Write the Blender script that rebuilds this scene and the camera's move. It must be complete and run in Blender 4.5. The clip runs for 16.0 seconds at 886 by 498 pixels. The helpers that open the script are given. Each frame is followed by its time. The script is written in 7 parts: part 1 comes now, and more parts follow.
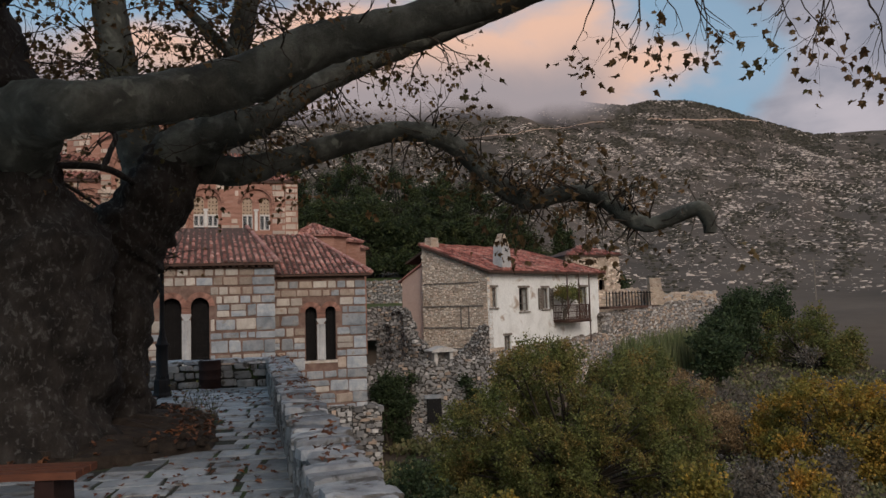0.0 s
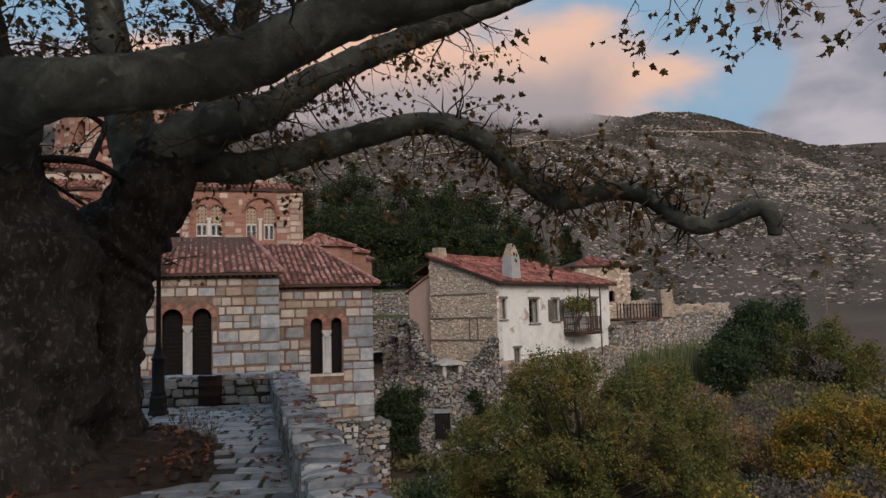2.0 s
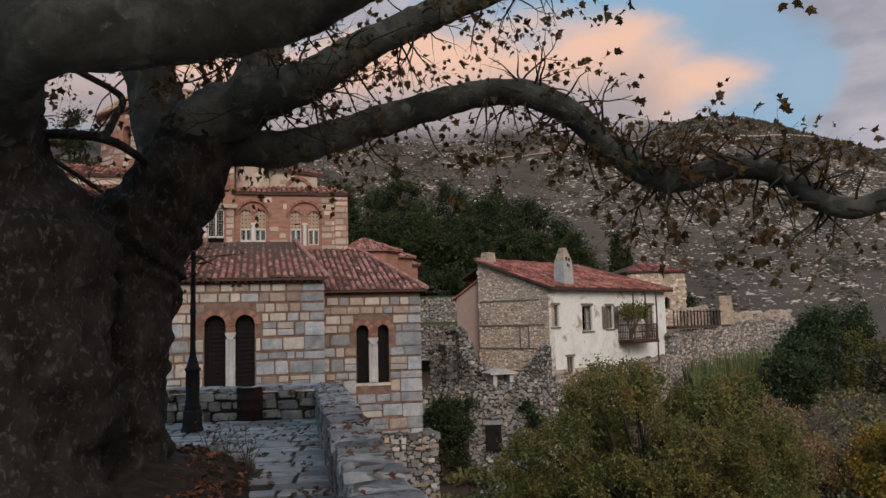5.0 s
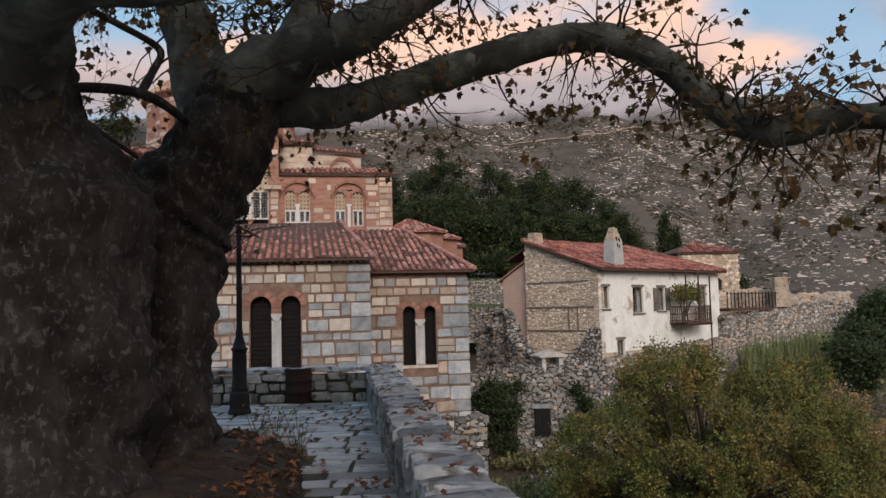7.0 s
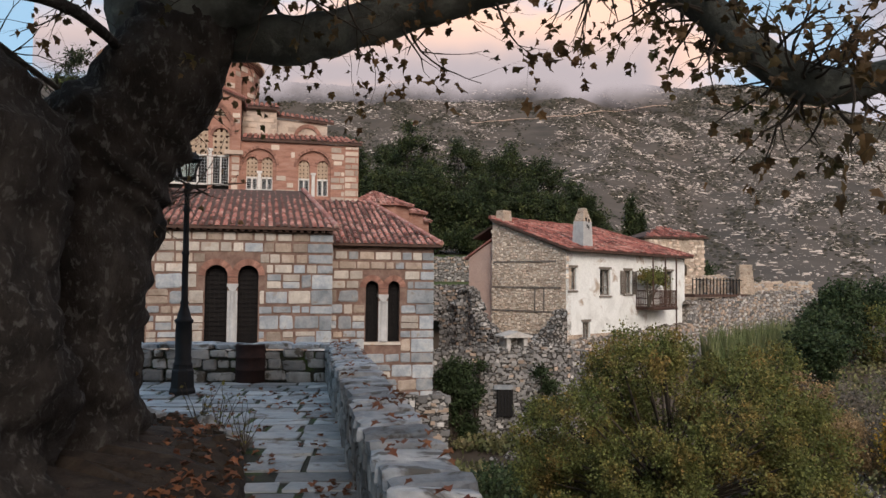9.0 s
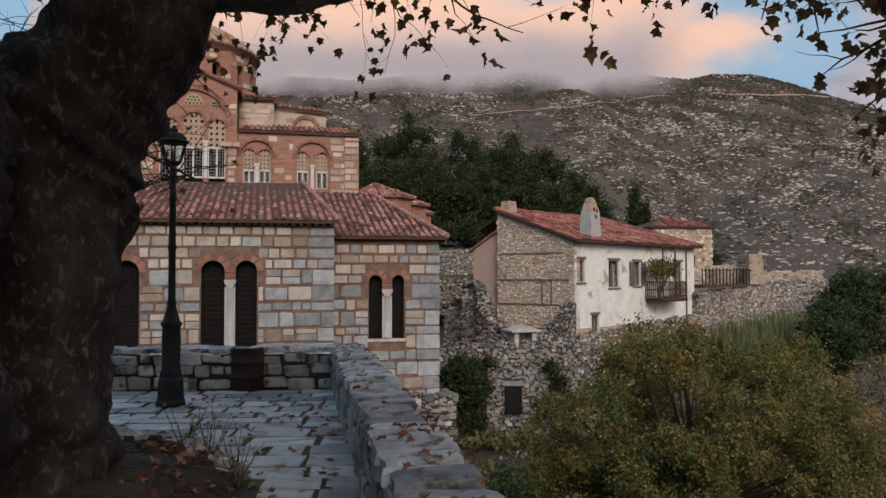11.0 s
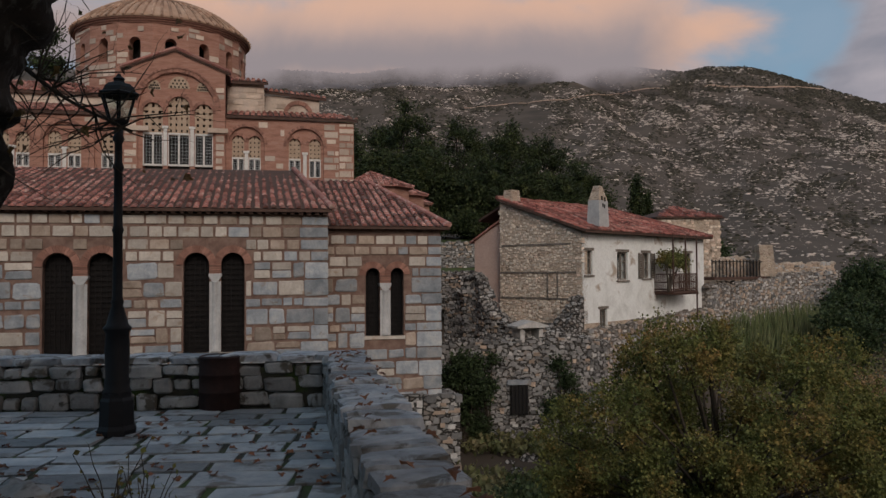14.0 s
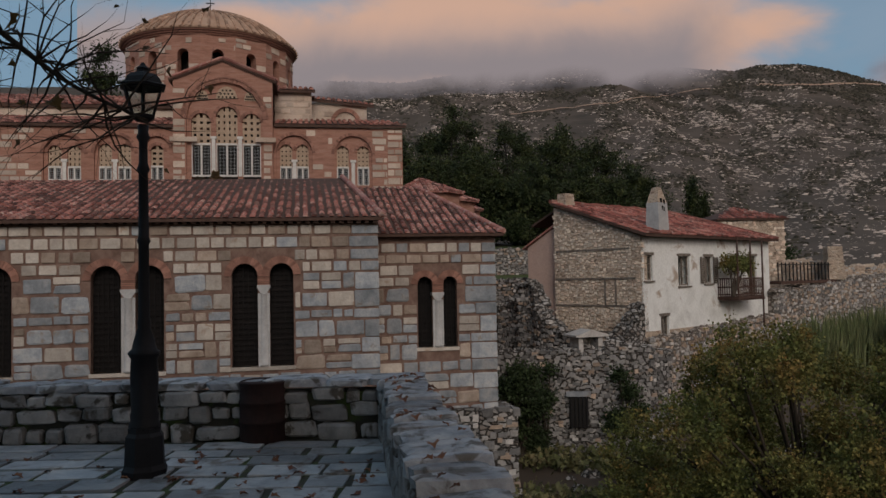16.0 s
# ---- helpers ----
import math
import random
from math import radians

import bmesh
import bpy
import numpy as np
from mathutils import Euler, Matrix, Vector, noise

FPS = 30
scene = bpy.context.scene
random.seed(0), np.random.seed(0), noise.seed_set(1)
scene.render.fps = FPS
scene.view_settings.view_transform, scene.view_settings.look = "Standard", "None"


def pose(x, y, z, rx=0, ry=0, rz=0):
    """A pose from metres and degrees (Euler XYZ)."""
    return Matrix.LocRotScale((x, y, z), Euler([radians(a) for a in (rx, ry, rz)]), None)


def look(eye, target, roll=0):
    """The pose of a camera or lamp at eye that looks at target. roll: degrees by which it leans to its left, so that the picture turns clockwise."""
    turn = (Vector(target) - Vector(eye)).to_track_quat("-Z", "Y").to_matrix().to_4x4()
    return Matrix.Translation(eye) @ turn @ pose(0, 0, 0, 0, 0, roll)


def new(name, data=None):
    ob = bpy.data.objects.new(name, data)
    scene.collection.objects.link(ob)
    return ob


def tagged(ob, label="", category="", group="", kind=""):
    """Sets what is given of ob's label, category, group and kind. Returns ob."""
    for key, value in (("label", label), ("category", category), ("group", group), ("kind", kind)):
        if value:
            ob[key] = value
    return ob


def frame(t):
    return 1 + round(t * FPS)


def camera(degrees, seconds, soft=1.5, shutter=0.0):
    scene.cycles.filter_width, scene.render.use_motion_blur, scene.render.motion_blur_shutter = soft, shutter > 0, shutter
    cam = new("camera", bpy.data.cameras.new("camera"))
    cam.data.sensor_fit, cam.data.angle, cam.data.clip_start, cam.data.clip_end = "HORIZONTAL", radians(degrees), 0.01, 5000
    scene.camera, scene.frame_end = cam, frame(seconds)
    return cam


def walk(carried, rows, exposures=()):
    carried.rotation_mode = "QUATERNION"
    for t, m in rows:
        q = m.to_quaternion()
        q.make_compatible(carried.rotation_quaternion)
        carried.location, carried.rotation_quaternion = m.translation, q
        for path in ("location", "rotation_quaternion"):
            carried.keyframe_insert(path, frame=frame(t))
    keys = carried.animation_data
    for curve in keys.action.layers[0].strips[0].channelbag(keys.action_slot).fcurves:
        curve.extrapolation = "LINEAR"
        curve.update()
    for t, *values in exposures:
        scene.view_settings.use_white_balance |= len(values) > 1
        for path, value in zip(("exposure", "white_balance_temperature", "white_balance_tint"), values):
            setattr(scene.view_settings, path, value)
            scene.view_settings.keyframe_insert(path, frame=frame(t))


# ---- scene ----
cam = camera(59.2, 16.0)
PATH = [
    (0, (0.018, -0.001, 1.67), (0.014, 1.995, 1.806), -1.6),
    (0.5, (-0.06, 0.253, 1.67), (-0.025, 2.248, 1.804), -2.3),
    (1, (-0.073, 0.568, 1.673), (-0.092, 2.562, 1.823), -1.9),
    (1.5, (-0.158, 0.81, 1.655), (-0.228, 2.803, 1.8), -1.1),
    (2, (-0.245, 1.078, 1.669), (-0.258, 3.071, 1.835), -1.5),
    (2.5, (-0.287, 1.328, 1.678), (-0.285, 3.32, 1.849), -2.3),
    (3, (-0.334, 1.606, 1.683), (-0.399, 3.594, 1.891), -1.8),
    (5.5, (-0.725, 2.791, 1.624), (-0.862, 4.778, 1.81), -1.8),
    (6, (-0.855, 2.937, 1.58), (-1.029, 4.92, 1.778), -3.9),
    (6.5, (-0.901, 3.211, 1.563), (-1.085, 5.198, 1.706), -4.2),
    (7, (-0.924, 3.434, 1.573), (-1.154, 5.415, 1.721), -1.4),
    (7.5, (-0.985, 3.683, 1.547), (-1.187, 5.67, 1.663), -0.3),
    (8, (-1.073, 3.965, 1.549), (-1.208, 5.957, 1.663), -0.1),
    (8.5, (-1.144, 4.246, 1.539), (-1.247, 6.243, 1.603), -0.6),
    (9, (-1.188, 4.581, 1.556), (-1.325, 6.574, 1.644), 0.6),
    (11.5, (-1.582, 6.151, 1.576), (-1.711, 8.146, 1.645), -0.5),
    (12, (-1.615, 6.557, 1.58), (-1.74, 8.551, 1.672), -0.9),
    (12.5, (-1.677, 6.882, 1.572), (-1.852, 8.872, 1.676), 0.2),
    (13, (-1.823, 7.202, 1.557), (-1.931, 9.196, 1.663), -0.6),
    (13.5, (-1.893, 7.532, 1.543), (-1.963, 9.529, 1.617), -1.4),
    (14, (-1.925, 7.847, 1.538), (-2.047, 9.843, 1.592), -0.3),
    (14.5, (-2.062, 8.195, 1.522), (-2.169, 10.191, 1.575), 0.0),
    (15, (-2.149, 8.438, 1.565), (-2.226, 10.435, 1.642), -0.8),
    (15.5, (-2.155, 8.684, 1.578), (-2.295, 10.678, 1.661), -1.0),
    (16, (-2.198, 8.928, 1.578), (-2.443, 10.912, 1.652), -1.1),
]
EXPOSURES = [(0, -0.1), (3, -0.05), (5.5, 0.0), (6, -0.05), (7, 0.33), (8, 0.5), (9, 0.52), (11.5, 0.0), (13, -0.26), (16, -0.57)]
walk(cam, [(t, look(eye, target, roll)) for t, eye, target, roll in PATH], EXPOSURES)

# ---- world, sun ----
SUN_AZ, SUN_EL = radians(163), radians(30)     # from behind the walker; the sun has just set behind haze
world = bpy.data.worlds.new("dusk")
scene.world = world
world.use_nodes = True
wn = world.node_tree
wn.nodes.clear()


def nd(tree, kind, **vals):
    n = tree.nodes.new(kind)
    for k, v in vals.items():
        if k.startswith("i_"):
            k = k[2:]
            n.inputs[int(k) if k.isdigit() else k.replace("_", " ")].default_value = v
        else:
            setattr(n, k, v)
    return n


def mth(tree, op, a, b=None, c=None, clamp=False):
    n = tree.nodes.new("ShaderNodeMath")
    n.operation, n.use_clamp = op, clamp
    for i, v in enumerate((a, b, c)):
        if v is None:
            continue
        if isinstance(v, (int, float)):
            n.inputs[i].default_value = v
        else:
            tree.links.new(v, n.inputs[i])
    return n.outputs[0]


def mixc(tree, fac, a, b, mode="MIX"):
    n = tree.nodes.new("ShaderNodeMix")
    n.data_type, n.blend_type = "RGBA", mode
    for sock, v in ((n.inputs[0], fac), (n.inputs[6], a), (n.inputs[7], b)):
        if isinstance(v, (int, float)):
            sock.default_value = v
        elif isinstance(v, tuple):
            sock.default_value = (*v, 1) if len(v) == 3 else v
        else:
            tree.links.new(v, sock)
    return n.outputs[2]


def smooth(tree, x, lo, hi):
    n = nd(tree, "ShaderNodeMapRange", interpolation_type="SMOOTHSTEP")
    n.inputs[1].default_value, n.inputs[2].default_value = lo, hi
    tree.links.new(x, n.inputs[0])
    return n.outputs[0]


def tex_noise(tree, vec, scale, detail=5.0, rough=0.55, dist=0.0):
    n = nd(tree, "ShaderNodeTexNoise")
    n.inputs["Scale"].default_value, n.inputs["Detail"].default_value = scale, detail
    n.inputs["Roughness"].default_value, n.inputs["Distortion"].default_value = rough, dist
    tree.links.new(vec, n.inputs["Vector"])
    return n


sky = nd(wn, "ShaderNodeTexSky", sky_type="NISHITA", sun_disc=False)
sky.sun_elevation, sky.sun_rotation = radians(6), SUN_AZ
sky.air_density, sky.dust_density, sky.ozone_density = 1.0, 1.5, 2.0
way = nd(wn, "ShaderNodeTexCoord").outputs["Generated"]
sep = nd(wn, "ShaderNodeSeparateXYZ")
wn.links.new(way, sep.inputs[0])
dx, dy, dz = sep.outputs
flat = nd(wn, "ShaderNodeMapping")
flat.inputs["Scale"].default_value = (1.0, 1.0, 2.2)
wn.links.new(way, flat.inputs[0])
n_big = tex_noise(wn, flat.outputs[0], 3.2, 7, 0.55, 0.4).outputs[0]
n_soft = tex_noise(wn, flat.outputs[0], 7.0, 6, 0.5, 0.2).outputs[0]
# grey-lilac cloud deck, broken by blue
blue = mixc(wn, 1.0, sky.outputs[0], (0.085, 0.085, 0.085), "MULTIPLY")
blue = mixc(wn, 0.75, blue, (0.30, 0.47, 0.64))
deck = mixc(wn, smooth(wn, n_soft, 0.36, 0.68), (0.27, 0.275, 0.33), (0.48, 0.44, 0.48))
deck = mixc(wn, smooth(wn, mth(wn, "MULTIPLY", dy, -1.0), 0.0, 0.9), deck, (1.25, 1.0, 0.86))
cover = smooth(wn, mth(wn, "ADD", mth(wn, "ADD", n_big, mth(wn, "MULTIPLY", dx, 0.16)), mth(wn, "MULTIPLY", smooth(wn, dx, 0.34, 0.40), 0.18)), 0.45, 0.60)
col = mixc(wn, cover, blue, deck)
# the bank of cloud on the mountain, lit by the last sun
ex = mth(wn, "POWER", mth(wn, "ABSOLUTE", mth(wn, "DIVIDE", mth(wn, "ADD", dx, 0.05), 0.375)), 4.0)
ez = mth(wn, "POWER", mth(wn, "ABSOLUTE", mth(wn, "DIVIDE", mth(wn, "SUBTRACT", dz, 0.275), 0.098)), 2.0)
bank = mth(wn, "SUBTRACT", mth(wn, "SUBTRACT", 1.15, ex), ez)
bank = mth(wn, "ADD", bank, mth(wn, "MULTIPLY", mth(wn, "SUBTRACT", n_soft, 0.5), 2.2))
rift = mth(wn, "MULTIPLY", smooth(wn, bank, -1.2, -0.5), smooth(wn, dx, 0.02, 0.16))
col = mixc(wn, mth(wn, "MULTIPLY", rift, 0.85), col, blue)
bank = mth(wn, "MULTIPLY", smooth(wn, bank, 0.1, 0.95), smooth(wn, dy, 0.1, 0.5))
warm = mth(wn, "ADD", mth(wn, "MULTIPLY", mth(wn, "SUBTRACT", dz, 0.235), 11.0), mth(wn, "MULTIPLY", mth(wn, "SUBTRACT", n_big, 0.5), 3.0))
bcol = mixc(wn, smooth(wn, warm, -0.55, 0.55), (0.48, 0.405, 0.41), (0.78, 0.50, 0.38))
col = mixc(wn, bank, col, bcol)
bg = nd(wn, "ShaderNodeBackground")
bg.inputs[1].default_value = 1.12
wn.links.new(col, bg.inputs[0])
wn.links.new(bg.outputs[0], nd(wn, "ShaderNodeOutputWorld").inputs[0])

sun = new("sun", bpy.data.lights.new("sun", "SUN"))
sun.data.energy, sun.data.angle, sun.data.color = 1.6, radians(25), (1.0, 0.90, 0.83)
sun_from = Vector((math.sin(SUN_AZ) * math.cos(SUN_EL), math.cos(SUN_AZ) * math.cos(SUN_EL), math.sin(SUN_EL)))
sun.matrix_world = look(sun_from * 50, (0, 0, 0))


# ---- materials ----
def mat(name, cols, scale=2.0, rough=0.85, bump=0.3, bscale=25.0, vary="", amount=0.3, metal=0.0, detail=6.0, stretch=None, spots=None):
    """Noise between colours, fine relief, and a shift of value from piece to piece. spots: (colour, scale, share)."""
    m = bpy.data.materials.new(name)
    m.use_nodes = True
    t = m.node_tree
    b = t.nodes["Principled BSDF"]
    geo = nd(t, "ShaderNodeNewGeometry")
    vec = geo.outputs["Position"]
    if stretch:
        mp = nd(t, "ShaderNodeMapping")
        mp.inputs["Scale"].default_value = stretch
        t.links.new(vec, mp.inputs[0])
        vec = mp.outputs[0]
    n1 = tex_noise(t, vec, scale, detail, 0.6, 0.3).outputs[0]
    ramp = nd(t, "ShaderNodeValToRGB")
    els = ramp.color_ramp.elements
    while len(els) < len(cols):
        els.new(0.5)
    for i, c in enumerate(cols):
        els[i].position = 0.3 + 0.4 * i / max(1, len(cols) - 1)
        els[i].color = (*c, 1)
    t.links.new(n1, ramp.inputs[0])
    out = ramp.outputs[0]
    n2 = tex_noise(t, vec, bscale, 6, 0.65).outputs[0]
    out = mixc(t, 0.55, out, mixc(t, n2, (0.45, 0.45, 0.45), (1.5, 1.5, 1.5)), "MULTIPLY")
    if spots:
        n3 = tex_noise(t, vec, spots[1], 5, 0.6, 0.5).outputs[0]
        out = mixc(t, smooth(t, n3, 1 - spots[2] - 0.06, 1 - spots[2] + 0.06), out, spots[0])
    if vary:
        r = nd(t, "ShaderNodeObjectInfo").outputs["Random"] if vary == "object" else geo.outputs["Random Per Island"]
        k = mth(t, "ADD", mth(t, "MULTIPLY", r, 2 * amount), 1 - amount)
        comb = nd(t, "ShaderNodeCombineColor")
        for i in range(3):
            t.links.new(k, comb.inputs[i])
        out = mixc(t, 1.0, out, comb.outputs[0], "MULTIPLY")
    t.links.new(out, b.inputs["Base Color"])
    b.inputs["Roughness"].default_value, b.inputs["Metallic"].default_value = rough, metal
    b.inputs["Specular IOR Level"].default_value = 0.3
    if bump:
        bp = nd(t, "ShaderNodeBump")
        bp.inputs["Strength"].default_value, bp.inputs["Distance"].default_value = bump, 0.02
        t.links.new(mth(t, "ADD", n2, mth(t, "MULTIPLY", n1, 0.7)), bp.inputs["Height"])
        t.links.new(bp.outputs[0], b.inputs["Normal"])
    return m


def mat_rubble(name, cols, mortar, scale=3.0, joint=0.06, bump=0.8, flat_z=1.5):
    """Rubble masonry too far off for single stones: cells with sunk mortar."""
    m = bpy.data.materials.new(name)
    m.use_nodes = True
    t = m.node_tree
    b = t.nodes["Principled BSDF"]
    pos = nd(t, "ShaderNodeNewGeometry").outputs["Position"]
    wob = tex_noise(t, pos, 2.5, 3).outputs["Color"]
    vec = nd(t, "ShaderNodeVectorMath", operation="MULTIPLY_ADD")
    t.links.new(wob, vec.inputs[0])
    vec.inputs[1].default_value = (0.25, 0.25, 0.25)
    t.links.new(pos, vec.inputs[2])
    mp = nd(t, "ShaderNodeMapping")
    mp.inputs["Scale"].default_value = (1, 1, flat_z)
    t.links.new(vec.outputs[0], mp.inputs[0])
    cell = nd(t, "ShaderNodeTexVoronoi")
    edge = nd(t, "ShaderNodeTexVoronoi", feature="DISTANCE_TO_EDGE")
    for v in (cell, edge):
        v.inputs["Scale"].default_value = scale
        t.links.new(mp.outputs[0], v.inputs["Vector"])
    sc = nd(t, "ShaderNodeSeparateColor")
    t.links.new(cell.outputs["Color"], sc.inputs[0])
    ramp = nd(t, "ShaderNodeValToRGB")
    els = ramp.color_ramp.elements
    while len(els) < len(cols):
        els.new(0.5)
    for i, c in enumerate(cols):
        els[i].position = i / max(1, len(cols) - 1)
        els[i].color = (*c, 1)
    t.links.new(sc.outputs[0], ramp.inputs[0])
    n2 = tex_noise(t, pos, 14, 6, 0.65).outputs[0]
    n3 = tex_noise(t, pos, 0.6, 4, 0.6).outputs[0]
    out = mixc(t, 0.6, ramp.outputs[0], mixc(t, n2, (0.4, 0.4, 0.4), (1.6, 1.6, 1.6)), "MULTIPLY")
    edgy = mth(t, "ADD", edge.outputs["Distance"], mth(t, "MULTIPLY", mth(t, "SUBTRACT", n2, 0.5), 0.22))
    stone = smooth(t, edgy, joint * 0.1, joint * 2.6)
    out = mixc(t, stone, mortar, out)
    out = mixc(t, 0.5, out, mixc(t, smooth(t, n3, 0.3, 0.7), (0.55, 0.55, 0.55), (1.3, 1.28, 1.25)), "MULTIPLY")
    t.links.new(out, b.inputs["Base Color"])
    b.inputs["Roughness"].default_value = 0.92
    b.inputs["Specular IOR Level"].default_value = 0.2
    bp = nd(t, "ShaderNodeBump")
    bp.inputs["Strength"].default_value, bp.inputs["Distance"].default_value = bump, 0.06
    t.links.new(mth(t, "ADD", stone, mth(t, "MULTIPLY", n2, 0.5)), bp.inputs["Height"])
    t.links.new(bp.outputs[0], b.inputs["Normal"])
    return m


def mat_leaf(name, cols, amount=0.45, through_light=0.25):
    m = mat(name, cols, 0.9, 0.65, 0, 6.0, "island", amount)
    t = m.node_tree
    b = t.nodes["Principled BSDF"]
    tr = nd(t, "ShaderNodeBsdfTranslucent")
    t.links.new(b.inputs["Base Color"].links[0].from_socket, tr.inputs[0])
    mx = nd(t, "ShaderNodeMixShader")
    mx.inputs[0].default_value = through_light
    t.links.new(b.outputs[0], mx.inputs[1])
    t.links.new(tr.outputs[0], mx.inputs[2])
    t.links.new(mx.outputs[0], t.nodes["Material Output"].inputs[0])
    return m


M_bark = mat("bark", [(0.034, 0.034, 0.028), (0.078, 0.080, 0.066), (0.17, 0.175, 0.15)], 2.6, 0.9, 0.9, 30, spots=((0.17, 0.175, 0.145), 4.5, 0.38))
# trunk bark, several times darker than the limb bark above
M_bark_dark = mat("dark_bark", [(0.013, 0.011, 0.009), (0.028, 0.023, 0.019), (0.055, 0.048, 0.041)], 3.0, 0.95, 1.0, 48, stretch=(1.3, 1.3, 0.75), spots=((0.085, 0.08, 0.073), 15.0, 0.41))
M_twig = mat("twig", [(0.03, 0.024, 0.018), (0.07, 0.055, 0.04)], 6, 0.9, 0)
M_leaf_dry = mat_leaf("plane_leaf", [(0.065, 0.07, 0.024), (0.13, 0.08, 0.034), (0.175, 0.092, 0.04)], 0.5, 0.34)
M_leaf_pine = mat_leaf("pine_needles", [(0.012, 0.021, 0.008), (0.030, 0.044, 0.014), (0.075, 0.085, 0.026)], 0.55, 0.1)
M_leaf_bush = mat_leaf("bush_leaf", [(0.075, 0.098, 0.027), (0.135, 0.14, 0.04), (0.24, 0.145, 0.045)], 0.5)
M_leaf_yellow = mat_leaf("yellow_leaf", [(0.08, 0.105, 0.028), (0.25, 0.19, 0.035), (0.48, 0.22, 0.035)], 0.45)
M_leaf_dark = mat_leaf("evergreen_leaf", [(0.024, 0.040, 0.016), (0.052, 0.074, 0.028)], 0.5)
M_leaf_grey = mat_leaf("grey_scrub", [(0.11, 0.095, 0.075), (0.20, 0.17, 0.135)], 0.4)
M_leaf_tan = mat_leaf("dry_grass", [(0.20, 0.13, 0.06), (0.34, 0.23, 0.12)], 0.4)
M_reed = mat_leaf("reed", [(0.12, 0.16, 0.06), (0.20, 0.20, 0.10)], 0.4)
M_slab = mat("paving_slab", [(0.19, 0.21, 0.225), (0.29, 0.31, 0.325), (0.40, 0.40, 0.39)], 2.8, 0.5, 0.7, 14, "object", 0.5, spots=((0.13, 0.115, 0.10), 3.2, 0.40))
M_earth = mat("earth", [(0.016, 0.012, 0.009), (0.034, 0.024, 0.017), (0.055, 0.042, 0.03)], 7, 0.95, 1.0, 26)
M_mortar = mat("terrace_mortar", [(0.028, 0.028, 0.023), (0.055, 0.055, 0.042)], 4, 0.95, 0.6, 30, spots=((0.05, 0.075, 0.022), 2.2, 0.46))
M_parapet = mat("parapet_stone", [(0.13, 0.13, 0.125), (0.24, 0.24, 0.235), (0.33, 0.32, 0.30)], 2.6, 0.85, 0.7, 16, "object", 0.35, spots=((0.07, 0.062, 0.05), 5.0, 0.43))
M_coping = mat("coping_stone", [(0.17, 0.18, 0.195), (0.30, 0.315, 0.33), (0.46, 0.46, 0.45)], 4.0, 0.6, 1.0, 12, "object", 0.4, spots=((0.10, 0.092, 0.08), 5.0, 0.43))
M_wall_mortar = mat("brick_mortar", [(0.115, 0.07, 0.053), (0.18, 0.115, 0.09), (0.24, 0.165, 0.13)], 3, 0.95, 0.6, 30)
M_st_tan = mat("tan_stone", [(0.225, 0.17, 0.13), (0.30, 0.24, 0.19), (0.37, 0.305, 0.25)], 2.4, 0.9, 0.9, 13, "object", 0.34)
M_st_cream = mat("cream_stone", [(0.35, 0.305, 0.26), (0.50, 0.455, 0.395)], 2.4, 0.9, 0.8, 13, "object", 0.24, spots=((0.33, 0.25, 0.19), 3.0, 0.36))
M_st_grey = mat("grey_stone", [(0.19, 0.21, 0.225), (0.28, 0.30, 0.315), (0.38, 0.375, 0.36)], 2.4, 0.85, 0.8, 13, "object", 0.27, spots=((0.235, 0.205, 0.175), 3.0, 0.36))
M_brick = mat("brick", [(0.23, 0.115, 0.085), (0.32, 0.17, 0.125)], 4, 0.9, 0.4, 22, "island", 0.3)
M_church = mat("brickwork", [(0.25, 0.125, 0.088), (0.34, 0.178, 0.13), (0.38, 0.225, 0.17)], 1.4, 0.92, 0.6, 10, stretch=(1, 1, 5))
M_ch_stone = mat("church_stone", [(0.36, 0.27, 0.21), (0.50, 0.41, 0.33), (0.46, 0.38, 0.325)], 0.8, 0.9, 0.4, 12, "island", 0.28)
M_marble = mat("white_marble", [(0.52, 0.50, 0.46), (0.68, 0.66, 0.62)], 2, 0.6, 0.2, 14)
M_lattice = mat("stone_lattice", [(0.35, 0.255, 0.18), (0.45, 0.345, 0.25)], 3, 0.9, 0.3, 14)
M_leaded = mat("leaded_panel", [(0.26, 0.28, 0.29), (0.38, 0.39, 0.39)], 3, 0.6, 0.2, 14)
M_column = mat("column_marble", [(0.33, 0.33, 0.325), (0.46, 0.455, 0.44)], 2, 0.7, 0.3, 14)
# iron of the bars, and the painted interior shade behind them
M_grille_and_shade = mat("dark_iron_and_shade", [(0.005, 0.004, 0.004), (0.012, 0.010, 0.009)], 5, 0.9, 0.3, 30)
# near-black colour that stands for the shade inside rooms and openings
M_opening_shade = mat("opening_shade", [(0.012, 0.011, 0.01), (0.02, 0.018, 0.016)], 2, 0.9, 0, 8)
M_tile = mat("clay_tile", [(0.21, 0.085, 0.068), (0.30, 0.13, 0.105), (0.39, 0.23, 0.19)], 1.2, 0.85, 0.4, 16, "island", 0.62, spots=((0.40, 0.29, 0.245), 5.0, 0.40))
M_tile_red = mat("red_clay_tile", [(0.19, 0.058, 0.046), (0.28, 0.098, 0.074), (0.37, 0.19, 0.15)], 1.0, 0.85, 0.4, 16, "island", 0.6, spots=((0.30, 0.21, 0.17), 3.0, 0.38))
M_tile_dome = mat("dome_tile", [(0.28, 0.17, 0.115), (0.38, 0.25, 0.175), (0.43, 0.31, 0.23)], 1.0, 0.9, 0.4, 14, "island", 0.3)
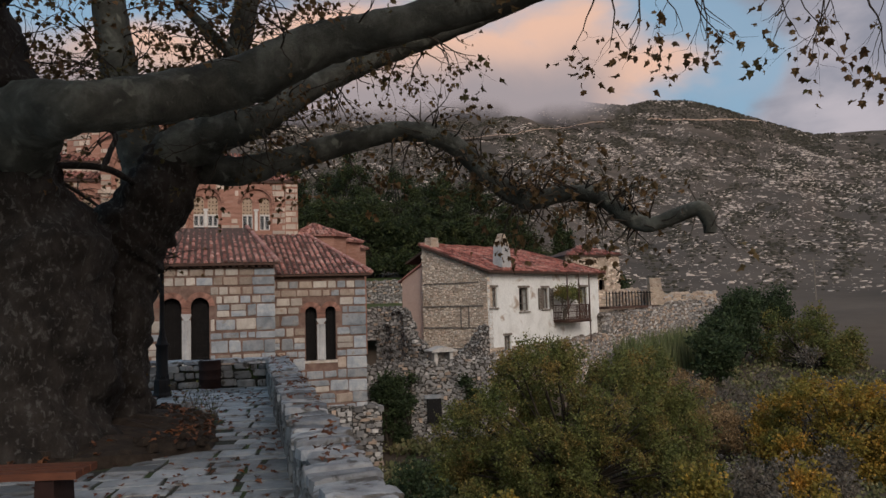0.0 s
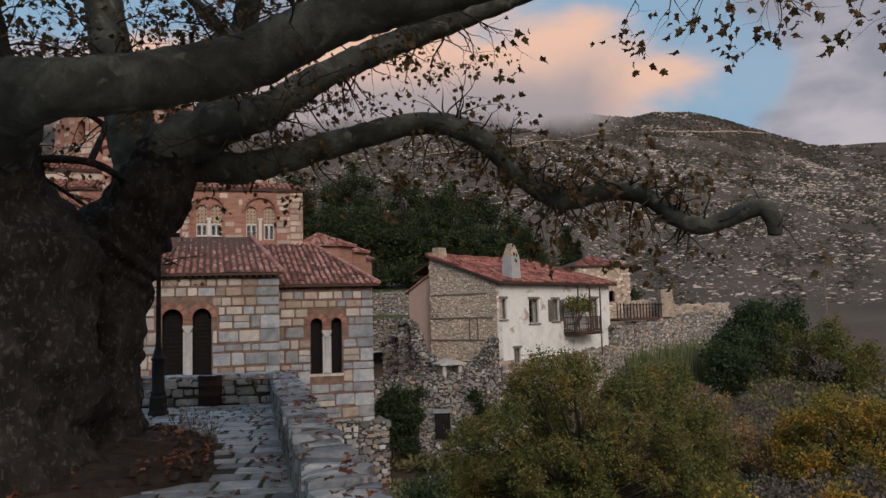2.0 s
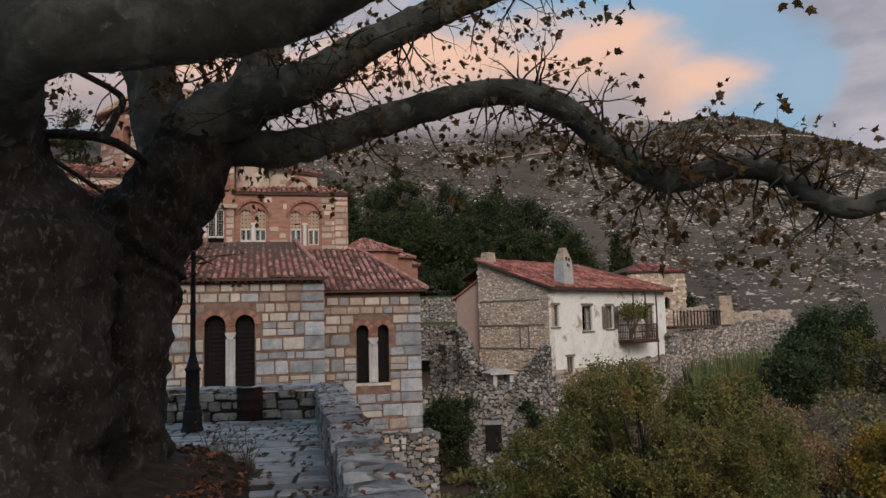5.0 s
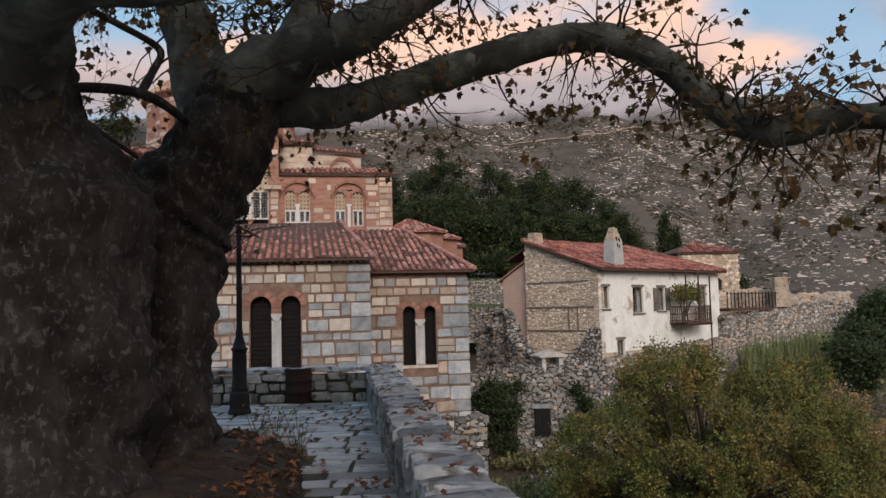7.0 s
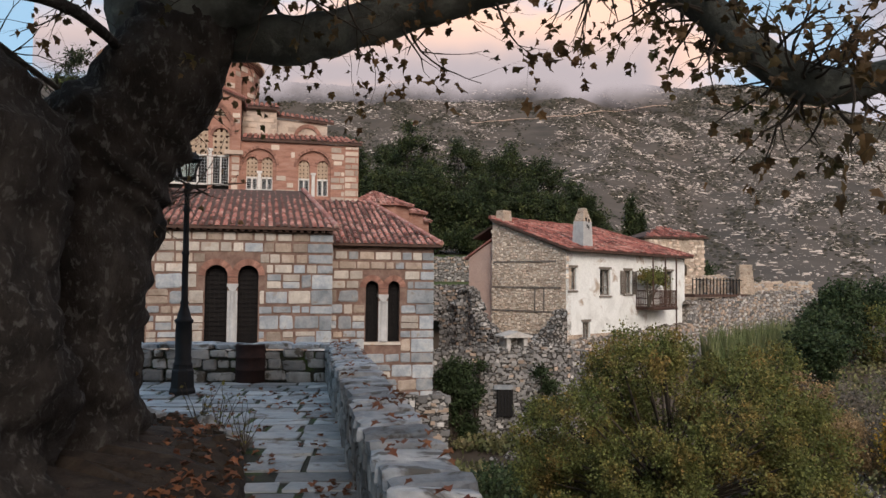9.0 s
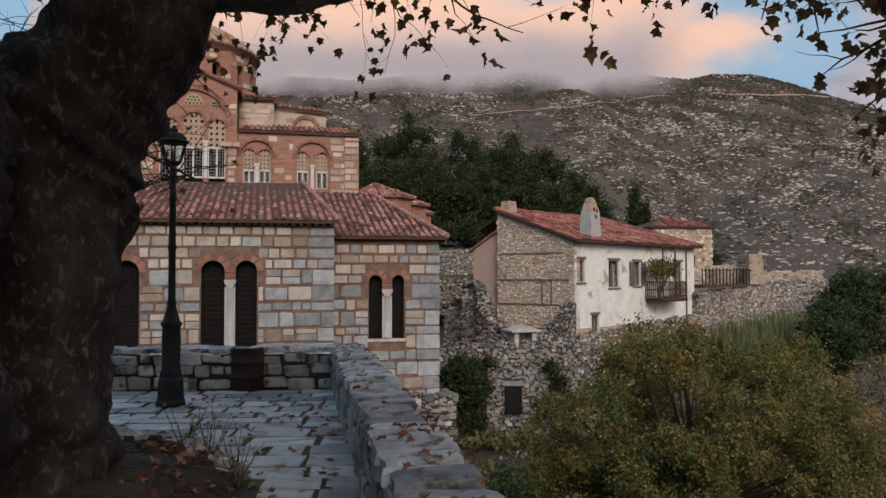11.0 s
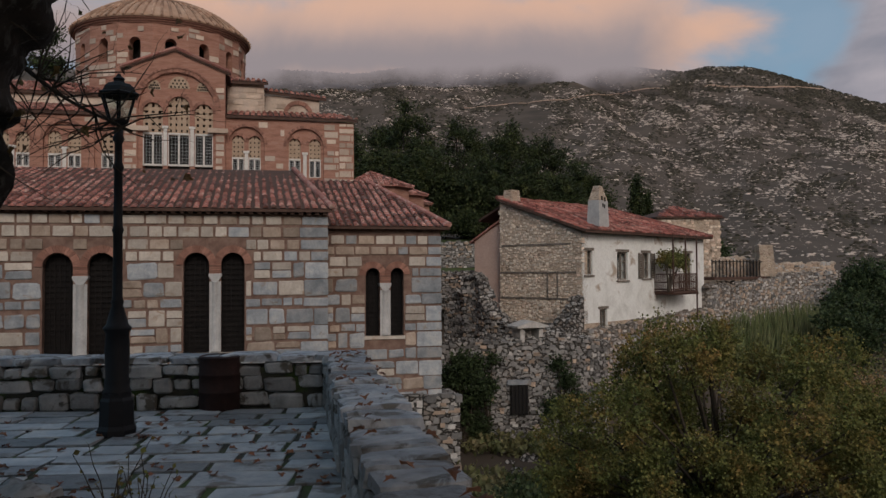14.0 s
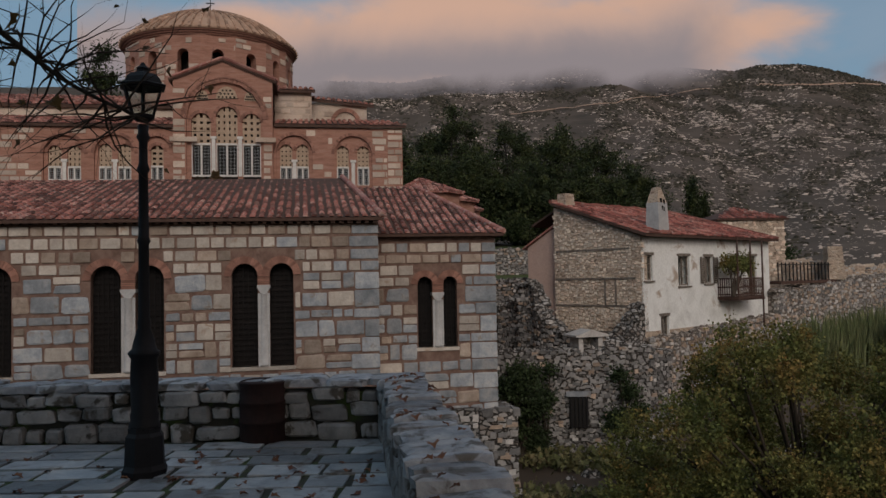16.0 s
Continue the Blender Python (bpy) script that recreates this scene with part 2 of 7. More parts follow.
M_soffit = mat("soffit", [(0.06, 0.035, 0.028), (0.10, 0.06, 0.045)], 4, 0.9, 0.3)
M_hs_rubble = mat_rubble("house_rubble", [(0.30, 0.22, 0.165), (0.50, 0.40, 0.31), (0.42, 0.34, 0.27), (0.62, 0.53, 0.43)], (0.50, 0.40, 0.305), 4.2, 0.09, 0.8)
M_ruin = mat_rubble("dry_stone", [(0.11, 0.105, 0.10), (0.26, 0.25, 0.235), (0.40, 0.385, 0.36), (0.20, 0.17, 0.145)], (0.045, 0.04, 0.035), 3.6, 0.07, 1.0)
M_terr_rubble = mat_rubble("terrace_rubble", [(0.22, 0.205, 0.19), (0.36, 0.325, 0.285), (0.50, 0.45, 0.39)], (0.12, 0.10, 0.085), 3.0, 0.09, 1.0)
M_plaster = mat("white_plaster", [(0.60, 0.60, 0.565), (0.75, 0.755, 0.72), (0.79, 0.80, 0.775)], 0.9, 0.9, 0.3, 10, spots=((0.40, 0.33, 0.26), 0.9, 0.37))
M_pink = mat("pink_plaster", [(0.47, 0.33, 0.27), (0.55, 0.40, 0.33)], 0.8, 0.9, 0.3, 12)
M_wood = mat("grey_wood", [(0.12, 0.10, 0.08), (0.22, 0.19, 0.16)], 3, 0.85, 0.4, 25)
M_wood_red = mat("red_brown_bench_wood", [(0.10, 0.035, 0.018), (0.17, 0.06, 0.03)], 3, 0.6, 0.3, 25, stretch=(1, 6, 6))
M_iron = mat("black_iron", [(0.004, 0.004, 0.005), (0.008, 0.008, 0.009)], 5, 0.62, 0.15, 30)
M_rust = mat("rusty_barrel", [(0.013, 0.007, 0.006), (0.032, 0.013, 0.010)], 5, 0.85, 0.4, 25)
M_hill = mat("hillside", [(0.046, 0.036, 0.026), (0.074, 0.057, 0.042), (0.110, 0.084, 0.063)], 0.03, 0.95, 0, 0.5)
M_rock = mat("limestone", [(0.36, 0.295, 0.25), (0.54, 0.46, 0.395)], 0.05, 0.9, 0.3, 1.5, "island", 0.35)
M_scrub = mat("scrub", [(0.036, 0.034, 0.024), (0.060, 0.052, 0.037)], 0.05, 0.95, 0, 2.0, "island", 0.4)
M_track = mat("dirt_track", [(0.36, 0.24, 0.17), (0.45, 0.31, 0.22)], 0.05, 0.95, 0, 0.5)
M_grass = mat_leaf("grass", [(0.06, 0.09, 0.025), (0.10, 0.12, 0.04)], 0.4)
M_glass = bpy.data.materials.new("lamp_glass")
M_glass.use_nodes = True
_b = M_glass.node_tree.nodes["Principled BSDF"]
_b.inputs["Base Color"].default_value, _b.inputs["Roughness"].default_value = (0.85, 0.95, 0.95, 1), 0.12
_b.inputs["Transmission Weight"].default_value, _b.inputs["IOR"].default_value = 1.0, 1.1


# ---- mesh helpers ----
class Geo:
    def __init__(self):
        self.v, self.f = [], []

    def add(self, vs, fs):
        k = len(self.v)
        self.v += [tuple(p) for p in vs]
        self.f += [tuple(i + k for i in f) for f in fs]

    def box(self, x0, x1, y0, y1, z0, z1, m=None):
        vs = [Vector((x, y, z)) for z in (z0, z1) for y in (y0, y1) for x in (x0, x1)]
        if m is not None:
            vs = [m @ p for p in vs]
        self.add(vs, [(0, 2, 3, 1), (4, 5, 7, 6), (0, 1, 5, 4), (2, 6, 7, 3), (0, 4, 6, 2), (1, 3, 7, 5)])

    def prism(self, prof, y0, y1):
        """prof: (x, z) anticlockwise seen from -y; extruded from y0 to y1."""
        n = len(prof)
        vs = [(x, y0, z) for x, z in prof] + [(x, y1, z) for x, z in prof]
        fs = [tuple(range(n)), tuple(range(2 * n - 1, n - 1, -1))]
        fs += [(i + n, (i + 1) % n + n, (i + 1) % n, i) for i in range(n)]
        self.add(vs, fs)

    def poly(self, pts, z0, z1):
        """Plan polygon pts (anticlockwise) from z0 to z1."""
        n = len(pts)
        self.add([(*p, z0) for p in pts] + [(*p, z1) for p in pts],
                 [tuple(range(n - 1, -1, -1)), tuple(range(n, 2 * n))] + [(i, (i + 1) % n, (i + 1) % n + n, i + n) for i in range(n)])

    def tube(self, pts, radii, n=10, cap=True):
        pts = [Vector([float(c) for c in p]) for p in pts]
        side = Vector((0.3, 0.2, 1)).orthogonal()
        k = len(self.v)
        for i, p in enumerate(pts):
            d = (pts[min(i + 1, len(pts) - 1)] - pts[max(i - 1, 0)]).normalized()
            side = (side - side.dot(d) * d).normalized()
            other = d.cross(side)
            for j in range(n):
                a = 2 * math.pi * j / n
                self.v.append(tuple(p + float(radii[i]) * (math.cos(a) * side + math.sin(a) * other)))
        for i in range(len(pts) - 1):
            for j in range(n):
                a, b = k + i * n + j, k + i * n + (j + 1) % n
                self.f.append((a, b, b + n, a + n))
        if cap:
            self.f.append(tuple(k + j for j in range(n - 1, -1, -1)))
            self.f.append(tuple(k + (len(pts) - 1) * n + j for j in range(n)))

    def lathe(self, prof, n=16, cx=0.0, cy=0.0):
        """prof: (radius, z) from the bottom up."""
        k = len(self.v)
        for r, z in prof:
            for j in range(n):
                a = 2 * math.pi * j / n
                self.v.append((cx + r * math.cos(a), cy + r * math.sin(a), z))
        for i in range(len(prof) - 1):
            for j in range(n):
                a, b = k + i * n + j, k + i * n + (j + 1) % n
                self.f.append((a, b, b + n, a + n))
        self.f.append(tuple(k + j for j in range(n - 1, -1, -1)))
        self.f.append(tuple(k + (len(prof) - 1) * n + j for j in range(n)))

    def weld(self):
        """Joins corners that coincide, and drops the faces shut between two blocks."""
        at, to = {}, []
        keep = []
        for p in self.v:
            k = tuple(round(c, 4) for c in p)
            if k not in at:
                at[k] = len(keep)
                keep.append(p)
            to.append(at[k])
        count = {}
        faces = [tuple(to[i] for i in f) for f in self.f]
        for f in faces:
            count[tuple(sorted(f))] = count.get(tuple(sorted(f)), 0) + 1
        self.v, self.f = keep, [f for f in faces if count[tuple(sorted(f))] == 1]

    def mesh(self, name, material, smooth_faces=False):
        me = bpy.data.meshes.new(name)
        me.from_pydata(self.v, [], self.f)
        me.materials.append(material)
        if smooth_faces:
            me.polygons.foreach_set("use_smooth", [True] * len(me.polygons))
        me.update()
        return me


def part(name, g, material, parent=None, label="", smooth_faces=False, kind=""):
    ob = new(name, g.mesh(name, material, smooth_faces))
    ob.parent = parent
    return tagged(ob, label, kind=kind)


def thing(name, m, label, category, group="", kind=""):
    ob = new(name)
    ob.matrix_world = m
    return tagged(ob, label, category, group, kind)


def spline(pts, per=6):
    """A smooth line through pts (any number of values each)."""
    out = []
    for i in range(len(pts) - 1):
        p = [np.array(pts[max(0, min(len(pts) - 1, i + k))], float) for k in (-1, 0, 1, 2)]
        for s in range(per):
            t = s / per
            out.append(0.5 * (2 * p[1] + (p[2] - p[0]) * t + (2 * p[0] - 5 * p[1] + 4 * p[2] - p[3]) * t * t + (3 * p[1] - p[0] - 3 * p[2] + p[3]) * t ** 3))
    out.append(np.array(pts[-1], float))
    return out


def sstep(x, a, b):
    t = min(1.0, max(0.0, (x - a) / (b - a)))
    return t * t * (3 - 2 * t)


def lerp_table(x, table):
    if x <= table[0][0]:
        return table[0][1]
    for (a, u), (b, w) in zip(table, table[1:]):
        if x <= b:
            return u + (w - u) * (x - a) / (b - a)
    return table[-1][1]


# ---- ground and mountain ----
RIDGE = [(-180, 4), (-100, 6), (-60, 10), (-30, 13.2), (-17, 14.0), (-10, 14.0), (-6, 14.6), (0, 14.9), (6, 15.3), (10, 14.2), (13.5, 13.5), (15.3, 13.75), (17.6, 13.7),
         (20, 12.9), (25.8, 10.3), (30, 10.2), (36, 11.0), (46, 11.5), (60, 10), (100, 6), (180, 4)]


def near_ground(x, y):
    s = sstep(y, 36, 92)
    left = -6.2 + 11.5 * s
    right = -6.2 + 5.2 * s
    k = sstep(x, 4, 30)
    z = left * (1 - k) + right * k
    back = sstep(-x, 4.5, 9) * sstep(-y, -16.5, -13)
    z = z * (1 - back) - 0.5 * back
    z += 0.35 * noise.noise((x * 0.15, y * 0.15, 0)) * (1 - back)
    return z


def ground_z(x, y):
    r = math.hypot(x, y)
    if r < 110:
        return near_ground(x, y)
    az = math.degrees(math.atan2(x, y))
    k = 110 / r
    e0 = (near_ground(x * k, y * k) - 1.5) / 110
    p = min(1.0, (r - 110) / 1150) ** 0.62
    top = math.tan(radians(lerp_table(az, RIDGE)))
    e = e0 + (top - e0) * p
    gully = noise.fractal((az * 0.11, r * 0.0016, 1.7), 1.0, 2.0, 5) * 0.018 * sstep(r, 150, 500) * (1 - 0.8 * sstep(r, 900, 1260))
    z = 1.5 + r * (e + gully)
    if r > 1260:
        z -= (r - 1260) * 0.16
    return z


RADII = [0.5, 4, 8, 12, 16, 20, 24, 28, 32, 36, 40, 44, 48, 53, 58, 64, 70, 77, 85, 95, 105, 118, 132, 148, 165, 185, 207, 232, 260, 290, 322, 356,
         392, 430, 470, 512, 556, 602, 650, 700, 752, 806, 862, 920, 980, 1040, 1095, 1140, 1175, 1205, 1230, 1250, 1260, 1280, 1330, 1450, 1700, 2100, 2600]
g = Geo()
az_steps = [a for a in np.arange(-180, -36, 4.0)] + [a for a in np.arange(-36, 40, 0.35)] + [a for a in np.arange(40, 180, 4.0)]
for r in RADII:
    for a in az_steps:
        x, y = r * math.sin(radians(a)), r * math.cos(radians(a))
        g.v.append((x, y, ground_z(x, y)))
na = len(az_steps)
for i in range(len(RADII) - 1):
    for j in range(na):
        a, b = i * na + j, i * na + (j + 1) % na
        g.f.append((a, b, b + na, a + na)[::-1])
tagged(part("ground", g, M_hill, None, "brown scrubby valley floor rising into a rocky mountainside", True), category="ground", kind="structure")

# the dirt track that climbs across the mountain
rnd = random.Random(3)


def track(name, pts, width):
    g = Geo()
    line = spline(pts, 14)
    prev = None
    for az, r in line:
        pair = []
        for k in (-0.5, 0.5):
            rr = r + k * width
            x, y = rr * math.sin(radians(az)), rr * math.cos(radians(az))
            pair.append((x, y, ground_z(x, y) + 1.2))
        if prev:
            n = len(g.v)
            g.v += [*prev, *pair]
            g.f.append((n, n + 1, n + 3, n + 2))
        prev = pair
    return tagged(part(name, g, M_track, None, "pale ochre dirt track cut across the mountain"), category="road", kind="structure")


def at_rise(az, rise):
    """How far out the slope first stands that many degrees above the eye."""
    r = 160
    while r < 1240 and ground_z(r * math.sin(radians(az)), r * math.cos(radians(az))) - 1.5 < r * math.tan(radians(rise)):
        r += 4
    return (az, r)


track("dirt_track", [at_rise(a, 11.6 + 0.065 * (a + 2)) for a in (-2, 0, 2, 4, 6, 8, 10, 12)], 6)
track("dirt_track", [at_rise(a, 12.4 - 0.09 * (a - 15)) for a in (15, 16.5, 18, 19.5, 21, 22.5)], 10)

# limestone outcrops and scrub on the slope
rocks, scrub = Geo(), Geo()


def pebble(gg, x, y, z, sx, sy, sz, rnd):
    """A small far lump of thirteen triangles."""
    a0, vs = rnd.random() * 6, []
    for rr, zz in ((1.0, -0.3), (0.6, 0.8)):
        for j in range(5):
            a = a0 + 2 * math.pi * j / 5
            q = rr * (0.6 + 0.7 * rnd.random())
            vs.append((x + sx * q * math.cos(a), y + sy * q * math.sin(a), z + sz * zz * (0.7 + 0.6 * rnd.random())))
    gg.add(vs, [(j, (j + 1) % 5, (j + 1) % 5 + 5, j + 5) for j in range(5)] + [(5, 6, 7, 8, 9)])


def lump(gg, x, y, z, sx, sy, sz, rnd, flatten=False):
    top, ring = [], 6
    a0 = rnd.random() * 6
    vs = []
    for lvl, (rr, zz) in enumerate(((1.0, -0.3), (0.8, 0.45), (0.28, 0.9))):
        for j in range(ring):
            a = a0 + 2 * math.pi * j / ring
            q = rr * (0.65 + 0.6 * rnd.random())
            vs.append((x + sx * q * math.cos(a), y + sy * q * math.sin(a), z + sz * zz * (0.8 + 0.4 * rnd.random())))
    fs = [(l * ring + j, l * ring + (j + 1) % ring, (l + 1) * ring + (j + 1) % ring, (l + 1) * ring + j) for l in range(2) for j in range(ring)]
    fs.append(tuple(2 * ring + j for j in range(ring)))
    gg.add(vs, fs)


placed = 0
while placed < 28000:
    az = rnd.uniform(-24, 36)
    r = 140 + 1130 * rnd.random() ** 0.75
    n = noise.fractal((az * 0.22, r * 0.014 + az * 0.30, 5.0), 1.0, 2.0, 5)
    if n + 0.012 * min(az, 18) - 0.55 * sstep(r, 820, 1150) < 0.95 * rnd.random() - 0.36:
        continue
    x, y = r * math.sin(radians(az)), r * math.cos(radians(az))
    s = (0.20 + 0.90 * rnd.random() ** 5) * (0.25 + r / 580)
    pebble(rocks, x, y, ground_z(x, y), s * rnd.uniform(0.8, 2.2), s, s * rnd.uniform(0.4, 0.75), rnd)
    placed += 1
placed = 0
while placed < 22000:
    az = rnd.uniform(-24, 37)
    r = 130 + 1130 * rnd.random() ** 0.8
    x, y = r * math.sin(radians(az)), r * math.cos(radians(az))
    if noise.fractal((az * 0.5, r * 0.009, 9.0), 1.0, 2.0, 3) < 0.3 * rnd.random() - 0.1:
        continue
    s = rnd.uniform(0.4, 1.15) * (0.3 + r / 620)
    pebble(scrub, x, y, ground_z(x, y), s * 1.3, s, s * 0.8, rnd)
    placed += 1
for _ in range(2600):
    az = rnd.uniform(12, 27) if rnd.random() < 0.65 else rnd.uniform(-22, 6)
    r = 1262 - 190 * rnd.random() ** 1.8
    x, y = r * math.sin(radians(az)), r * math.cos(radians(az))
    s = rnd.uniform(0.8, 1.9)
    pebble(scrub, x, y, ground_z(x, y), s * 1.2, s, s * 1.3, rnd)
tagged(part("rock_outcrops", rocks, M_rock, None, "pale limestone outcrops strewn over the mountainside", kind="stuff"), category="rocks")
tagged(part("hillside_scrub", scrub, M_scrub, None, "dark low scrub dotted over the mountainside", kind="stuff"), category="scrub")


# ---- terrace ----
# inner foot of the long parapet, running ahead, and of the cross parapet at its end
PAR_A, PAR_B = Vector((-3.80, 16.55)), Vector((0.35, 0.3))
par_dir = (PAR_A - PAR_B).normalized()
par_out = Vector((par_dir.y, -par_dir.x))
CROSS_L = Vector((-15.0, 15.1))
cross_dir = (CROSS_L - PAR_A).normalized()
cross_out = Vector((-cross_dir.y, cross_dir.x)) * (1 if Vector((-cross_dir.y, cross_dir.x)).y > 0 else -1)
PAR_BACK = PAR_B - par_dir * 8
g = Geo()
g.poly([tuple(PAR_BACK + par_out * 0.45), tuple(PAR_A + par_out * 0.45 + cross_out * 0.45), tuple(CROSS_L + cross_out * 0.45), (-16.0, -8.0)], -6.6, 0.004)
tagged(part("terrace", g, M_mortar, None, "raised paved stone terrace with dark weedy joints"), category="terrace", kind="structure")
terrace = bpy.data.objects["terrace"]

# raised bed round the plane tree
BED = [Vector(p) for p in ((-2.75, 9.35), (-3.05, 10.4), (-3.62, 11.85), (-4.6, 12.7), (-6.6, 12.6), (-7.4, 10.6), (-6.8, 8.0), (-5.4, 7.5), (-3.9, 8.15))]


def inside(p, poly):
    c = False
    for a, b in zip(poly, poly[1:] + poly[:1]):
        if (a.y > p.y) != (b.y > p.y) and p.x < (b.x - a.x) * (p.y - a.y) / (b.y - a.y) + a.x:
            c = not c
    return c


# ---- church, in its own frame: x along the front, y into depth ----
CHURCH = pose(-7.4, 33.8, 0, 0, 0, 17)


def arch_top(uc, w, zt, n=9):
    """Points of a round arch from left to right, crown at zt."""
    r = w / 2
    return [(uc - r * math.cos(math.pi * i / (n - 1)), zt - r + r * math.sin(math.pi * i / (n - 1))) for i in range(n)]


def wall_with_arches(g, u0, u1, z0, z1, holes, y0, y1):
    """A wall from u0 to u1 with round-headed openings through it: (middle, width, sill, crown)."""
    x = u0
    for uc, w, zb, zt in sorted(holes):
        a, b = uc - w / 2, uc + w / 2
        if a > x:
            g.box(x, a, y0, y1, z0, z1)
        g.box(a, b, y0, y1, z0, zb)
        pts = arch_top(uc, w, zt)
        for p, q in zip(pts, pts[1:]):
            if q[0] - p[0] > 1e-5:
                g.prism([p, q, (q[0], z1), (p[0], z1)], y0, y1)
        x = b
    if u1 > x:
        g.box(x, u1, y0, y1, z0, z1)


def brick_ring(g, uc, r0, r1, zc, y0, y1, n=17, a0=0.0, a1=math.pi):
    for i in range(n):
        s, e = a0 + (a1 - a0) * (i + 0.04) / n, a0 + (a1 - a0) * (i + 0.96) / n
        prof = [(uc + r * math.cos(a), zc + r * math.sin(a)) for r, a in ((r0, s), (r1, s), (r1, e), (r0, e))]
        g.prism(prof, y0, y1)


def tile_roof(g, eave_a, eave_b, ridge_a, ridge_b, pitch=0.27, row=0.42, rnd=random.Random(1), rad=0.085):
    """Rows of round cover tiles over a four-cornered slope, eave to ridge."""
    ea, eb, ra, rb = (Vector(p) for p in (eave_a, eave_b, ridge_a, ridge_b))
    across = (eb - ea).normalized()
    up0 = (ra - ea) - (ra - ea).dot(across) * across
    length, up = up0.length, up0.normalized()
    nrm = across.cross(up)
    if nrm.z < 0:
        nrm = -nrm
    lo_a, lo_b = 0.0, (eb - ea).length
    hi_a, hi_b = (ra - ea).dot(across), (rb - ea).dot(across)
    first = min(lo_a, hi_a)
    cols = int((max(lo_b, hi_b) - first) / pitch)
    rows = max(1, int(length / row))
    for c in range(cols + 1):
        s = first + (c + 0.5) * pitch
        for k in range(rows):
            f = (k + 0.5) / rows
            if not (lo_a + (hi_a - lo_a) * f - 0.02 <= s <= lo_b + (hi_b - lo_b) * f + 0.02):
                continue
            l0, l1 = k * length / rows - 0.04, (k + 1) * length / rows
            j, h = rnd.uniform(-0.018, 0.018), rnd.uniform(-0.01, 0.014)
            vs = []
            for l, lift, w in ((l0, 0.035, 1.08), (l1, 0.005, 0.86)):
                for a in (0, 45, 90, 135, 180):
                    x = rad * w * math.cos(radians(a))
                    z = rad * w * math.sin(radians(a)) * 0.9
                    vs.append(ea + across * (s + j + x) + up * l + nrm * (z + lift + h))
            n = len(vs) // 2
            g.add(vs, [(i, i + 1, i + 1 + n, i + n) for i in range(n - 1)] + [tuple(range(n - 1, -1, -1))])


def roof_slab(g, pts, thick=0.1):
    up = [Vector(p) for p in pts]
    lo = [p - Vector((0, 0, thick)) for p in up]
    n = len(up)
    g.add(up + lo, [tuple(range(n)), tuple(range(2 * n - 1, n - 1, -1))] + [(i, i + n, (i + 1) % n + n, (i + 1) % n) for i in range(n)])


# --- refectory-like wing with the three tall windows ---
L_HOLES = [(-8.35, 0.88, -1.14, 2.14), (-7.07, 0.84, -1.14, 2.14), (-4.22, 0.80, -1.1, 2.15), (-3.08, 0.74, -1.1, 2.15),
           (-12.73, 0.88, -1.14, 2.14), (-11.45, 0.86, -1.14, 2.14)]
wing = thing("church_wing", CHURCH, "long stone church wing with brick-arched windows and clay tile roof", "church")
g = Geo()
wall_with_arches(g, -20, 0, -6.5, 3.42, L_HOLES, 0.0, 0.7)
g.box(-0.7, 0, 0.7, 15, -6.5, 3.42)
g.box(-20, -19.3, 0.7, 15, -6.5, 3.42)
part("front_wall", g, M_wall_mortar, wing, "red-brown mortar bed of the ashlar front")
# plain sheet painted near-black as the unlit room behind the windows
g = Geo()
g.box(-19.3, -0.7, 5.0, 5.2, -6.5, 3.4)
part("inner_wall", g, M_opening_shade, wing)
RIDGE_Y, RIDGE_Z = 8.0, 5.9
roof = Geo()
eA, eB, rA, rB = (-20, -0.32, 3.50), (0.12, -0.32, 3.58), (-20, RIDGE_Y, RIDGE_Z - 0.2), (-0.75, RIDGE_Y, RIDGE_Z)
roof_slab(roof, [eA, eB, rB, rA])
roof_slab(roof, [rA, rB, (0.12, 15.5, 4.0), (-20, 15.5, 4.0)])
roof_slab(roof, [eB, (0.12, 15.5, 4.0), rB], 0.05)
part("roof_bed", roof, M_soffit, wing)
g = Geo()
tile_roof(g, eA, eB, rA, rB)
part("roof_tiles", g, M_tile, wing, "weathered red clay roof tiles", kind="stuff")
g = Geo()
g.tube([Vector(eB).lerp(Vector(rB), i / 12) + Vector((0, 0, 0.07)) for i in range(13)], [0.11] * 13, 8)
part("hip_tiles", g, M_tile, wing)
# eave blocks in the same dark brown as the roof bed
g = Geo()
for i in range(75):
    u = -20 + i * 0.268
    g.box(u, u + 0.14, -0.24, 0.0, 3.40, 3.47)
part("eave_course", g, M_soffit, wing, "row of small dark eave blocks", kind="stuff")


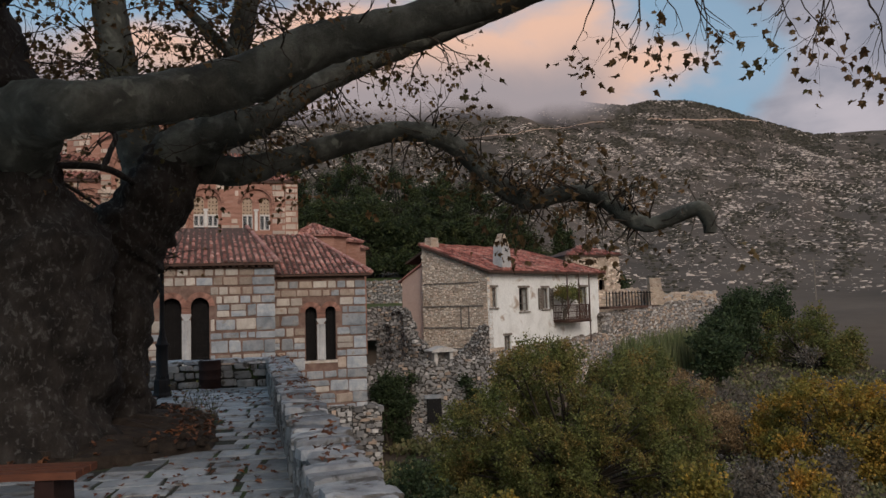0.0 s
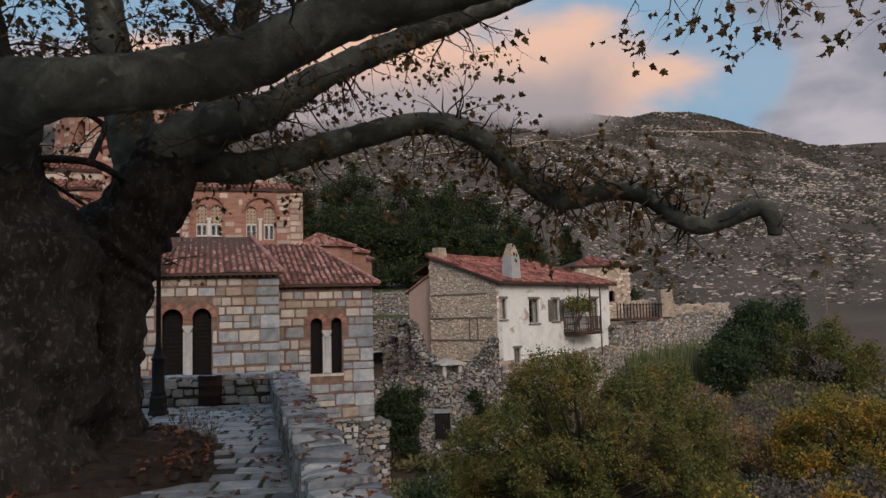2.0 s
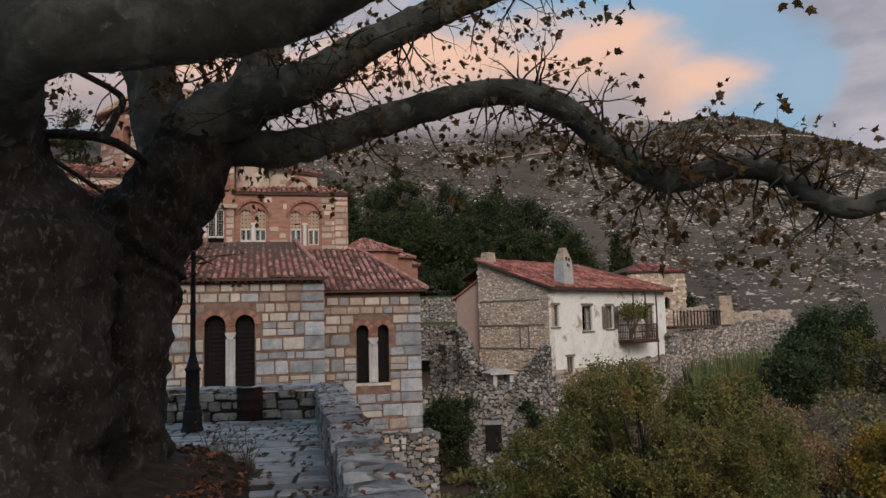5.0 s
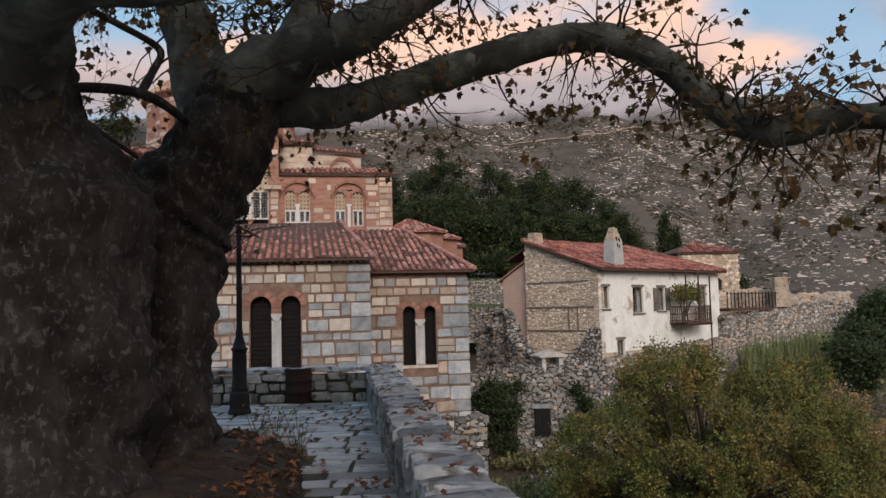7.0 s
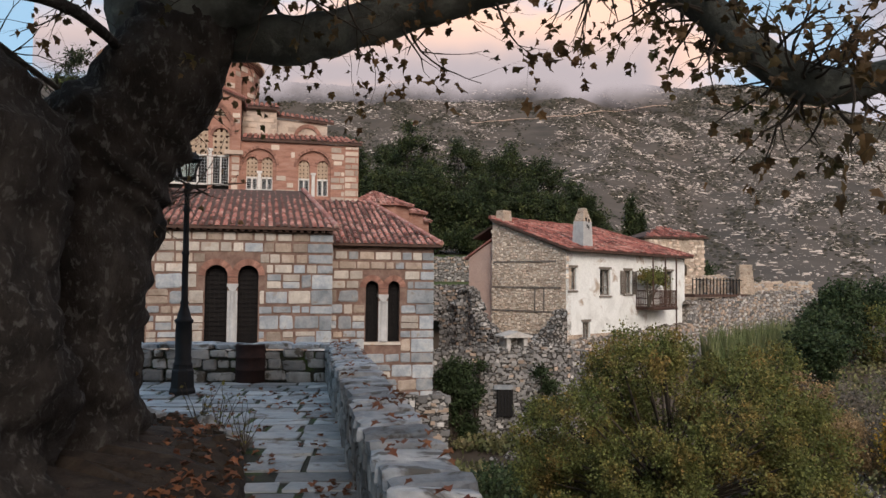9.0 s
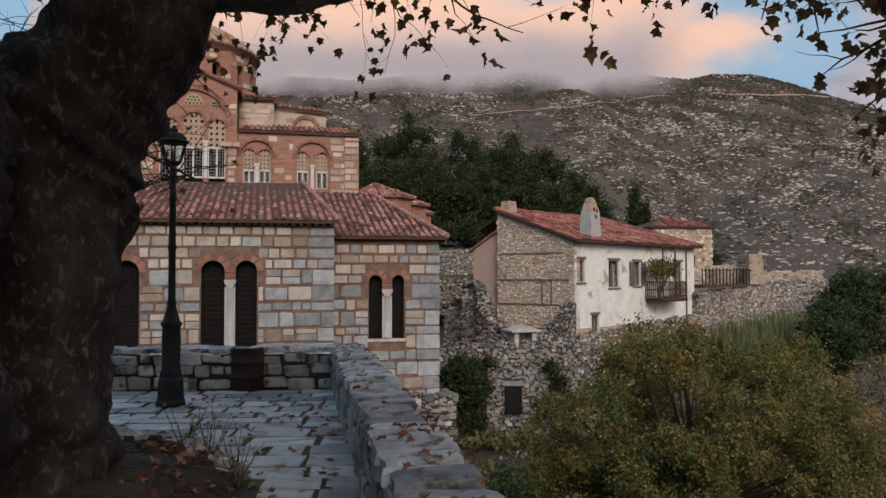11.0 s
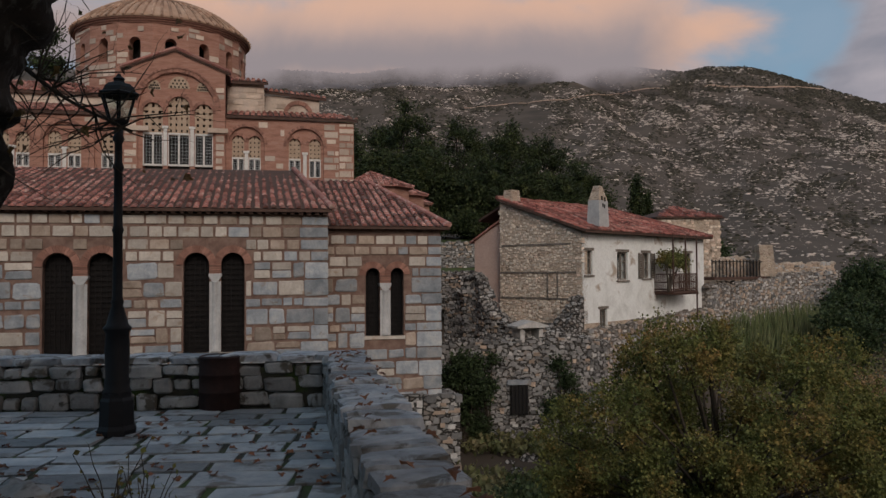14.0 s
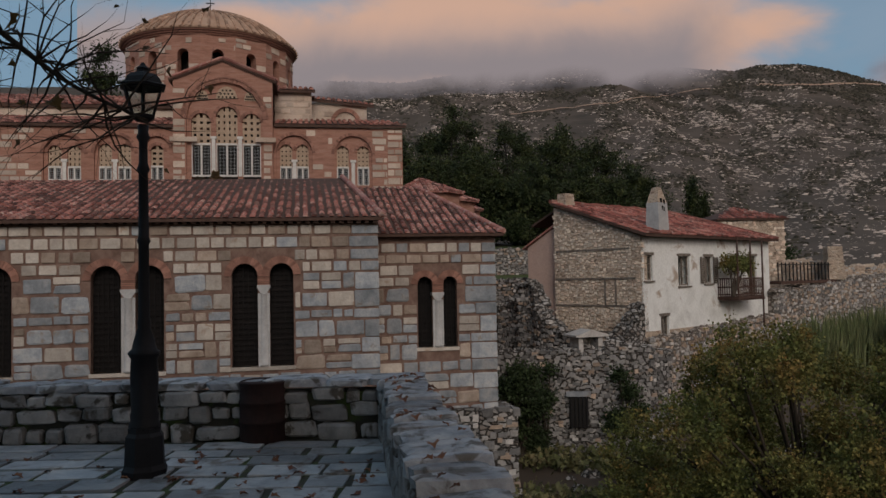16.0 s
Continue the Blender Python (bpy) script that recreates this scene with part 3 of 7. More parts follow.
def bifora(parent, lights, y_out, label):
    """A pair of round-headed lights: brick rings, grilles, a mid column with its capital."""
    (ua, wa, zb, zt), (ub, wb, _, _) = lights
    win = part("window", Geo(), M_grille_and_shade, parent, label)
    for uc, w in ((ua, wa), (ub, wb)):
        g = Geo()
        n = max(3, round(w / 0.16))
        for i in range(n + 1):
            x = uc - w / 2 + w * i / n
            h = math.sqrt(max(0, (w / 2) ** 2 - (x - uc) ** 2))
            g.box(x - 0.022, x + 0.022, y_out + 0.30, y_out + 0.34, zb, zt - w / 2 + h)
        m = int((zt - zb) / 0.17)
        for i in range(1, m):
            z = zb + (zt - zb) * i / m
            hw = w / 2 if z < zt - w / 2 else math.sqrt(max(0, (w / 2) ** 2 - (z - zt + w / 2) ** 2))
            g.box(uc - hw, uc + hw, y_out + 0.305, y_out + 0.335, z - 0.03, z + 0.03)
        # black sheet behind the bars, painting the unlit interior
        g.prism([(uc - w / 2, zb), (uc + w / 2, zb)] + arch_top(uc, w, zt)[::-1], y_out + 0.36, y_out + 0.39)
        part("grille", g, M_grille_and_shade, win, "dark iron grille over a black sheet for interior shade")
        g = Geo()
        brick_ring(g, uc, w / 2, w / 2 + 0.23, zt - w / 2, y_out - 0.045, y_out + 0.10, 19)
        part("brick_arch", g, M_brick, win, "ring of thin red bricks")
    mid = 0.5 * (ua + wa / 2 + ub - wb / 2)
    gap = (ub - wb / 2) - (ua + wa / 2)
    spring = zt - (wa + wb) / 4
    g = Geo()
    z = spring - 0.30
    while z < spring + 0.02:
        g.box(mid - gap / 2, mid + gap / 2, y_out - 0.03, y_out + 0.3, z, z + 0.035)
        z += 0.055
    part("impost_bricks", g, M_brick, win)
    g = Geo()
    g.lathe([(gap * 0.48, zb), (gap * 0.48, zb + 0.08), (gap * 0.43, zb + 0.1), (gap * 0.40, spring - 0.62), (gap * 0.45, spring - 0.58), (gap * 0.45, spring - 0.55)], 14, mid, y_out + 0.10)
    part("column", g, M_column, win, "grey marble mid column", True)
    g = Geo()
    g.box(mid - gap / 2 + 0.004, mid + gap / 2 - 0.004, y_out - 0.012, y_out + 0.28, zb, spring - 0.56)
    part("pier_slab", g, M_column, win, "grey marble slab behind the column")
    g = Geo()
    k = gap * 0.25
    g.prism([(mid - k, spring - 0.56), (mid + k, spring - 0.56), (mid + gap * 0.55, spring - 0.38), (mid + gap * 0.55, spring - 0.30), (mid - gap * 0.55, spring - 0.30), (mid - gap * 0.55, spring - 0.38)], y_out - 0.06, y_out + 0.32)
    part("capital", g, M_column, win)
    g = Geo()
    g.box(ua - wa / 2 - 0.05, ub + wb / 2 + 0.05, y_out - 0.05, y_out + 0.3, zb - 0.12, zb)
    part("sill", g, M_st_cream, win)
    return win


for k in ((0, 1), (2, 3), (4, 5)):
    bifora(wing, [L_HOLES[k[0]], L_HOLES[k[1]]], 0.0, "tall paired window with dark grilles and marble column")

# --- lower east room set back beside it ---
R_Y = 1.6
R_HOLES = [(1.76, 0.52, -0.83, 1.63), (2.65, 0.48, -0.83, 1.65)]
east = thing("church_annexe", CHURCH, "square stone church annexe with paired window and tiled roof", "church")
g = Geo()
wall_with_arches(g, -0.69, 4.28, -6.5, 3.02, R_HOLES, R_Y, R_Y + 0.7)
g.box(3.58, 4.28, R_Y + 0.7, 13, -6.5, 3.02)
part("front_wall", g, M_wall_mortar, east)
# the annexe's interior shade, as a near-black sheet
g = Geo()
g.box(0.02, 3.58, 6.0, 6.2, -6.5, 3.0)
part("inner_wall", g, M_opening_shade, east)
g = Geo()
e1, e2 = (-0.6, R_Y - 0.3, 3.12), (4.56, R_Y - 0.3, 3.12)
r1, r2, r3 = (-0.6, 8.5, 5.55), (2.4, 8.5, 5.55), (4.56, 14, 3.12)
roof_slab(g, [e1, e2, r2, r1])
roof_slab(g, [e2, r3, r2])
roof_slab(g, [r1, r2, r3, (-0.6, 14, 4.0)])
part("roof_bed", g, M_soffit, east)
g = Geo()
tile_roof(g, e1, e2, r1, r2, rnd=random.Random(2))
g.tube([Vector(e2).lerp(Vector(r2), i / 12) + Vector((0, 0, 0.07)) for i in range(13)], [0.10] * 13, 8)
part("roof_tiles", g, M_tile, east, "weathered red clay roof tiles", kind="stuff")
g = Geo()
for i in range(19):
    u = -0.55 + i * 0.268
    g.box(u, u + 0.14, R_Y - 0.22, R_Y, 3.0, 3.06)
part("eave_course", g, M_soffit, east, kind="stuff")
bifora(east, R_HOLES, R_Y, "slim paired window with dark grilles and marble column")
g = Geo()
g.box(3.5, 4.85, R_Y - 0.55, R_Y + 1.2, -6.5, -3.0)
g.box(2.2, 3.6, R_Y - 0.35, R_Y + 0.5, -6.5, -2.95)
part("buttress", g, M_ruin, east, "rough stone buttress at the corner")

# --- main church behind, with its south front and dome ---
CH_Y = 15.5
church = thing("church", CHURCH, "domed brick and stone church with gabled front and tiled roofs", "church")


def round_window(parent, y, lights, zb, lattice_z, panel_z, label, ring=None, tall=False):
    """Lights (middle, width, crown) over a marble-framed leaded panel; pierced stone lattice above."""
    win = part("window", Geo(), M_opening_shade, parent, label)
    for uc, w, zt in lights:
        g = Geo()
        step = 0.30 if tall else 0.24
        n = max(2, round(w / step))
        z = panel_z
        rows = max(2, round((zt - panel_z) / step))
        for i in range(n + 1):
            x = uc - w / 2 + w * i / n
            h = zt - w / 2 + math.sqrt(max(0, (w / 2) ** 2 - (x - uc) ** 2))
            g.box(x - step * 0.30, x + step * 0.30, y + 0.10, y + 0.16, panel_z, h)
        for i in range(rows + 1):
            z = panel_z + (zt - panel_z) * i / rows
            hw = w / 2 if z < zt - w / 2 else math.sqrt(max(0, (w / 2) ** 2 - (z - zt + w / 2) ** 2))
            g.box(uc - hw, uc + hw, y + 0.105, y + 0.155, z - step * 0.30, z + step * 0.30)
        part("lattice", g, M_lattice, win, "pierced tan stone lattice")
        g = Geo()
        for a in (uc - w / 2, uc, uc + w / 2):
            g.box(a - 0.045, a + 0.045, y + 0.02, y + 0.14, zb, panel_z)
        g.box(uc - w / 2 - 0.045, uc + w / 2 + 0.045, y + 0.02, y + 0.14, panel_z - 0.06, panel_z + 0.03)
        g.box(uc - w / 2 - 0.045, uc + w / 2 + 0.045, y + 0.02, y + 0.14, zb - 0.06, zb + 0.04)
        part("frame", g, M_marble, win, "white marble frame")
        g = Geo()
        n = 5
        x0, x1 = uc - w / 2, uc + w / 2
        c = (x1 - x0) / 6
        nz = max(3, int((panel_z - zb) / c))
        for i in range(7):
            g.box(x0 + i * c - 0.009, x0 + i * c + 0.009, y + 0.1, y + 0.12, zb, panel_z)
        for i in range(nz):
            zz = zb + (panel_z - zb) * i / nz
            g.box(x0, x1, y + 0.1, y + 0.12, zz - 0.009, zz + 0.009)
        part("leading", g, M_leaded, win, kind="stuff")
    g = Geo()
    lo, hi = min(l[0] - l[1] / 2 for l in lights) - 0.1, max(l[0] + l[1] / 2 for l in lights) + 0.1
    for a, b in zip(lights, lights[1:]):
        m = 0.5 * (a[0] + a[1] / 2 + b[0] - b[1] / 2)
        g = Geo()
        g.box(m - 0.09, m + 0.09, y - 0.06, y + 0.12, zb - 0.05, panel_z + 0.25)
        g.box(m - 0.15, m + 0.15, y - 0.10, y + 0.14, panel_z + 0.25, panel_z + 0.37)
        part("mullion", g, M_marble, win, "white marble mullion")
    g = Geo()
    for uc, w, zt in lights:
        brick_ring(g, uc, w / 2, w / 2 + 0.16, zt - w / 2, y - 0.03, y + 0.1, 13)
    if ring:
        mid, rad, _, crown = ring
        brick_ring(g, mid, rad / 2, rad / 2 + 0.15, crown - rad / 2, y - 0.165, y - 0.05, 33)
    part("brick_arch", g, M_brick, win)
    return win


WIN_R = [(0.98 - 1.33, 0.62, 8.55), (0.71, 0.62, 8.55)]
WIN_RM = [(-3.25, 0.62, 8.62), (-2.42, 0.62, 8.62)]
WIN_C = [(-7.42, 0.95, 10.1), (-6.17, 1.05, 10.45), (-4.95, 0.9, 10.1)]
g = Geo()
holes = [(u, w, 6.5, zt) for u, w, zt in WIN_R + WIN_RM]
wall_with_arches(g, -3.9, 2.77, -2, 9.5, holes, CH_Y, CH_Y + 0.8)
part("south_wall", g, M_church, church, "banded red brick and pale stone wall")
g = Geo()
WIN_L = [(-9.6, 0.6, 8.5), (-12.05, 0.62, 8.55), (-11.15, 0.62, 8.55), (-14.4, 0.62, 8.45), (-13.5, 0.62, 8.45)]
wall_with_arches(g, -24, -8.75, -2, 9.4, [(u, w, 6.5, zt) for u, w, zt in WIN_L], CH_Y, CH_Y + 0.8)
part("south_wall", g, M_church, church, "banded red brick and pale stone wall")
g = Geo()
PY = CH_Y - 0.35
wall_with_arches(g, -8.75, -3.9, -2, 11.0, [(u, w, 6.6, zt) for u, w, zt in WIN_C], PY, PY + 0.9)
g.prism([(-8.75, 11.0), (-3.9, 11.0), (-3.9, 11.75), (-6.35, 12.75), (-8.75, 11.75)], PY, PY + 0.9)
part("gable_front", g, M_church, church, "gabled brick front under the dome")
# outer skin of the front, with the blind arches that frame the windows
SKIN = 0.14
BAYS_R, BAYS_L = [(0.18, 1.96, 6.3, 9.08), (-2.835, 1.84, 6.3, 9.08)], [(-9.6, 1.2, 6.3, 8.95), (-11.6, 1.9, 6.3, 9.0), (-13.95, 1.9, 6.3, 8.95)]
GREAT = (-6.25, 3.75, 6.5, 11.66)
for u0, u1, z1, hs, yy in ((-3.9, 2.77, 9.48, BAYS_R, CH_Y), (-24, -8.75, 9.38, BAYS_L, CH_Y), (-8.75, -3.9, 11.74, [GREAT], PY)):
    g = Geo()
    wall_with_arches(g, u0, u1, 4.8, z1, hs, yy - SKIN, yy)
    if len(hs) == 1:
        g.prism([(u0, 11.74), (u1, 11.74), (-6.35, 12.74)], yy - SKIN, yy)
    part("outer_wall", g, M_church, church, "red brick face with blind arches")
# one near-black sheet paints the church's inner gloom behind all lights
g = Geo()
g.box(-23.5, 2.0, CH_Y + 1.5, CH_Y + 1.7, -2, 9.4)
part("inner_wall", g, M_opening_shade, church)
round_window(church, CH_Y, WIN_R, 6.5, 8.0, 7.45, "paired arched window with leaded panels", BAYS_R[0])
round_window(church, CH_Y, WIN_RM, 6.75, 8.0, 7.45, "paired arched window with leaded panels", BAYS_R[1])
round_window(church, PY, WIN_C, 6.95, 9, 8.55, "tall triple arched window with pierced lattice", None, True)
round_window(church, CH_Y, WIN_L[:1], 6.75, 8.0, 7.45, "small arched window with leaded panel", BAYS_L[0])
round_window(church, CH_Y, WIN_L[1:3], 6.75, 8.0, 7.4, "paired arched window with leaded panels", BAYS_L[1])
round_window(church, CH_Y, WIN_L[3:], 6.75, 8.0, 7.4, "paired arched window with leaded panels", BAYS_L[2])
# lunette and great arch of the gable
g = Geo()
brick_ring(g, GREAT[0], 1.875, 2.05, GREAT[3] - 1.875, PY - 0.17, PY - 0.04, 61)
brick_ring(g, GREAT[0], 2.05, 2.14, GREAT[3] - 1.875, PY - 0.21, PY - 0.04, 61)
part("great_arch", g, M_brick, church, "wide blind arch of thin bricks")
for uc, zc, w, h in ((-6.17, 10.85, 1.05, 0.62), (-7.35, 10.75, 0.62, 0.5), (-5.0, 10.75, 0.62, 0.5)):
    g = Geo()
    g.prism([(uc - w / 2, zc), (uc + w / 2, zc)] + [(uc + w / 2 * math.cos(math.pi * i / 10), zc + h * math.sin(math.pi * i / 10)) for i in range(1, 10)], PY - 0.03, PY + 0.02)
    lun = part("lunette", g, M_lattice, church, "pierced stone lunette")
    # dark squares laid on the stone for the shade in its holes
    g = Geo()
    for i in range(5):
        for j in range(3):
            x, z = uc - w * 0.36 + w * 0.18 * i + (j % 2) * w * 0.09, zc + 0.08 + h * 0.27 * j
            if ((x - uc) / (w / 2)) ** 2 + ((z - zc + 0.08) / h) ** 2 < 0.8:
                g.box(x - 0.045, x + 0.045, PY - 0.036, PY - 0.03, z - 0.045, z + 0.045)
    part("piercing", g, M_opening_shade, lun, kind="stuff")
g = Geo()
for a, b in ((-8.9, -7.6), (-4.75, -3.75)):
    g = Geo()
    g.box(a, b, PY - 0.27, PY - 0.12, 8.62, 8.85)
    part("string_course", g, M_ch_stone, church, "pale stone string course")
# roofs of the south side
g, tl = Geo(), Geo()


def church_roof(e1, e2, r1, r2, rows=0.42):
    roof_slab(g, [e1, e2, r2, r1], 0.14)
    tile_roof(tl, e1, e2, r1, r2, 0.30, rows, random.Random(5), 0.1)


church_roof((-3.85, CH_Y - 0.3, 9.62), (2.95, CH_Y - 0.3, 9.62), (-3.85, CH_Y + 3.2, 10.55), (2.2, CH_Y + 3.2, 10.55))
church_roof((-24, CH_Y - 0.3, 9.5), (-8.8, CH_Y - 0.3, 9.5), (-24, CH_Y + 3.2, 10.5), (-8.8, CH_Y + 3.2, 10.5))
church_roof((-3.85, CH_Y + 2.0, 11.95), (-1.7, CH_Y + 2.0, 11.95), (-3.85, CH_Y + 5.5, 12.9), (-1.7, CH_Y + 5.5, 12.9))
church_roof((-1.9, CH_Y + 3.2, 11.75), (1.6, CH_Y + 3.2, 11.45), (-1.9, CH_Y + 6.5, 12.6), (1.0, CH_Y + 6.5, 12.5))
church_roof((-24, CH_Y + 3.2, 11.2), (-8.8, CH_Y + 3.2, 11.2), (-24, CH_Y + 6.5, 12.4), (-8.8, CH_Y + 6.5, 12.4))
for s, e in ((-8.95, -6.35), (-3.7, -6.35)):
    roof_slab(g, [(s, PY - 0.22, 11.78), (e, PY - 0.22, 12.85), (e, PY + 8, 12.85), (s, PY + 8, 11.78)], 0.12)
    tl.tube([Vector((s, PY - 0.2, 11.83)).lerp(Vector((e, PY - 0.2, 12.9)), i / 8) for i in range(9)], [0.09] * 9, 6)
    for i in range(26):
        p = Vector((s, PY, 11.72)).lerp(Vector((e, PY, 12.79)), (i + 0.5) / 26)
        g.box(p.x - 0.03, p.x + 0.03, PY - 0.17, PY, p.z - 0.14, p.z - 0.04)
    side = Vector((e - s, 0, 1.07)).normalized()
    a, b = Vector((s, PY - 0.2, 11.8)), Vector((s, PY + 8, 11.8))
    top = Vector((e, PY - 0.2, 12.87)), Vector((e, PY + 8, 12.87))
    tile_roof(tl, a, b, top[0], top[1], 0.3, 0.42, random.Random(6), 0.1)
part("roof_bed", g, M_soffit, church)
part("roof_tiles", tl, M_tile, church, "weathered clay roof tiles", kind="stuff")
g = Geo()
g.box(-3.9, -1.9, CH_Y + 2.3, CH_Y + 2.9, 9.0, 11.9)
g.box(-1.95, 1.2, CH_Y + 3.4, CH_Y + 4, 9.0, 11.5)
g.box(-24, -8.8, CH_Y + 3.4, CH_Y + 4, 9.0, 11.1)
part("upper_wall", g, M_ch_stone, church, "grey stone upper walls")
g = Geo()
brick_ring(g, 0.0, 0.62, 0.85, 10.45, CH_Y + 3.3, CH_Y + 3.42, 15)
part("brick_arch", g, M_brick, church)
# drum and dome
DC = (-7.95, CH_Y + 8.6)
g = Geo()
NS = 16
DR = 4.85
for i in range(NS):
    a0, a1 = 2 * math.pi * i / NS, 2 * math.pi * (i + 1) / NS
    am = 0.5 * (a0 + a1)
    half = DR * math.tan(math.pi / NS)
    m = Matrix.Translation((*DC, 0)) @ Matrix.Rotation(am + math.pi / 2, 4, "Z")
    seg = Geo()
    wall_with_arches(seg, -half, half, 11.5, 15.5, [(0, 0.62, 13.25, 14.6)], -DR, -DR + 0.6)
    g.add([m @ Vector(p) for p in seg.v], seg.f)
part("drum", g, M_church, church, "many-sided brick drum with round-headed lights")
# near-black cylinder that paints the drum lights as shaded inside
g = Geo()
g.lathe([(DR - 1.2, 12.0), (DR - 1.2, 15.4)], 24, *DC)
part("drum_core", g, M_opening_shade, church)
g = Geo()
for k, (r, z0, z1) in enumerate(((DR + 0.10, 15.38, 15.48), (DR + 0.20, 15.48, 15.58), (DR + 0.30, 15.58, 15.68))):
    g.lathe([(r, z0), (r, z1)], 48, *DC)
part("drum_cornice", g, M_brick, church, "stepped brick cornice")
g = Geo()
CAP = radians(47)
prof = [((DR + 0.38) * math.sin(a) / math.sin(CAP), 15.68 + (DR + 0.38) * (math.cos(a) - math.cos(CAP)) / math.sin(CAP)) for a in [CAP * (1 - i / 14) for i in range(14)]] + [(0.12, 17.95)]
g.lathe(prof, 48, *DC)
part("dome", g, M_tile_dome, church, "low tiled dome", True)
g = Geo()
for j in range(64):
    a = 2 * math.pi * j / 64
    for i in range(13):
        (ra, za), (rb, zb) = prof[i], prof[i + 1]
        if rb < 0.8 and j % 2:
            continue
        m = Vector((DC[0] + math.cos(a) * (ra + 0.03), DC[1] + math.sin(a) * (ra + 0.03), za + 0.03))
        n = Vector((DC[0] + math.cos(a) * (rb + 0.02), DC[1] + math.sin(a) * (rb + 0.02), zb + 0.02))
        g.tube([m, n], [0.085, 0.07], 6)
part("dome_tiles", g, M_tile_dome, church, "rows of weathered tiles on the dome", kind="stuff")
g = Geo()
g.tube([(*DC, 17.9), (*DC, 19.2)], [0.03, 0.02], 6)
g.box(DC[0] - 0.25, DC[0] + 0.25, DC[1] - 0.02, DC[1] + 0.02, 18.8, 18.86)
part("finial", g, M_iron, church)
# apses at the east end
for cx, cy, r, z1 in ((4.4, CH_Y + 2.0, 1.8, 6.25), (6.0, CH_Y + 5.0, 1.7, 6.1), (7.3, CH_Y + 7.5, 1.3, 5.8)):
    n = 8
    pts = [(cx + r * math.cos(2 * math.pi * (i + 0.5) / n), cy + r * math.sin(2 * math.pi * (i + 0.5) / n)) for i in range(n)]
    g = Geo()
    tl = Geo()
    g.poly(pts, -2, z1)
    part("apse", g, M_church, church, "brick apse at the east end")
    for i in range(n):
        p, q = pts[i], pts[(i + 1) % n]
        o = 1.16
        pp = Vector((cx + (p[0] - cx) * o, cy + (p[1] - cy) * o, z1 - 0.02))
        qq = Vector((cx + (q[0] - cx) * o, cy + (q[1] - cy) * o, z1 - 0.02))
        apex = Vector((cx - 0.4, cy, z1 + 0.85))
        roof_slab(tl, [pp, qq, apex], 0.08)
        if pp.y < cy + 0.5 or qq.y < cy + 0.5:
            tile_roof(tl, pp, qq, apex - (qq - pp) * 0.02, apex + (qq - pp) * 0.02, 0.28, 0.42, random.Random(9), 0.1)
    part("apse_roof", tl, M_tile, church, "tiled apse roof", kind="stuff")


# ---- old house across the gap: x along the plastered front, y into depth ----
HOUSE = pose(2.45, 45.8, 0, 0, 0, 50)
house = thing("old_house", HOUSE, "old rubble house with crumbling white plaster front and red tiles", "house")
HL, HD = 13.2, 5.05
openings = [(0.25, 0.95, 1.28, 2.45), (3.25, 4.3, 0.98, 2.42), (5.8, 6.6, 1.05, 2.4), (10.5, 11.6, 0.45, 2.45), (1.55, 2.25, -1.5, -0.45)]
g = Geo()
xs = sorted({0.0, HL, *(o[0] for o in openings), *(o[1] for o in openings)})
zs = sorted({-6.0, 3.3, *(o[2] for o in openings), *(o[3] for o in openings)})
for a, b in zip(xs, xs[1:]):
    for z0, z1 in zip(zs, zs[1:]):
        if not any(o[0] <= a and b <= o[1] and o[2] <= z0 and z1 <= o[3] for o in openings):
            g.box(a, b, 0.0, 0.55, z0, z1)
g.weld()
part("front_wall", g, M_plaster, house, "flaking white lime plaster front")
g = Geo()
g.box(-0.02, 1.5, -0.03, 0.02, -6.0, -1.1)
g.box(2.3, HL, -0.03, 0.02, -6.0, -1.1)
g.box(1.5, 2.3, -0.03, 0.02, -6.0, -1.55)
g.weld()
part("front_footing", g, M_hs_rubble, house, "bare rubble footing")
g = Geo()
g.add([(-0.02, 0.0, -6), (-0.02, HD, -6), (-0.02, HD, 5.1), (-0.02, 0.0, 3.35), (0.5, 0.0, -6), (0.5, HD, -6), (0.5, HD, 5.1), (0.5, 0.0, 3.35)],
      [(0, 3, 2, 1), (4, 5, 6, 7), (0, 1, 5, 4), (1, 2, 6, 5), (2, 3, 7, 6), (3, 0, 4, 7)])
part("end_wall", g, M_hs_rubble, house, "tan rubble end wall with timber lacing")
g = Geo()
g.box(0.5, HL - 0.5, HD - 0.5, HD, -6, 4.9)
part("back_wall", g, M_hs_rubble, house)
g = Geo()
g.add([(HL - 0.5, 0.55, -6), (HL - 0.5, HD, -6), (HL - 0.5, HD, 4.9), (HL - 0.5, 0.55, 3.3), (HL, 0.55, -6), (HL, HD, -6), (HL, HD, 4.9), (HL, 0.55, 3.3)],
      [(0, 3, 2, 1), (4, 5, 6, 7), (0, 1, 5, 4), (1, 2, 6, 5), (2, 3, 7, 6), (3, 0, 4, 7)])
part("east_wall", g, M_hs_rubble, house)
# timber lacing laid in the end wall
for z0, y0, y1 in ((2.75, 0.6, 4.9), (1.35, 0.3, 5.0), (0.05, 0.3, 5.0), (-1.2, 0.6, 5.0)):
    g = Geo()
    g.box(-0.065, 0.02, y0, y1, z0, z0 + 0.09)
    part("timber", g, M_wood, house, "weathered timber lacing")
for y0 in (1.35, 1.95):
    g = Geo()
    g.box(-0.063, 0.02, y0, y0 + 0.08, 0.14, 1.35)
    part("timber", g, M_wood, house, "weathered timber lacing")
# near-black sheet gives the house windows their interior shade
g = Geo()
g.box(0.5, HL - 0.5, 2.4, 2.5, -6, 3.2)
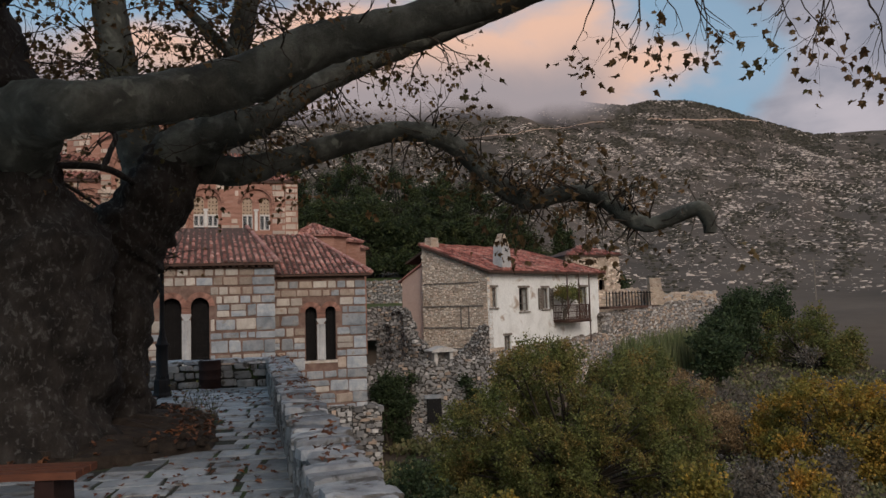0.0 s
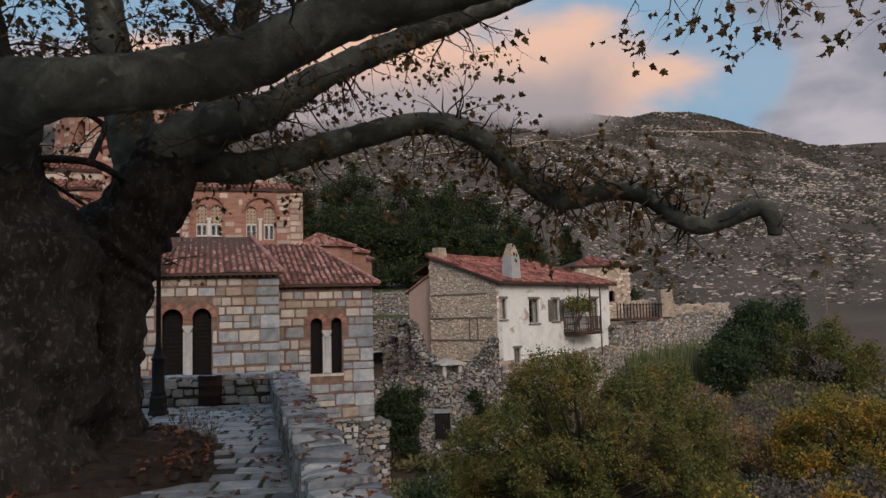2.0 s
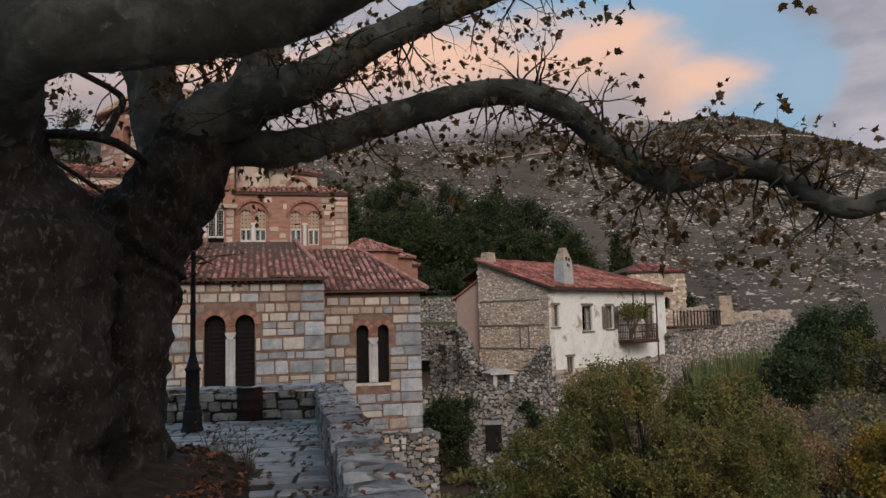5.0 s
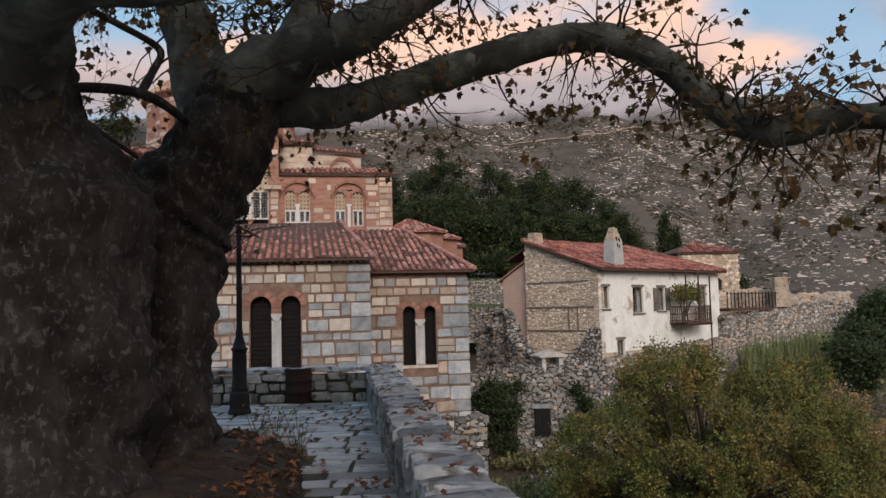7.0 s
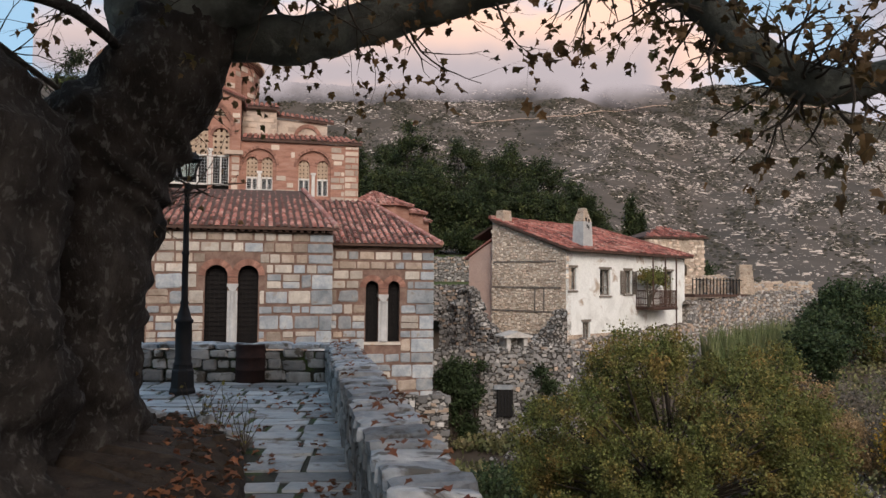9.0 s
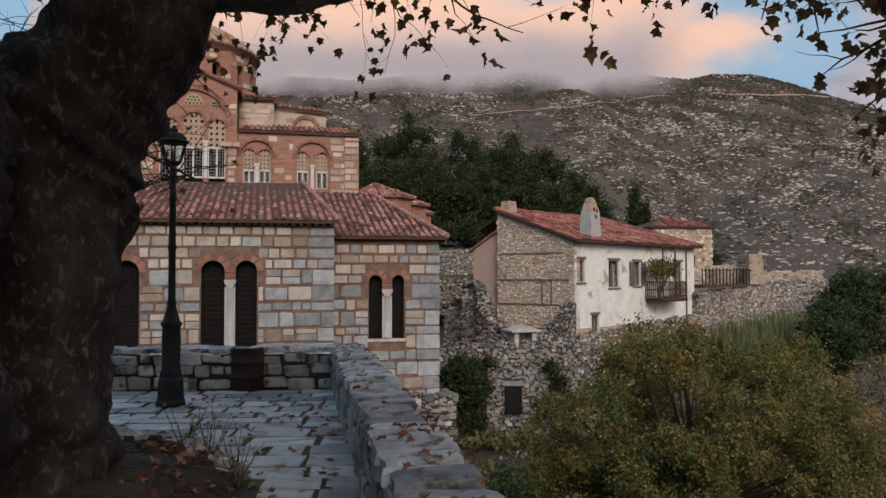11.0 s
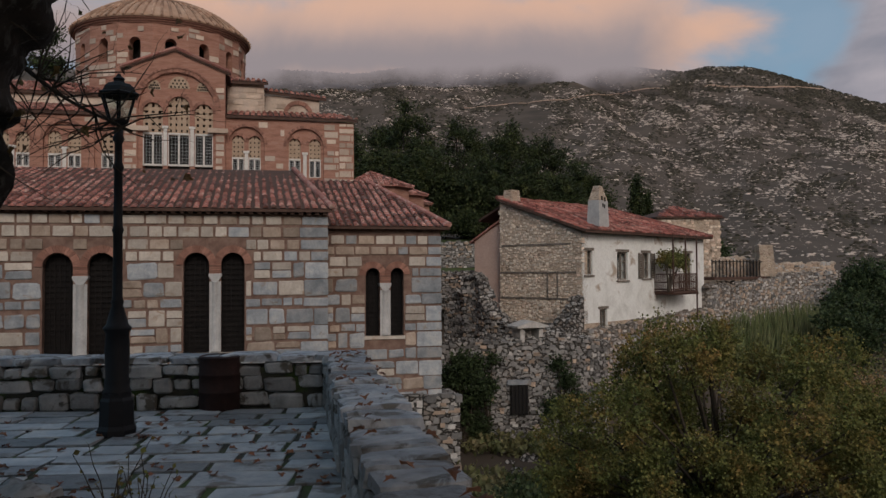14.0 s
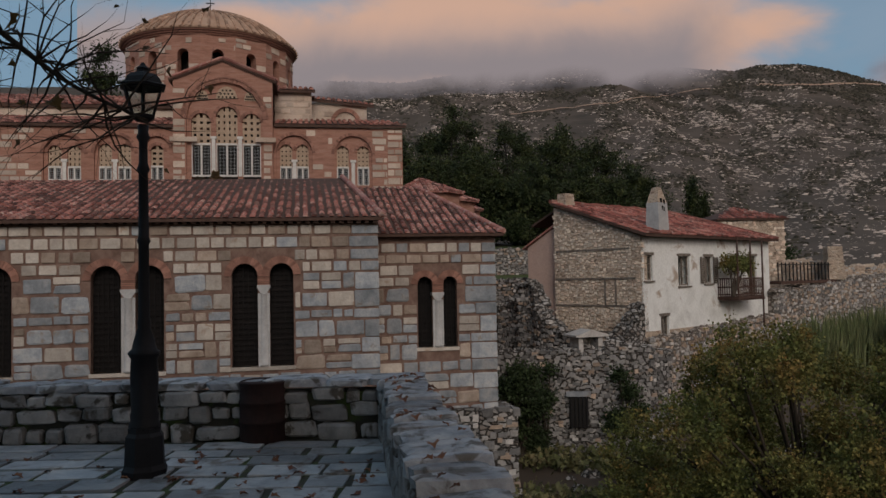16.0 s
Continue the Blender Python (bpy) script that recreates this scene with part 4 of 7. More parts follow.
part("inner_wall", g, M_opening_shade, house)
g, tl = Geo(), Geo()
e1, e2, r1, r2 = (-0.25, -0.45, 3.42), (HL + 0.35, -0.45, 3.42), (-0.25, HD, 5.28), (HL - 2.6, HD, 5.28)
roof_slab(g, [e1, e2, r2, r1], 0.12)
roof_slab(g, [e2, (HL + 0.35, HD + 3, 3.5), r2], 0.1)
tile_roof(tl, e1, e2, r1, r2, 0.25, 0.40, random.Random(11), 0.085)
tl.tube([Vector(r1).lerp(Vector(r2), i / 20) + Vector((0, 0, 0.06 + 0.03 * math.sin(i * 1.9))) for i in range(21)], [0.11] * 21, 7)
tl.tube([Vector(e2).lerp(Vector(r2), i / 10) + Vector((0, 0, 0.06)) for i in range(11)], [0.1] * 11, 7)
roof_slab(g, [(0.6, HD + 0.02, 5.2), (HL - 2.8, HD + 0.02, 5.2), (HL - 1, HD + 2.0, 4.3), (0.6, HD + 2.0, 4.3)], 0.12)
part("roof_bed", g, M_soffit, house)
part("roof_tiles", tl, M_tile_red, house, "red clay roof tiles with patches", kind="stuff")


def house_window(x0, x1, z0, z1, shutters="", arched=False):
    win = part("window", Geo(), M_wood, house, "wooden casement window in the plaster front")
    g = Geo()
    t = 0.07
    for a, b, c, d in ((x0, x0 + t, z0, z1), (x1 - t, x1, z0, z1), (x0, x1, z0, z0 + t), (x0, x1, z1 - t, z1), ((x0 + x1) / 2 - 0.03, (x0 + x1) / 2 + 0.03, z0, z1)):
        g.box(a, b, 0.10, 0.18, c, d)
    for k in (1, 2):
        z = z0 + (z1 - z0) * k / 3
        g.box(x0, x1, 0.12, 0.16, z - 0.02, z + 0.02)
    part("frame", g, M_wood, win)
    g = Geo()
    g.box(x0 - 0.08, x1 + 0.08, -0.08, 0.1, z0 - 0.1, z0 - 0.02)
    part("sill", g, M_wood, win)
    g = Geo()
    g.box(x0 - 0.12, x1 + 0.12, -0.02, 0.02, z1 + 0.01, z1 + 0.14)
    part("lintel", g, M_wood, win)
    for side in shutters:
        g = Geo()
        w = (x1 - x0) * 0.55
        a = x1 + 0.03 if side == "r" else x0 - w - 0.03
        for xx in (a, a + w - 0.06):
            g.box(xx, xx + 0.06, -0.09, -0.04, z0, z1)
        n = 14
        for i in range(n):
            z = z0 + (z1 - z0) * i / n
            g.box(a, a + w, -0.085, -0.05, z, z + (z1 - z0) / n * 0.62)
        part("shutter", g, M_wood, win, "weathered grey louvred shutter")


house_window(*openings[0])
house_window(*openings[1])
house_window(*openings[2], shutters="rl")
house_window(*openings[3])
house_window(*openings[4])
bal = part("balcony", Geo(), M_wood, house, "sagging wooden balcony with thin posts")
BA, BB = 7.1, 10.0
g = Geo()
g.box(BA, BB, -1.15, 0.0, 0.22, 0.32)
for i in range(9):
    x = BA + 0.05 + (BB - BA - 0.15) * i / 8
    g.box(x, x + 0.08, -1.2, 0.0, 0.12, 0.22)
part("deck", g, M_soffit, bal)
for x in (BA + 0.05, BA + 1.5, BB - 0.05):
    g = Geo()
    g.box(x - 0.035, x + 0.035, -1.14, -1.07, -1.3 if x > BB - 1 else 0.32, 3.38)
    part("post", g, M_soffit, bal)
g = Geo()
for z in (0.40, 0.78, 1.22):
    g.box(BA, BB, -1.13, -1.07, z, z + 0.06)
    for x in (BA + 0.03, BB - 0.03):
        g.box(x - 0.03, x + 0.03, -1.07, 0, z, z + 0.06)
n = 24
for i in range(n):
    x = BA + 0.04 + (BB - BA - 0.08) * i / (n - 1)
    g.box(x - 0.014, x + 0.014, -1.11, -1.09, 0.32, 1.24)
for i in range(9):
    y = -1.0 + i * 0.12
    for x in (BA + 0.03, BB - 0.03):
        g.box(x - 0.02, x + 0.02, y, y + 0.035, 0.32, 1.24)
part("railing", g, M_soffit, bal, "dark wooden railing")
# chimneys
for (x, y, w, d, z0, z1), lab in (((2.05, 0.35, 0.95, 0.75, 3.4, 5.0), "whitewashed chimney with smoke holes"), ((0.55, 4.7, 0.8, 0.6, 5.0, 5.75), "squat stone chimney")):
    ch = part("chimney", Geo(), M_plaster, house, lab)
    g = Geo()
    k = 0.85
    vs = [(x - w / 2, y - d / 2, z0), (x + w / 2, y - d / 2, z0), (x + w / 2, y + d / 2, z0), (x - w / 2, y + d / 2, z0)]
    vs += [(x + (p[0] - x) * k, y + (p[1] - y) * k, z1) for p in vs]
    g.add(vs, [(3, 2, 1, 0), (4, 5, 6, 7), (0, 1, 5, 4), (1, 2, 6, 5), (2, 3, 7, 6), (3, 0, 4, 7)])
    part("shaft", g, M_column if z1 < 5.5 else M_hs_rubble, ch)
    g = Geo()
    g.box(x - w * 0.58, x + w * 0.58, y - d * 0.6, y + d * 0.6, z0 - 0.05, z0 + 0.12)
    part("base", g, M_plaster, ch)
    if z1 < 5.5:
        g = Geo()
        vs = [(x - w * 0.42, y - d * 0.42, z1), (x + w * 0.42, y - d * 0.42, z1), (x + w * 0.42, y + d * 0.42, z1), (x - w * 0.42, y + d * 0.42, z1),
              (x - w * 0.16, y - d * 0.2, z1 + 0.75), (x + w * 0.16, y - d * 0.2, z1 + 0.75), (x + w * 0.16, y + d * 0.2, z1 + 0.75), (x - w * 0.16, y + d * 0.2, z1 + 0.75)]
        g.add(vs, [(3, 2, 1, 0), (4, 5, 6, 7), (0, 1, 5, 4), (1, 2, 6, 5), (2, 3, 7, 6), (3, 0, 4, 7)])
        part("cap", g, M_hs_rubble, ch, "sooty tapered cap")
        # smoke holes as near-black boxes, their inner shade put into the colour
        g = Geo()
        for dx, dz in ((-0.12, 0.1), (0.14, 0.05), (-0.05, -0.25), (0.1, -0.3)):
            g.box(x + dx - 0.05, x + dx + 0.05, y - d * 0.45, y - d * 0.30, z1 + dz - 0.1, z1 + dz + 0.1)
        part("smoke_holes", g, M_opening_shade, ch)
# pink rendered lean-to behind
pink = thing("pink_annexe", HOUSE, "pink rendered lean-to with a sloping tile edge", "house")
g = Geo()
g.add([(0.35, HD, -2), (0.35, HD + 2.1, -2), (0.35, HD + 2.1, 3.1), (0.35, HD, 4.2), (6, HD, -2), (6, HD + 2.1, -2), (6, HD + 2.1, 3.1), (6, HD, 4.2)],
      [(0, 3, 2, 1), (4, 5, 6, 7), (0, 1, 5, 4), (1, 2, 6, 5), (2, 3, 7, 6), (3, 0, 4, 7)])
part("wall", g, M_pink, pink)
g = Geo()
roof_slab(g, [(0.2, HD, 4.32), (0.2, HD + 2.35, 3.08), (6, HD + 2.35, 3.08), (6, HD, 4.32)], 0.1)
part("roof", g, M_tile, pink)

# tower-like block behind the house
tower = thing("stone_tower", pose(9.9, 63.5, 0, 0, 0, 12), "square tan stone block with low hipped tile roof", "house")
g = Geo()
wall_with_arches(g, 0, 4.6, -2, 5.15, [(3.0, 0.5, 2.3, 3.2)], 0, 0.5)
g.box(0, 0.5, 0.5, 5, -2, 5.15)
g.box(4.1, 4.6, 0.5, 5, -2, 5.15)
g.weld()
part("wall", g, M_hs_rubble, tower)
# tower interior darkness, put in as a near-black sheet
g = Geo()
g.box(0.5, 4.1, 1.5, 1.6, -2, 5.1)
part("inner_wall", g, M_opening_shade, tower)
g, tl = Geo(), Geo()
ap = (2.2, 2.5, 6.15)
cs = [(-0.25, -0.25, 5.2), (4.85, -0.25, 5.2), (4.85, 5.2, 5.2), (-0.25, 5.2, 5.2)]
for i in range(4):
    roof_slab(g, [cs[i], cs[(i + 1) % 4], ap], 0.1)
tile_roof(tl, cs[0], cs[1], (2.15, 2.5, 6.15), (2.25, 2.5, 6.15), 0.26, 0.42, random.Random(4), 0.09)
part("roof_bed", g, M_soffit, tower)
part("roof_tiles", tl, M_tile_red, tower, kind="stuff")


# ---- walls round the house ----
def unit_stone(r, chamfer=0.14, jitter=0.1):
    """Corners and faces of one uneven block about a unit across."""
    vs, idx = [], {}
    for sx in (-1, 1):
        for sy in (-1, 1):
            for sz in (-1, 1):
                c = Vector((sx, sy, sz)) * 0.5 + Vector((r.uniform(-1, 1), r.uniform(-1, 1) * 0.4, r.uniform(-1, 1))) * jitter
                if sy < 0:
                    c.x -= sx * chamfer
                    c.z -= sz * chamfer
                idx[(sx, sy, sz)] = len(vs)
                vs.append(c)
    q = [(-1, -1, -1), (1, -1, -1), (1, -1, 1), (-1, -1, 1)]
    b = [(x, 1, z) for x, _, z in q]
    fs = [tuple(idx[k] for k in q)] + [tuple(idx[k] for k in (q[i], b[i], b[(i + 1) % 4], q[(i + 1) % 4])) for i in range(4)]
    return vs, fs


BLOCKS = [unit_stone(random.Random(700 + i)) for i in range(12)]


def lay_stones(geos, r, length, at, low, high, size, weights, proud=0.045):
    """Courses of uneven stones. at(s): place, direction along and outward normal; low and high: bottom and top at s."""
    z = min(low(0), low(length))
    while z < max(high(0), high(length), high(length / 2)):
        h = size * r.uniform(0.55, 0.95)
        s = -r.random() * size
        while s < length:
            w = size * r.uniform(0.7, 1.7)
            m = s + w / 2
            if 0 < m < length and low(m) <= z and z + h * 0.6 < high(m):
                p, along, out = at(m)
                k = r.choices(range(len(geos)), weights)[0]
                vs, fs = r.choice(BLOCKS)
                hh, zz, dep = h * r.uniform(0.65, 1.2), z + h / 2 + r.uniform(-0.35, 0.35) * h, proud - 0.1 + r.uniform(-0.012, 0.02)
                geos[k].add([p + along * (v.x * (w - 0.02)) - out * (v.y * 0.2 - dep) + Vector((0, 0, zz + v.z * hh)) for v in vs], fs)
            s += w
        z += h


M_rst_pale = mat("pale_rubble", [(0.33, 0.31, 0.285), (0.50, 0.48, 0.45)], 3, 0.92, 0.6, 12, "island", 0.35)
M_rst_mid = mat("grey_rubble", [(0.15, 0.145, 0.14), (0.27, 0.26, 0.245)], 3, 0.92, 0.6, 12, "island", 0.45)
M_rst_warm = mat("warm_rubble", [(0.29, 0.215, 0.16), (0.44, 0.345, 0.265)], 3, 0.92, 0.6, 12, "island", 0.4)
M_rst_cream = mat("cream_rubble", [(0.46, 0.38, 0.30), (0.60, 0.52, 0.43)], 3, 0.92, 0.6, 12, "island", 0.3)


def face_stones(w, line, thick, lean, rr, pale):
    """The outer face of a rough wall, stone by stone."""
    pos = [Vector((float(p[0]), float(p[1]), 0)) for p in line]
    run = [0.0]
    for a, b in zip(pos, pos[1:]):
        run.append(run[-1] + (b - a).length)

    def where(s):
        i = max(0, min(len(run) - 2, sum(1 for q in run if q <= s) - 1))
        f = (s - run[i]) / max(1e-6, run[i + 1] - run[i])
        along = (pos[i + 1] - pos[i]).normalized()
        out = Vector((along.y, -along.x, 0))
        return i, f, pos[i].lerp(pos[i + 1], f) + out * (thick / 2 - 0.02), along, out

    def high(s):
        i, f = where(s)[:2]
        return float(line[i][3] * (1 - f) + line[i + 1][3] * f) + 0.05

    def low(s):
        i, f = where(s)[:2]
        return max(float(line[i][2]), high(s) - 4.8)

    gs = [Geo(), Geo(), Geo()]
    lay_stones(gs, rr, run[-1], lambda s: where(s)[2:], low, high, 0.25, pale)
    for g, m in zip(gs, (M_rst_pale, M_rst_mid, M_rst_warm)):
        if g.v:
            part("rubble_facing", g, m, w, kind="stuff")


def rough_wall(name, pts, thick, material, label, seed, lean=0.0, pale=(3, 5, 2)):
    """A rubble wall with an uneven top. pts: (x, y, bottom, top) along it."""
    rr = random.Random(seed)
    line = spline(pts, 10)
    g = Geo()
    rows = []
    for i, (x, y, z0, z1) in enumerate(line):
        d = line[min(i + 1, len(line) - 1)] - line[max(i - 1, 0)]
        nv = Vector((d[1], -d[0])).normalized()
        top = z1 + rr.uniform(-0.1, 0.1)
        j = rr.uniform(-0.04, 0.04)
        rows.append([(x + nv.x * (thick / 2 + lean), y + nv.y * (thick / 2 + lean), z0), (x + nv.x * (thick / 2 + j), y + nv.y * (thick / 2 + j), top),
                     (x - nv.x * thick / 2, y - nv.y * thick / 2, top + rr.uniform(-0.05, 0.05)), (x - nv.x * thick / 2, y - nv.y * thick / 2, z0)])
    for r in rows:
        g.v += r
    for i in range(len(rows) - 1):
        a, b = i * 4, i * 4 + 4
        g.f += [(a, b, b + 1, a + 1), (a + 1, b + 1, b + 2, a + 2), (a + 2, b + 2, b + 3, a + 3)]
    g.f += [(0, 1, 2, 3), tuple(len(rows) * 4 - k for k in (1, 2, 3, 4))]
    stones = Geo()
    for i in range(len(line) - 1):
        for _ in range(2):
            f = rr.random()
            x, y, _, z1 = line[i] + (line[i + 1] - line[i]) * f
            s = rr.uniform(0.12, 0.24)
            lump(stones, x + rr.uniform(-thick, thick) * 0.35, y + rr.uniform(-thick, thick) * 0.35, z1, s * 1.4, s, s, rr)
    w = part(name, g, material, None, label)
    tagged(w, category="wall", kind="structure")
    face_stones(w, line, thick, lean, rr, pale)
    part("top_stones", stones, material, w, kind="stuff")
    return w


rough_wall("retaining_wall_1", [(-4.4, 42.3, -6.5, -1.75), (-2.4, 42.0, -6.5, -1.6), (-0.6, 41.8, -6.5, -1.55), (1.3, 42.2, -6.5, -1.45), (3.0, 43.5, -6.5, -1.8)], 0.8, M_ruin, "dry stone retaining wall stained dark", 21, 0.0, (1, 8, 1))
rough_wall("ruin_wall_1", [(-3.1, 47.0, -3, 0.9), (-2.4, 46.3, -3, 1.2), (-2.0, 45.2, -3, -0.2), (-1.2, 44.2, -3, -0.9), (-0.3, 43.4, -3, -1.2)], 0.6, M_ruin, "collapsed rubble wall stepping down", 22)
rough_wall("ruin_wall_2", [(-4.2, 49.0, -3, -0.2), (-3.3, 48.2, -3, 0.4), (-2.6, 47.6, -3, 0.1)], 0.5, M_ruin, "collapsed rubble wall by the lean-to", 23)
rough_wall("ramp_wall_1", [(2.2, 45.2, -4, 0.2), (1.6, 44.6, -4, -0.7), (0.9, 44.0, -4, -1.4), (0.4, 43.5, -4, -1.6)], 0.7, M_ruin, "rubble slope against the house corner", 24)
rough_wall("retaining_wall_2", [(2.6, 45.3, -6.5, -1.5), (6.0, 49.0, -6.5, -1.2), (10.9, 55.3, -6.5, -0.9)], 0.6, M_terr_rubble, "rubble footing wall below the plaster front", 25, pale=(2, 2, 4))
rough_wall("terrace_wall_1", [(10.8, 55.6, -6, 0.45), (13.5, 58.5, -6, 0.55), (17.5, 62.0, -6, 1.0), (21.8, 64.0, -6, 1.15)], 0.9, M_terr_rubble, "long rubble wall of the upper terrace", 26, pale=(4, 4, 3))
rough_wall("terrace_wall_2", [(22.0, 64.0, -6, 1.15), (23.3, 67.5, -6, 1.15)], 0.9, M_terr_rubble, "rubble return of the terrace wall", 27, pale=(4, 4, 3))
rough_wall("terrace_parapet_1", [(13.0, 59.8, 0.4, 2.0), (15.0, 62.5, 0.4, 2.2), (17.6, 63.2, 0.4, 1.8), (22.2, 64.9, 0.4, 1.85)], 0.6, M_hs_rubble, "tan rubble parapet of the upper terrace", 28, pale=(3, 1, 5))
rough_wall("garden_wall_1", [(-7.5, 58, -1, 1.2), (-4.0, 58.2, -1, 1.3), (-1.5, 58.5, -1, 1.3)], 0.5, M_ruin, "dry stone garden terrace wall", 29)
rough_wall("garden_wall_2", [(-8.5, 66, 0, 3.4), (-5.0, 66.2, 0, 3.5), (-1.0, 66.5, 0, 3.5)], 0.5, M_ruin, "dry stone garden terrace wall", 30)
g = Geo()
for (ya, yb, za, zb) in ((58.4, 66.0, 1.0, 1.7), (66.5, 76, 3.3, 4.2)):
    g.add([(-10, ya, za), (0.5, ya, za), (0.5, yb, zb), (-10, yb, zb)], [(0, 1, 2, 3)])
tagged(part("garden_grass", g, M_grass, None, "green grass on the garden terraces"), category="grass", kind="structure")
# stone pier on the terrace edge
g = Geo()
rrp = random.Random(8)
for i in range(5):
    s = 0.55 - 0.03 * i
    g.box(16.4 - s + rrp.uniform(-0.05, 0.05), 16.4 + s, 61.4 - s, 61.4 + s, 1.0 + i * 0.42, 1.42 + i * 0.42)
tagged(part("stone_pier", g, M_hs_rubble, None, "broken stone pier on the terrace wall"), category="pier")
# terrace balustrade
fence = thing("terrace_railing", pose(11.3, 56.9, 0.95, 0, 0, 44), "dark railing leaning over the terrace edge", "railing")
g = Geo()
g.box(0, 7.3, -0.6, 0.3, -0.12, 0.06)
part("sill", g, M_soffit, fence)
g = Geo()
g.box(0, 7.3, -0.45, -0.4, 1.0, 1.05)
part("top_rail", g, M_iron, fence)
bar = Geo()
bar.box(-0.03, 0.03, -0.45, -0.40, 0.06, 1.15)
bar_me = bar.mesh("baluster", M_iron)
for i in range(18):
    o = new("baluster", bar_me)
    o.parent = fence
    o.location = (0.05 + i * 0.42, 0, 0)
# small whitewashed shrine on the ruined wall
shrine = thing("garden_shrine", pose(-0.35, 42.0, -1.58, 0, 0, 25), "small whitewashed masonry niche on the wall", "shrine")
g = Geo()
g.box(-0.55, -0.35, -0.4, 0.4, 0, 0.62)
g.box(0.35, 0.55, -0.4, 0.4, 0, 0.62)
g.box(-0.35, 0.35, 0.3, 0.4, 0, 0.62)
part("sides", g, M_rst_pale, shrine)
g = Geo()
g.prism([(-0.75, 0.62), (0.75, 0.62), (0.75, 0.7), (0, 0.92), (-0.75, 0.7)], -0.55, 0.5)
part("roof", g, M_rst_pale, shrine)

gs = [Geo(), Geo(), Geo()]
rh = random.Random(640)
lay_stones(gs, rh, HD, lambda u: (Vector((-0.0, HD - u, 0)), Vector((0, -1, 0)), Vector((-1, 0, 0))), lambda u: -3.2, lambda u: 5.05 - 1.75 * u / HD, 0.17, (6, 5, 1), 0.03)
M_hst_warm = mat("ochre_rubble", [(0.52, 0.40, 0.31), (0.66, 0.53, 0.42)], 3, 0.92, 0.6, 12, "island", 0.35)
M_hst_cream = mat("pale_ochre_rubble", [(0.64, 0.535, 0.43), (0.76, 0.665, 0.55)], 3, 0.92, 0.6, 12, "island", 0.25)
for g, m in zip(gs, (M_hst_cream, M_hst_warm, M_rst_warm)):
    part("rubble_facing", g, m, house, kind="stuff")
gs = [Geo(), Geo(), Geo()]
lay_stones(gs, rh, 4.6, lambda u: (Vector((u, 0.0, 0)), Vector((1, 0, 0)), Vector((0, -1, 0))), lambda u: 1.0, lambda u: 1e-3 + (5.1 if abs(u - 3.0) > 0.4 else 2.25), 0.28, (5, 5, 1))
for g, m in zip(gs, (M_hst_cream, M_hst_warm, M_rst_warm)):
    part("rubble_facing", g, m, tower, kind="stuff")
gs = [Geo(), Geo(), Geo()]
for u0, u1, yy, top in ((3.5, 4.85, R_Y - 0.55, -3.0), (2.2, 3.5, R_Y - 0.35, -2.95)):
    lay_stones(gs, rh, u1 - u0, lambda u: (Vector((u0 + u, yy, 0)), Vector((1, 0, 0)), Vector((0, -1, 0))), lambda u: -6.4, lambda u: top + 0.05, 0.36, (3, 4, 3))
for g, m in zip(gs, (M_rst_pale, M_rst_mid, M_rst_warm)):
    part("rubble_facing", g, m, east, kind="stuff")
# barred opening in the retaining wall
grate = thing("barred_opening", pose(-0.75, 41.25, -4.6, 0, 0, 4), "small barred opening in the stained retaining wall", "window")
# near-black box in place of the shaded depth behind the bars
g = Geo()
g.box(-0.38, 0.38, 0.02, 0.12, 0, 1.25)
part("recess", g, M_opening_shade, grate)
for i in range(5):
    g = Geo()
    g.box(-0.32 + i * 0.155, -0.28 + i * 0.155, -0.06, -0.02, 0.0, 1.25)
    part("bar", g, M_iron, grate)
g = Geo()
g.box(-0.5, 0.5, -0.05, 0.12, 1.25, 1.45)
part("lintel", g, M_st_grey, grate)


# ---- trees ----
def leaf_card(g, p, d, up, s, lobes=False, slim=0.42):
    """One leaf at p, pointing along d, lying flat to up."""
    d = d.normalized()
    side = d.cross(up)
    side = side.normalized() if side.length > 1e-4 else d.orthogonal().normalized()
    nrm = side.cross(d)
    if lobes:
        prof = ((0, 0), (0.22, 0.04), (0.46, 0.16), (0.34, 0.36), (0.47, 0.64), (0.22, 0.66), (0, 1.0), (-0.22, 0.66), (-0.47, 0.64), (-0.34, 0.36), (-0.46, 0.16), (-0.22, 0.04))
        vs = [p + s * (side * x + d * y + nrm * (0.55 * abs(x) - 0.35 * y * y)) for x, y in prof]
        vs.append(p + s * d * 0.38)
        n = len(prof)
        g.add(vs, [(n, i, (i + 1) % n) for i in range(n)])
    else:
        vs = [p, p + s * (side * slim + d * 0.5 + nrm * 0.1), p + s * d, p + s * (-side * slim + d * 0.5 + nrm * 0.1)]
        g.add(vs, [(0, 1, 2), (0, 2, 3)])


def rvec(r):
    while True:
        v = Vector((r.uniform(-1, 1), r.uniform(-1, 1), r.uniform(-1, 1)))
        if 0.05 < v.length < 1:
            return v.normalized()


